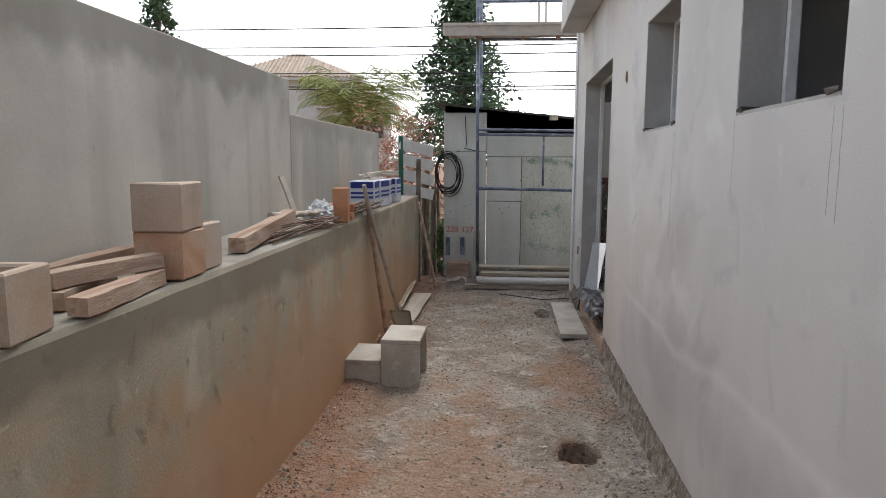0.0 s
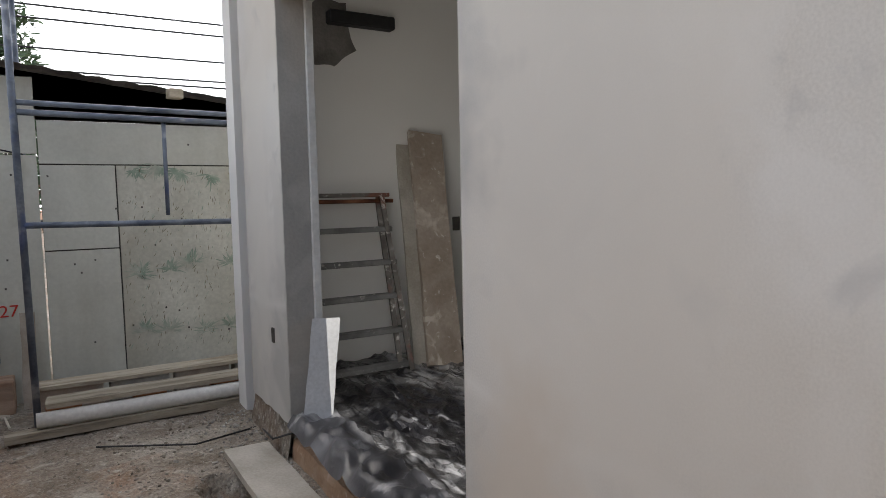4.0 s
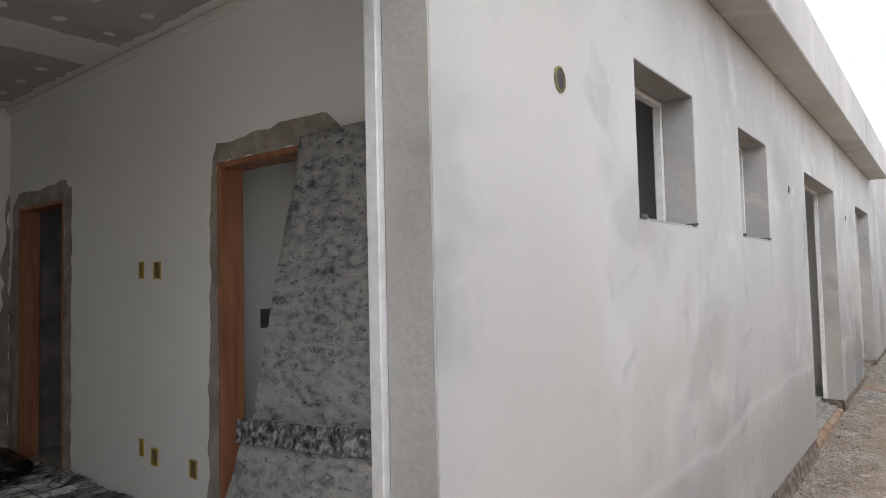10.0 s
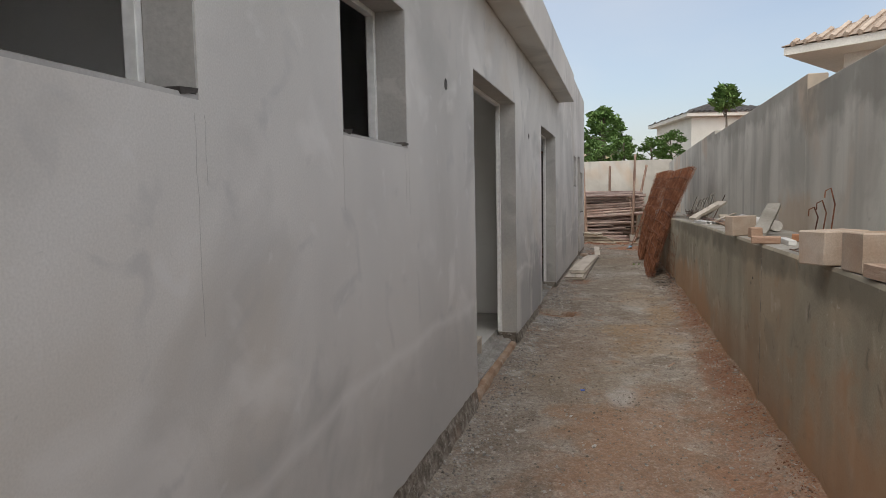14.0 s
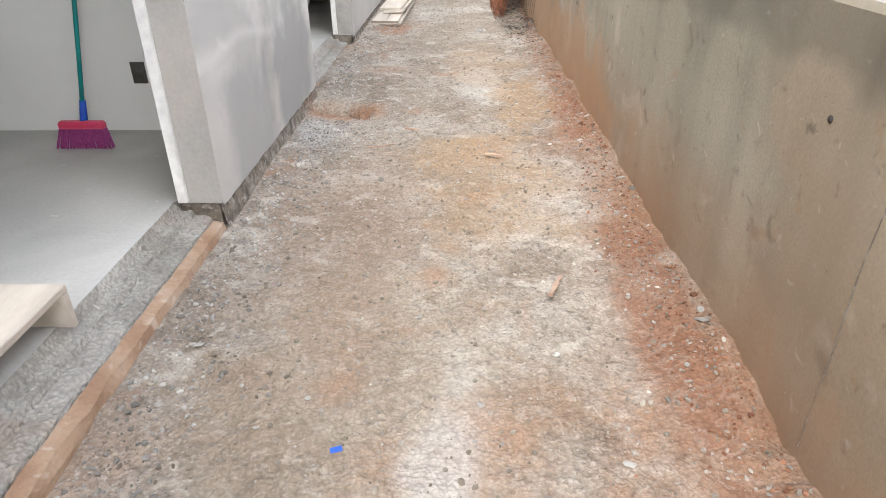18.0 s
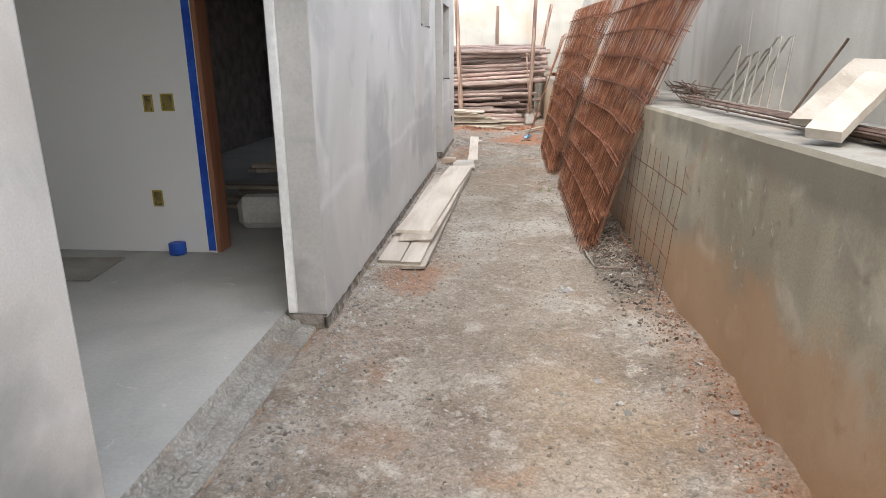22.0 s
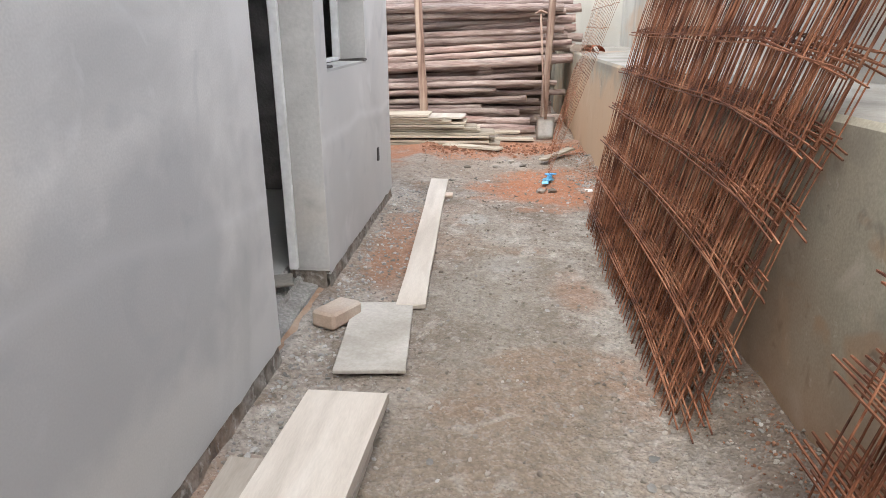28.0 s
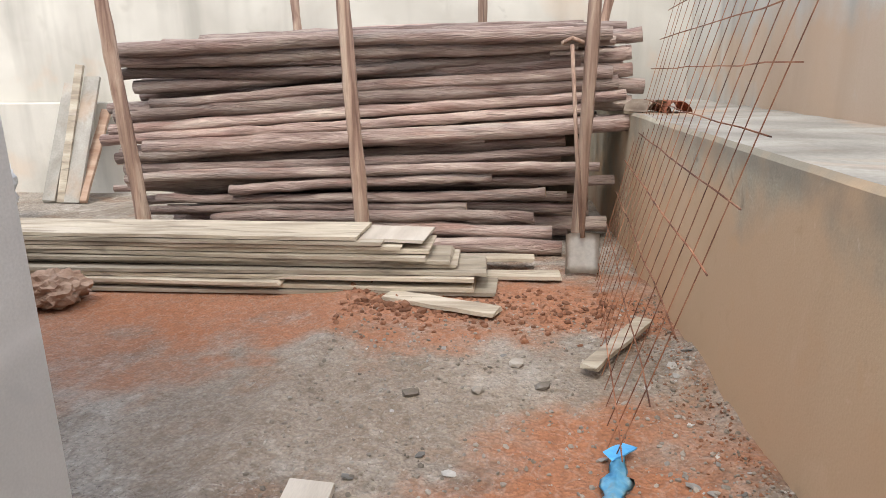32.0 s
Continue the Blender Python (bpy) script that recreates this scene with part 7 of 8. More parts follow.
# ---- front of the passage ----
def step_bench():
    t = thing("step_bench", "small two-step bench of cement-spattered boards on the ground", "step", (-1.75, 3.05, 0.05))
    z = 0.055
    for x0, x1, h in ((-2.0, -1.735, 0.2), (-1.73, -1.44, 0.36)):
        xm, w = (x0 + x1) / 2, x1 - x0
        part("tread", box((xm, 3.07, z + h - 0.015), (w, 0.44, 0.03), bevel=0.004), M_BENCH, t)
        part("front_panel", box((xm, 2.865, z + (h - 0.032) / 2), (w, 0.024, h - 0.032), bevel=0.003), M_BENCH, t)
        part("rear_panel", box((xm, 3.275, z + (h - 0.032) / 2), (w, 0.024, h - 0.032), bevel=0.003), M_BENCH, t)
    part("riser", box((-1.718, 3.07, z + 0.164), (0.02, 0.38, 0.325)), M_BENCH, t)


step_bench()


def shovel():
    t = thing("shovel", "long-handled shovel leaning on the retaining wall", "shovel", (-1.8, 4.2, 0.06))
    part("shaft", log_bm((-1.83, 4.28, 0.3), (-1.985, 3.5, 1.52), 0.019, 0.017, 700), M_WOOD, t)
    bm = bmesh.new()
    g = []
    for i in range(7):
        row = []
        for j in range(7):
            u, v = i / 6 - 0.5, j / 6
            row.append(bm.verts.new((-1.79 + u * (0.2 - 0.06 * (1 - v) ** 2) - 0.03 * v, 4.36 - 0.1 * v + 0.03 * (1 - (2 * u) ** 2), 0.065 + 0.24 * v)))
        g.append(row)
    for a, b in zip(g, g[1:]):
        for j in range(6):
            bm.faces.new((a[j], b[j], b[j + 1], a[j + 1])).smooth = True
    bmesh.ops.solidify(bm, geom=bm.faces[:], thickness=0.005)
    part("blade", bm, M_CONCRETE, t)


shovel()
solo("wooden_pole", log_bm((-1.92, 4.12, 0.07), (-1.99, 3.62, 1.4), 0.02, 0.018, 701), M_BEAM, "wooden pole leaning on the retaining wall", "pole")
board("plank", (-1.86, 4.7, 0.09), (-1.83, 6.02, 0.1), 0.22, 0.022, M_WOOD, "pale plank lying by the retaining wall", "plank", seed=702)
board("plank", (-1.99, 5.0, 0.12), (-1.99, 6.1, 0.2), 0.18, 0.02, M_WOODX, "plank tipped against the retaining wall", "plank", roll=-40, seed=703)
board("scaffold_board", (-0.17, 4.3, 0.088), (-0.17, 5.75, 0.075), 0.25, 0.04, M_CONCRETE, "cement-caked board laid as a step by the door", "plank", seed=704)

# shed of old panels
t_shed = thing("shed", "site shed of old white plywood panels with a dark sloping roof", "shed", (-0.2, 8.8, 0.05))
for x0, x1, z0, z1, m in ((-1.71, -1.12, 0.06, 1.85, M_SHEET), (-1.11, -0.62, 0.06, 1.15, M_SHEET), (-1.11, -0.62, 1.155, 1.78, M_SHEET), (-0.615, 0.6, 0.06, 1.78, M_PATTERN), (0.605, 1.9, 0.06, 1.78, M_PATTERN), (-1.11, 1.9, 1.785, 2.1, M_SHEET), (-1.71, -1.115, 1.855, 2.4, M_SHEET)):
    part("panel", box(((x0 + x1) / 2, 7.6, (z0 + z1) / 2), (x1 - x0 - 0.004, 0.018, z1 - z0 - 0.004), bevel=0.002), m, t_shed)
bm = bmesh.new()
vs = [bm.verts.new(p) for p in ((-1.71, 7.605, 2.1), (1.9, 7.605, 2.1), (1.9, 7.605, 2.104), (-1.71, 7.605, 2.5))]
bm.faces.new((vs[0], vs[1], vs[2], vs[3]))
bmesh.ops.solidify(bm, geom=bm.faces[:], thickness=0.015)
part("gable_panel", bm, M_SHEET, t_shed)
# sheet added behind the panels to block light and keep their joints dark
part("backing", box((0.39, 7.63, 1.06), (3.0, 0.012, 1.98)), M_DARK, t_shed)
part("side_panel", box((-1.715, 8.6, 1.24), (0.018, 1.99, 2.36)), M_SHEET, t_shed)
bm = bmesh.new()
g = []
for i in range(45):
    x = -1.85 + 3.9 * i / 44
    row = [bm.verts.new((x, y, 2.52 - 0.115 * (x + 1.7) + 0.007 * math.sin(x * 34) + 0.01 * noise.noise(Vector((x * 3, y, 0))))) for y in (7.42, 8.5, 9.7)]
    g.append(row)
for a, b in zip(g, g[1:]):
    for j in range(2):
        bm.faces.new((a[j], b[j], b[j + 1], a[j + 1]))
bmesh.ops.solidify(bm, geom=bm.faces[:], thickness=0.03)
part("roof", bm, M_ROOFING, t_shed)
part("batten_end", box((-0.2, 7.4, 2.31), (0.1, 0.1, 0.07), rz=10, bevel=0.006), M_WOODX, t_shed)
rng = random.Random(14)
bm, dbm = bmesh.new(), bmesh.new()


def blade_face(b, x, z, ang, ln, w):
    u, v = Vector((math.cos(ang), 0, math.sin(ang))), Vector((-math.sin(ang), 0, math.cos(ang)))
    o = Vector((x, 7.5885 - 0.006 * rng.random(), z))
    b.faces.new([b.verts.new(o), b.verts.new(o + u * ln * 0.5 + v * w), b.verts.new(o + u * ln), b.verts.new(o + u * ln * 0.45 - v * w)])


# three bands of stencilled plants, flaked and dripping
for z, n in ((1.73, 17), (0.99, 14), (0.45, 15)):
    for k in range(n):
        x, zz = -0.54 + 2.3 * (k + rng.uniform(-0.3, 0.3)) / n + 0.1, z + rng.uniform(-0.05, 0.05)
        if rng.random() < 0.12:
            continue
        for q in range(rng.randint(22, 40)):
            a = rng.uniform(-0.5, math.pi + 0.5) if z < 1.5 else rng.uniform(math.pi, 2 * math.pi)
            blade_face(bm, x + rng.uniform(-0.03, 0.03), zz + rng.uniform(-0.02, 0.02), a, rng.uniform(0.04, 0.12), rng.uniform(0.003, 0.009))
for k in range(1100):
    x, z = rng.uniform(-0.6, 1.85), rng.uniform(0.3, 1.74)
    blade_face(dbm if k % 3 else bm, x, z, 1.3 + rng.gauss(0, 0.25), rng.uniform(0.015, 0.06), rng.uniform(0.002, 0.005))
tagged(part("stencil", bm, M_STENCIL, t_shed), "faded green stencilled plants", kind="stuff")
tagged(part("paint_flakes", dbm, M_DRIP, t_shed), "brown drips and flakes", kind="stuff")
rng = random.Random(12)
for k in range(26):
    x, z = rng.uniform(-1.65, 0.5), rng.uniform(0.4, 2.0)
    part("nail_hole", box((x, 7.588, z), (0.012, 0.004, 0.014), bevel=0.0), M_DARK, t_shed)
# painted numbers
for txt, x in (("220", -1.69), ("127", -1.47)):
    cu = bpy.data.curves.new("painted_number", "FONT")
    cu.body, cu.size, cu.extrude, cu.resolution_u = txt, 0.12, 0.001, 3
    ob = new("text_source", cu)
    dg = bpy.context.evaluated_depsgraph_get()
    me = bpy.data.meshes.new_from_object(ob.evaluated_get(dg))
    bpy.data.objects.remove(ob)
    me.materials.clear()
    me.materials.append(M_RED)
    o = new("painted_number", me)
    o.matrix_basis = pose(x, 7.586, 0.7, 90, 0, 0)
    o.parent = t_shed
    o.matrix_parent_inverse = matrix_of(t_shed).inverted()
    tagged(o, "red painted number " + txt)
for x, z in ((-1.66, 0.5), (-1.45, 0.5)):
    part("socket_strip", box((x, 7.57, z), (0.06, 0.04, 0.26), bevel=0.006), M_STEEL, t_shed)
part("power_cable", tube([(-1.42, 7.58, 2.35), (-1.4, 7.57, 1.95), (-1.43, 7.57, 1.9), (-1.2, 7.57, 1.85)], 0.006, 5), M_BLACK, t_shed)
coil = thing("cable_coil", "coil of black cable hung on the shed wall", "cable", (-1.66, 7.53, 1.58))
rng = random.Random(2)
for k in range(9):
    r, dx, dz = rng.uniform(0.17, 0.23), rng.uniform(-0.03, 0.03), rng.uniform(-0.06, 0.04)
    part("loop", tube([(-1.66 + dx + r * 0.85 * math.cos(a), 7.53 + rng.uniform(-0.015, 0.015), 1.58 + dz + r * 1.35 * math.sin(a)) for a in [2 * math.pi * i / 26 for i in range(27)]], 0.006, 5), M_BLACK, coil)
# bricks and boards at the shed's foot
t = thing("masonry_base", "low base of clay blocks and boards below the scaffold", "brick base", (-0.3, 6.95, 0.05))
for k in range(5):
    part("block", box((-1.0 + 0.42 * k, 7.1, 0.17), (0.38, 0.14, 0.2), bevel=0.006), M_CONCRETE if k % 2 else M_BLOCK, t)
for k in range(4):
    part("brick", box((-1.05 + 0.5 * k, 6.8, 0.14), (0.2, 0.14, 0.18), bevel=0.006), M_CLAY, t)
board("board", (-1.2, 7.1, 0.285), (1.0, 7.12, 0.285), 0.2, 0.025, M_WOODX, "", seed=720, parent=t)
board("board", (-1.15, 6.8, 0.245), (1.0, 6.82, 0.245), 0.2, 0.03, M_WOODX, "", seed=721, parent=t)
board("board", (-1.36, 6.68, 0.09), (0.15, 6.7, 0.09), 0.1, 0.05, M_WOODX, "", seed=722, parent=t)
part("pipe", tube([(-1.2, 6.7, 0.165), (1.0, 6.72, 0.165)], 0.05, 12), M_PVC, t)
board("plank", (-1.25, 7.45, 0.06), (-1.24, 7.52, 0.72), 0.09, 0.025, M_WOOD, "short upright board at the shed's foot", "board", seed=723, side=(1, 0, 0))
solo("rusty_box", box((-1.5, 7.46, 0.17), (0.32, 0.22, 0.24), bevel=0.01), M_BEAM, "brown metal box on the ground by the shed", "box")


def scaffold():
    t = thing("scaffold", "blue-grey tubular scaffold standing before the shed", "scaffold", (-0.5, 6.9, 0.05))
    for x, y in ((-1.2, 6.95), (0.42, 6.95), (-1.2, 8.0), (0.42, 8.0)):
        part("upright", tube([(x, y, 0.06), (x - 0.02, y, 2.2), (x - 0.03, y, 4.6)], 0.022, 10), M_STEEL, t)
    for z in (1.36, 2.07, 2.13, 3.28, 3.75, 4.3):
        part("rail", tube([(-1.2, 6.95, z), (0.42, 6.95, z - 0.02)], 0.018 if z > 2.1 else 0.02, 8), M_STEEL, t)
    for x in (-0.45, -0.36):
        part("brace", tube([(x, 6.95, 3.45), (x, 6.95, 4.5)], 0.014, 8), M_ALU, t)
    part("brace", tube([(-0.35, 6.97, 1.4), (-0.35, 6.97, 2.07)], 0.014, 8), M_STEEL, t)
    part("rail", tube([(-1.2, 8.0, 1.36), (0.42, 8.0, 1.34)], 0.018, 8), M_STEEL, t)
    for k, (y, z) in enumerate(((6.8, 3.42), (7.1, 3.42), (7.4, 3.42))):
        board("deck_board", (-1.65, y, z), (0.5, y, z - 0.01), 0.26, 0.035, M_PALE, "", seed=730 + k, parent=t)
    board("toe_board", (-1.65, 6.7, 3.36), (0.5, 6.7, 3.34), 0.16, 0.03, M_PALE, "", seed=735, parent=t, side=(0, 0, 1))
    for x in (-1.2, -0.65, -0.2):
        part("bracket", box((x, 6.92, 3.36), (0.05, 0.1, 0.2), bevel=0.004), M_BEAM, t)


scaffold()


def fence():
    t = thing("site_fence", "makeshift fence of grey posts and pale boards", "fence", (-2.0, 7.2, 0.05))
    for k, (x, y, h) in enumerate(((-2.02, 6.95, 1.75), (-1.95, 7.35, 1.7), (-1.86, 7.75, 1.5))):
        part("post", log_bm((x, y, 0.05), (x + 0.02, y, h), 0.035, 0.03, 740 + k), M_BARK, t)
    for k in range(4):
        board("rail", (-2.25, 6.92 + 0.02 * k, 1.95 - 0.2 * k), (-1.85, 7.35, 1.85 - 0.2 * k), 0.15, 0.02, M_PAPER, "", seed=750 + k, parent=t, side=(0, 0, 1))
    for k in range(6):
        board("board", (-2.08 + 0.05 * k, 7.0 + 0.15 * k, 0.06), (-2.08 + 0.05 * k, 7.02 + 0.15 * k, 1.25 + 0.1 * (k % 3)), 0.1, 0.018, M_WOODX if k % 2 else M_BARK, "", seed=760 + k, parent=t, side=(0.3, 1, 0))


fence()
solo("green_post", box((-2.24, 6.95, 1.05), (0.06, 0.06, 2.0), bevel=0.006), M_GREENPOST, "green painted square post at the fence", "post")
solo("wooden_pole", log_bm((-1.72, 6.5, 0.08), (-1.96, 6.6, 1.2), 0.018, 0.016, 770), M_BEAM, "thin pole leaning on the retaining wall's end", "pole")
bm = bmesh.new()
bm_tube(bm, [(-1.6 + 0.25 * math.cos(a), 6.9 + 0.2 * math.sin(a * 1.3), 0.09 + 0.05 * abs(math.sin(a * 2))) for a in [k * 0.5 for k in range(16)]], 0.008, 6)
solo("hose", bm, M_PALE, "thin pale hose coiled on the ground", "hose")
solo("ground_cable", tube([(-0.9, 6.3, 0.07), (-0.4, 6.0, 0.075), (0.0, 6.1, 0.075), (-0.06, 5.6, 0.16), (0.05, 5.2, 0.33)], 0.006, 6), M_BLACK, "black cable trailing over the ground to the door", "cable")

# ---- loose stones and clods ----
rng = random.Random(99)
kinds = []
for k in range(8):
    bm = stone_bm(1.0, 40 + k, 0.75)
    kinds.append((np.array([v.co[:] for v in bm.verts]), [[v.index for v in f.verts] for f in bm.faces]))
    bm.free()


def scatter(name, label, count, mat, places, rmin, rmax, flat=1.0):
    """Stones of one size range, each half sunk in the ground."""
    verts, faces = [], []
    for i in range(count):
        x, y = places(rng)
        if x > 0.01 or any(math.hypot(x - h[0], y - h[1]) < h[2] + 0.02 for h in HOLES):
            continue
        r = rmin + (rmax - rmin) * rng.random() ** 3
        shape, tris = kinds[rng.randint(0, 7)]
        turn = np.array(Euler((rng.uniform(-0.5, 0.5), rng.uniform(-0.5, 0.5), rng.uniform(0, 6))).to_matrix())
        size = np.array((r * rng.uniform(0.8, 1.4), r * rng.uniform(0.7, 1.1), r * flat))
        o = len(verts) * 12
        verts.append((shape * size) @ turn.T + np.array((x, y, ground_height(x, y) + r * 0.2 * flat)))
        faces += [[a + o for a in f] for f in tris]
    me = bpy.data.meshes.new(name)
    me.from_pydata(np.concatenate(verts).tolist(), [], faces)
    me.materials.append(mat)
    tagged(new(name, me), label, "rubble", kind="stuff")


def by_wall(far, lo, hi):
    def place(r):
        y = r.uniform(lo, hi)
        return retain_x(y) + 0.02 + abs(r.gauss(0, far)), y
    return place


scatter("gravel", "loose grey gravel and crumbs of mortar on the earth", 26000, M_RUBBLE, lambda r: (r.uniform(-1.8, -0.03), r.uniform(-17, 7)), 0.0025, 0.011)
scatter("gravel", "grey gravel along the house footing", 11000, M_CHIP, lambda r: (-0.02 - abs(r.gauss(0, 0.17)), r.uniform(-15, 6.5)), 0.002, 0.012)
scatter("gravel", "patch of blue-grey gravel by a shallow hole", 1500, M_CHIP, lambda r: (r.gauss(-0.25, 0.12), r.gauss(-4.6, 0.25)), 0.002, 0.009)
scatter("mortar_chips", "pale flat chips of render on the trodden earth", 380, M_CHIP, lambda r: (r.uniform(-1.7, -0.05), r.uniform(-16.5, 6)), 0.008, 0.024, 0.35)
scatter("earth_clods", "red clods and grit along the foot of the retaining wall", 11000, M_REDCLOD, by_wall(0.1, -17, 6), 0.0018, 0.008)
scatter("earth_clods", "larger red clods along the foot of the retaining wall", 60, M_REDCLOD, by_wall(0.07, -9, 6), 0.008, 0.022, 0.7)
scatter("wall_rubble", "pale rubble along the foot of the retaining wall", 6000, M_RUBBLE, by_wall(0.13, -17, 4), 0.002, 0.009)
scatter("wall_rubble", "flat pale chips along the foot of the retaining wall", 260, M_CHIP, by_wall(0.13, -17, 4), 0.008, 0.024, 0.4)
scatter("earth_clods", "red clods of earth before the board stack", 2500, M_REDCLOD, lambda r: (r.uniform(-1.4, 2.5), -16.85 + r.gauss(0, 0.16)), 0.004, 0.022)
scatter("earth_clods", "low heap of red clods before the board stack", 500, M_REDCLOD, lambda r: (r.gauss(0.0, 0.22), -16.95 + r.gauss(0, 0.07)), 0.006, 0.035)
for k, (x, y, s) in enumerate(((-1.0, -16.0, 0.035), (-0.75, -15.95, 0.03), (-1.12, -15.02, 0.045), (-1.21, -15.04, 0.04), (-0.5, -15.9, 0.04), (-0.85, 1.95, 0.025), (-0.9, -16.2, 0.035))):
    bm = stone_bm(s, k, 0.5)
    bmesh.ops.translate(bm, vec=(x, y, ground_z(y) + s * 0.3), verts=bm.verts)
    solo("stone", bm, M_RUBBLE, "pale lump of mortar on the ground", "stone", "lumps of mortar")
for k, (a, b) in enumerate((((-1.4, -2.75), (-1.46, -2.9)), ((-0.8, -4.6), (-0.7, -4.65)), ((-1.2, -4.2), (-1.28, -4.17)), ((-0.5, -4.3), (-0.66, -4.36)))):
    z = grounded(0, a[1]) + 0.012
    board("lath", (*a, z), (*b, z), 0.014, 0.006, M_BEAM, "thin wood splinter on the ground", "splinter", "wood splinters", seed=800 + k)
solo("brick_tile", box((-0.37, -14.8, grounded(0, -14.8) + 0.01), (0.16, 0.09, 0.02), bevel=0.004), M_BLOCK, "small reddish tile on the ground", "tile")

# ---- beyond the walls ----
tree("conifer_tree", "tall dark conifer behind the shed", (-2.6, 24, 0), 8.25, 2.6, M_LEAF, 1, 0.2, 100, 80, 0.14, 0.2)
tree("conifer_tree", "dark conifer tops far behind the boundary wall", (-17, 28, 0), 9.9, 1.6, M_LEAF, 2, 0.2, 30, 110, 0.14, 0.3)
tree("conifer_tree", "dark conifer tops far behind the boundary wall", (-21.5, 28, 0), 10.6, 1.4, M_LEAF, 8, 0.2, 30, 110, 0.14, 0.3)
palm("palm_tree", "yellow-green palm behind the boundary wall", (-3.95, 12, 0), 2.45, 1.3, 3, M_PALM, 64)
bare_shrub("bare_shrub", "leafless shrub behind the fence", (-2.75, 9.6, 0), 2.9, 5, M_TWIG, 60)
bare_shrub("orange_shrub", "shrub with dry orange leaves behind the fence", (-2.3, 9.0, 0), 2.7, 6, M_ORANGE, 900)
solo("bent_stirrup", tube([(-1.56, -8.72, 0.2), (-1.51, -8.6, 0.198), (-1.495, -8.29, 0.2), (-1.505, -8.27, 0.2), (-1.7, -8.265, 0.206), (-1.715, -8.28, 0.207), (-1.78, -8.5, 0.225)], 0.0048, 6), M_REBAR, "bent steel stirrup lying at the foot of the mesh stack", "stirrup")
scatter("wall_rubble", "dark crumbs and rubble under the mesh stacks", 3000, M_DARKCRUMB, lambda r: (r.gauss(-1.68, 0.09), r.gauss(-8.6, 0.5)), 0.003, 0.013)
scatter("mortar_chips", "grey mortar chips strewn between the mesh stacks", 90, M_RUBBLE, lambda r: (r.gauss(-1.32, 0.06), r.gauss(-11.45, 0.14)), 0.005, 0.018, 0.6)
scatter("mortar_chips", "pale mortar chips on the red earth", 70, M_CHIP, lambda r: (r.gauss(-1.5, 0.05), r.gauss(-15.23, 0.06)), 0.006, 0.02, 0.5)
solo("card_piece", box((-1.497, -15.03, ground_height(-1.497, -15.03) + 0.006), (0.06, 0.09, 0.005), rz=15, bevel=0.001), M_PAPER, "small white card on the red earth", "card")
scatter("mortar_chips", "broken pale lump of render on the trodden earth", 16, M_CHIP, lambda r: (r.gauss(-1.25, 0.025), r.gauss(-7.9, 0.02)), 0.012, 0.03, 0.5)
bm = bmesh.new()
litter = random.Random(64)
for k in range(90):
    x, y = litter.gauss(-1.66, 0.07), litter.gauss(-8.75, 0.36)
    a, q = litter.uniform(0, math.pi), litter.uniform(0.03, 0.11)
    z = ground_height(x, y) + 0.008
    bm_tube(bm, [(x, y, z), (x + q * math.cos(a) * 0.5, y + q * math.sin(a) * 0.5, z + litter.uniform(0.004, 0.03)), (x + q * math.cos(a), y + q * math.sin(a), z + litter.uniform(0, 0.02))], 0.0022, 4)
tagged(solo("dry_litter", bm, M_TWIG, "dry twigs and wire ends littering the wall foot", "twigs"), kind="stuff")
for x, y in ((-1.33, -10.9), (-1.22, -10.8)):
    weed = thing("green_weed", "small green weed at the foot of the mesh stack", "weed", (x, y, ground_height(x, y)))
    bm = bmesh.new()
    leaf_cloud(bm, Vector((x, y, ground_height(x, y) + 0.025)), 0.03, 16, 0.013, x)
    part("leaves", bm, M_LEAFB, weed)
    part("stem", tube([(x, y, ground_height(x, y) - 0.01), (x + 0.004, y, ground_height(x, y) + 0.03)], 0.0025, 5), M_LEAFB, weed)
bare_shrub("green_weeds", "green weeds by the shed", (-1.9, 8.1, 0), 0.9, 7, M_LEAFB, 600)


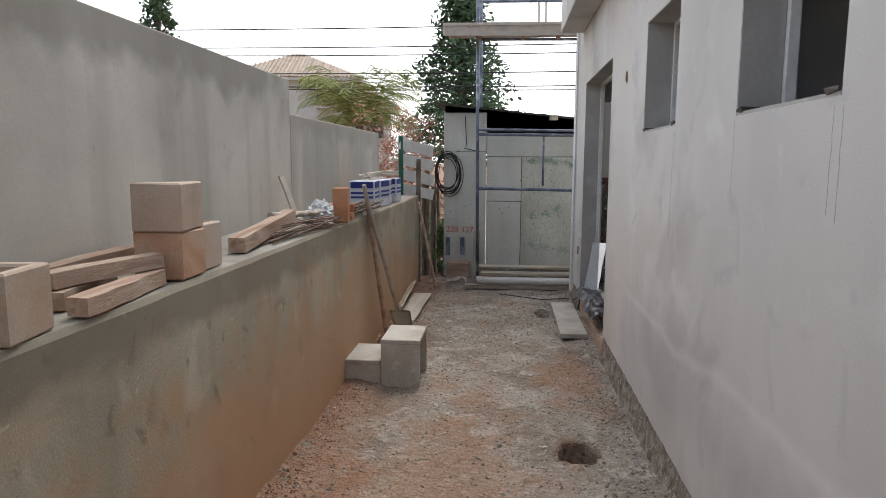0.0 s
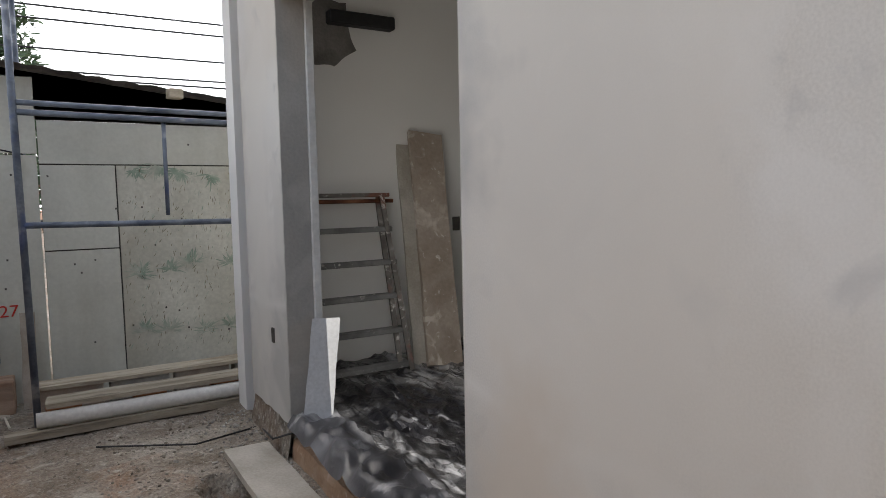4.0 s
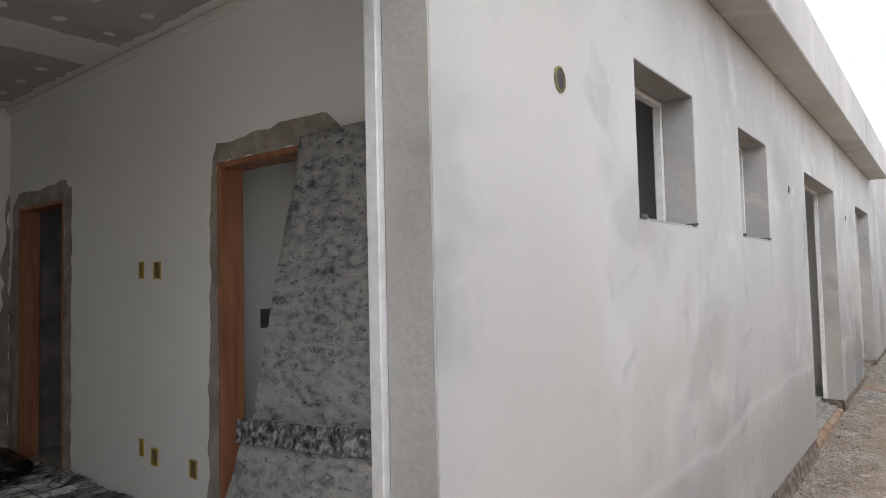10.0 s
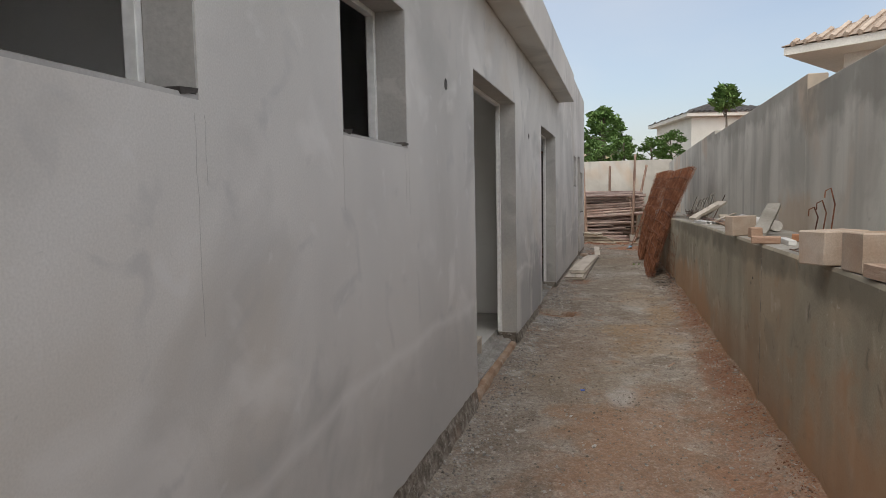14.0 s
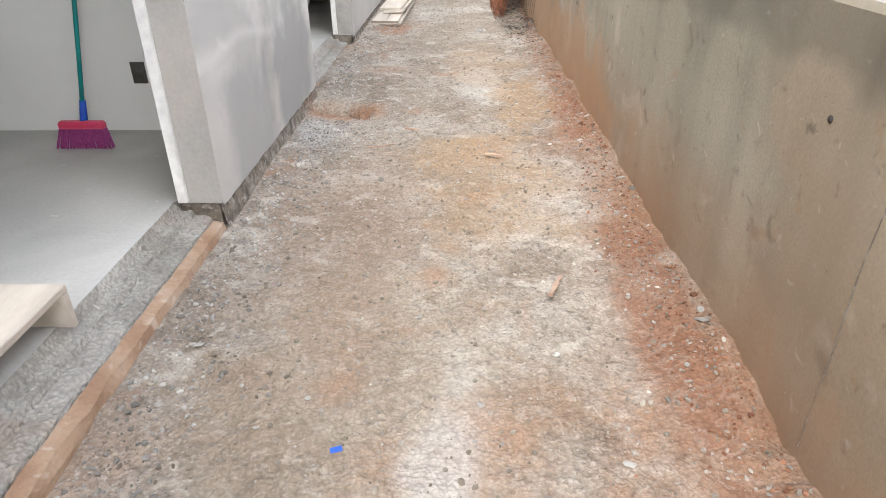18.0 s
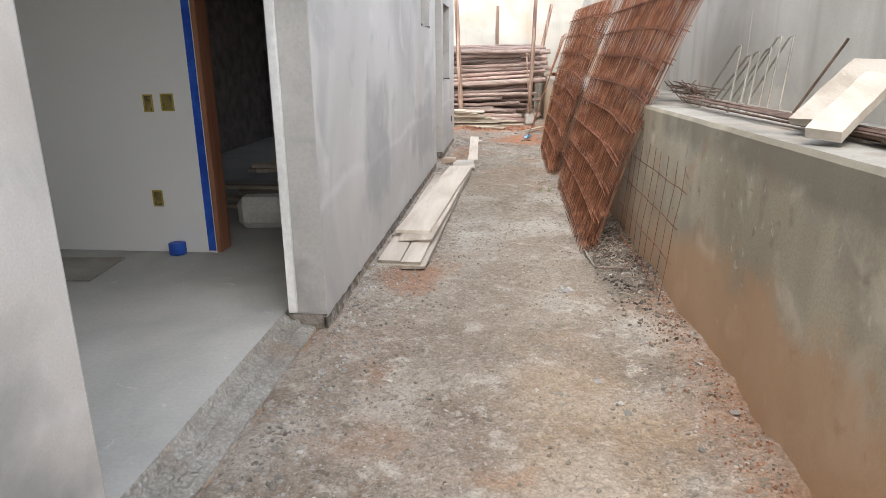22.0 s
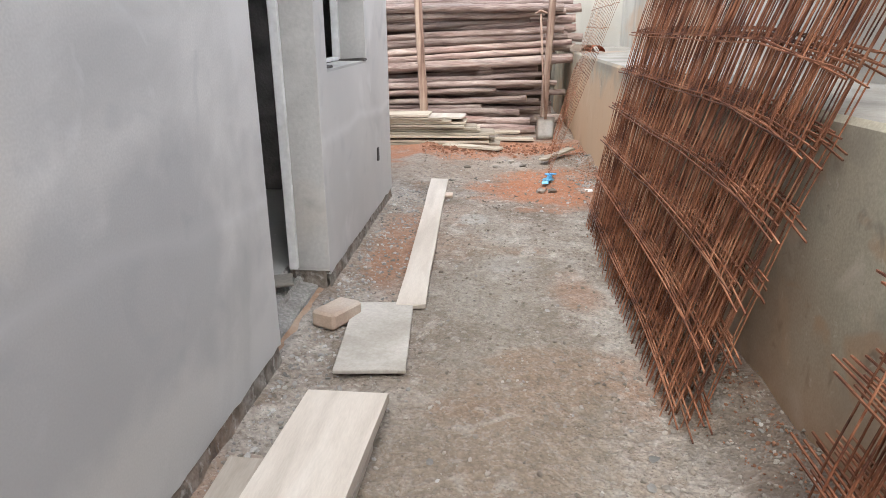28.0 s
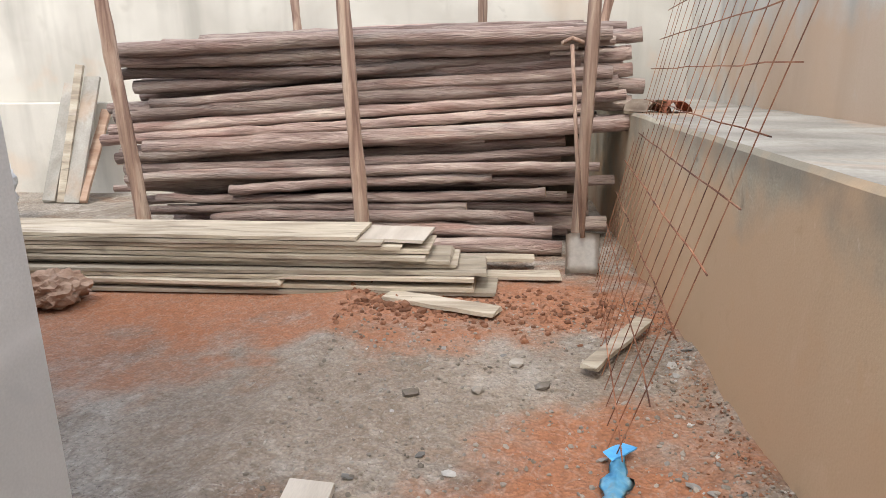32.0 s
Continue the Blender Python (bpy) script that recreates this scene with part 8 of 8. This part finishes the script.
def far_house(name, label, c, w, d, wall_h, roof_h, wall_mat, roof_mat, rz=0.0, over=0.6, win=True):
    t = thing(name, label, "house", c, rz)
    base = Matrix.Translation(c) @ Matrix.Rotation(radians(rz), 4, "Z")
    bm = box((0, 0, wall_h / 2), (w, d, wall_h))
    bmesh.ops.transform(bm, matrix=base, verts=bm.verts)
    part("wall", bm, wall_mat, t)
    bm = bmesh.new()
    a, b, h = w / 2 + over, d / 2 + over, wall_h
    e = [(-a, -b, h), (a, -b, h), (a, b, h), (-a, b, h)]
    ridge = max(a - b, 0.3)
    tops = [(-ridge, 0, h + roof_h), (ridge, 0, h + roof_h)]
    vs = [bm.verts.new(p) for p in e + tops]
    for f in ((0, 1, 5, 4), (1, 2, 5), (2, 3, 4, 5), (3, 0, 4), (3, 2, 1, 0)):
        bm.faces.new([vs[i] for i in f])
    bmesh.ops.transform(bm, matrix=base, verts=bm.verts)
    roof = part("roof", bm, roof_mat, t)
    bm = bmesh.new()
    for k in range(int(2 * a / 0.24)):
        x = -a + 0.12 + 0.24 * k
        lim = min(1.0, (a - abs(x)) / max(a - ridge, 0.01))
        for s in (-1, 1):
            p, q = Vector((x, s * b, h)), Vector((x, s * b * (1 - lim), h + roof_h * lim))
            bm_tube(bm, [p + Vector((0, 0, 0.02)), q + Vector((0, 0, 0.02))], 0.06, 5)
    bmesh.ops.transform(bm, matrix=base, verts=bm.verts)
    part("roof_tiles", bm, roof_mat, roof)
    bm = box((0, 0, wall_h - 0.1), (w + 2 * over - 0.1, d + 2 * over - 0.1, 0.16))
    bmesh.ops.transform(bm, matrix=base, verts=bm.verts)
    part("eave", bm, wall_mat, t)
    if win:
        for s in (-0.28, 0.28):
            bm = box((s * w, -d / 2 - 0.02, wall_h - 1.3), (1.0, 0.06, 1.1), bevel=0.02)
            bmesh.ops.transform(bm, matrix=base, verts=bm.verts)
            part("window", bm, M_DARK, t)
    return t


far_house("far_house", "pale two-storey house with a hipped tile roof", (-14.2, 40, 0), 7.5, 7, 6.6, 1.9, M_PAINT, M_TILE, 8)
far_house("far_house", "lower wing of a pale house with a tile roof", (-9.8, 38, 0), 3.6, 4, 4.9, 1.3, M_PAINT, M_TILE, 8)
far_house("far_house", "white house with a dark roof edge behind the back wall", (-5.4, -32, 0), 4.2, 5, 5.3, 0.7, M_PAINT, M_ROOFING, 15, 0.4)
far_house("far_house", "low house with a red tile roof behind the back wall", (-7.4, -26, 0), 3.5, 4, 4.3, 0.9, M_PAINT, M_REDTILE, 0, 0.4)
far_house("far_house", "neighbour's house with pale tiled eaves", (-10.04, -12.85, 0), 7.2, 6, 4.62, 1.7, M_PAINT, M_TILE, -33, 0.9)
far_house("far_house", "cream house behind the back wall", (1.2, -38, 0), 3.4, 4, 3.9, 0.5, M_YELLOWHOUSE, M_TILE, 0, 0.2)
tree("broadleaf_tree", "green leafy tree behind the back wall", (-0.1, -28, 0), 5.55, 1.25, M_LEAFB, 11, 0.14, 34, 90, 0.14, 0.45, False)
for k, (x, y, h) in enumerate(((-1.0, -25, 3.9), (-2.1, -25.5, 3.9), (0.4, -24.5, 3.75), (-2.9, -26, 4.2))):
    tree("bush", "bright green bush behind the back wall", (x, y, 0), h, 0.8, M_LEAFB, 20 + k, 0.06, 18, 90, 0.09, 0.55, False)
tree("papaya_tree", "papaya tree behind the boundary wall", (-4.4, -21.5, 0), 5.3, 0.55, M_LEAFB, 31, 0.06, 16, 46, 0.13, 0.86, False)
palm("palm_tree", "small green palm behind the back wall", (-0.6, -26, 0), 3.4, 0.9, 32, M_LEAFB, 16)
for k, (z0, z1, y) in enumerate(((4.35, 4.75, 12.15), (4.02, 4.3, 12.2), (3.86, 4.1, 12.15), (3.5, 3.72, 12.2), (3.25, 3.4, 12.2), (3.3, 3.2, 12.25))):
    pts = []
    for i in range(25):
        s = i / 24
        pts.append((-22 + 44 * s, y, z0 + (z1 - z0) * s - 0.5 * math.sin(math.pi * s) + 0.45))
    solo("overhead_wire", tube(pts, 0.012, 5), M_BLACK, "black overhead wire across the street", "wire", "overhead wires")
for x in (-22, 22):
    solo("utility_pole", tube([(x, 12.2, 0), (x, 12.2, 6.5)], [0.14, 0.1], 10), M_CONCRETE, "concrete utility pole at the street", "pole", "utility poles")

bm = crumpled((1.62, -16.75, 0.26), (0.17, 0.15, 0.11), 15)
solo("paper_bag", bm, M_BEAM, "torn brown paper bag on the red earth", "bag")
for k, (x, y, rz) in enumerate(((1.9, -17.0, 20), (2.05, -16.85, -12), (1.95, -16.7, 35))):
    solo("scrap_piece", box((x, y, 0.2 + 0.02 * k), (0.3, 0.12, 0.02), rz=rz, ry=4, bevel=0.003), (M_FOAM, M_BEAM, M_WOODX)[k], ("white board scrap on the red earth", "brown board scrap on the red earth", "weathered board scrap on the red earth")[k], "board scrap", "scraps by the boards")

solo("plastic_scrap", box((-0.715, -1.99, ground_height(-0.715, -1.99) + 0.004), (0.034, 0.02, 0.006), rz=20, bevel=0.002), M_BLUE, "tiny blue plastic scrap on the ground", "plastic scrap")
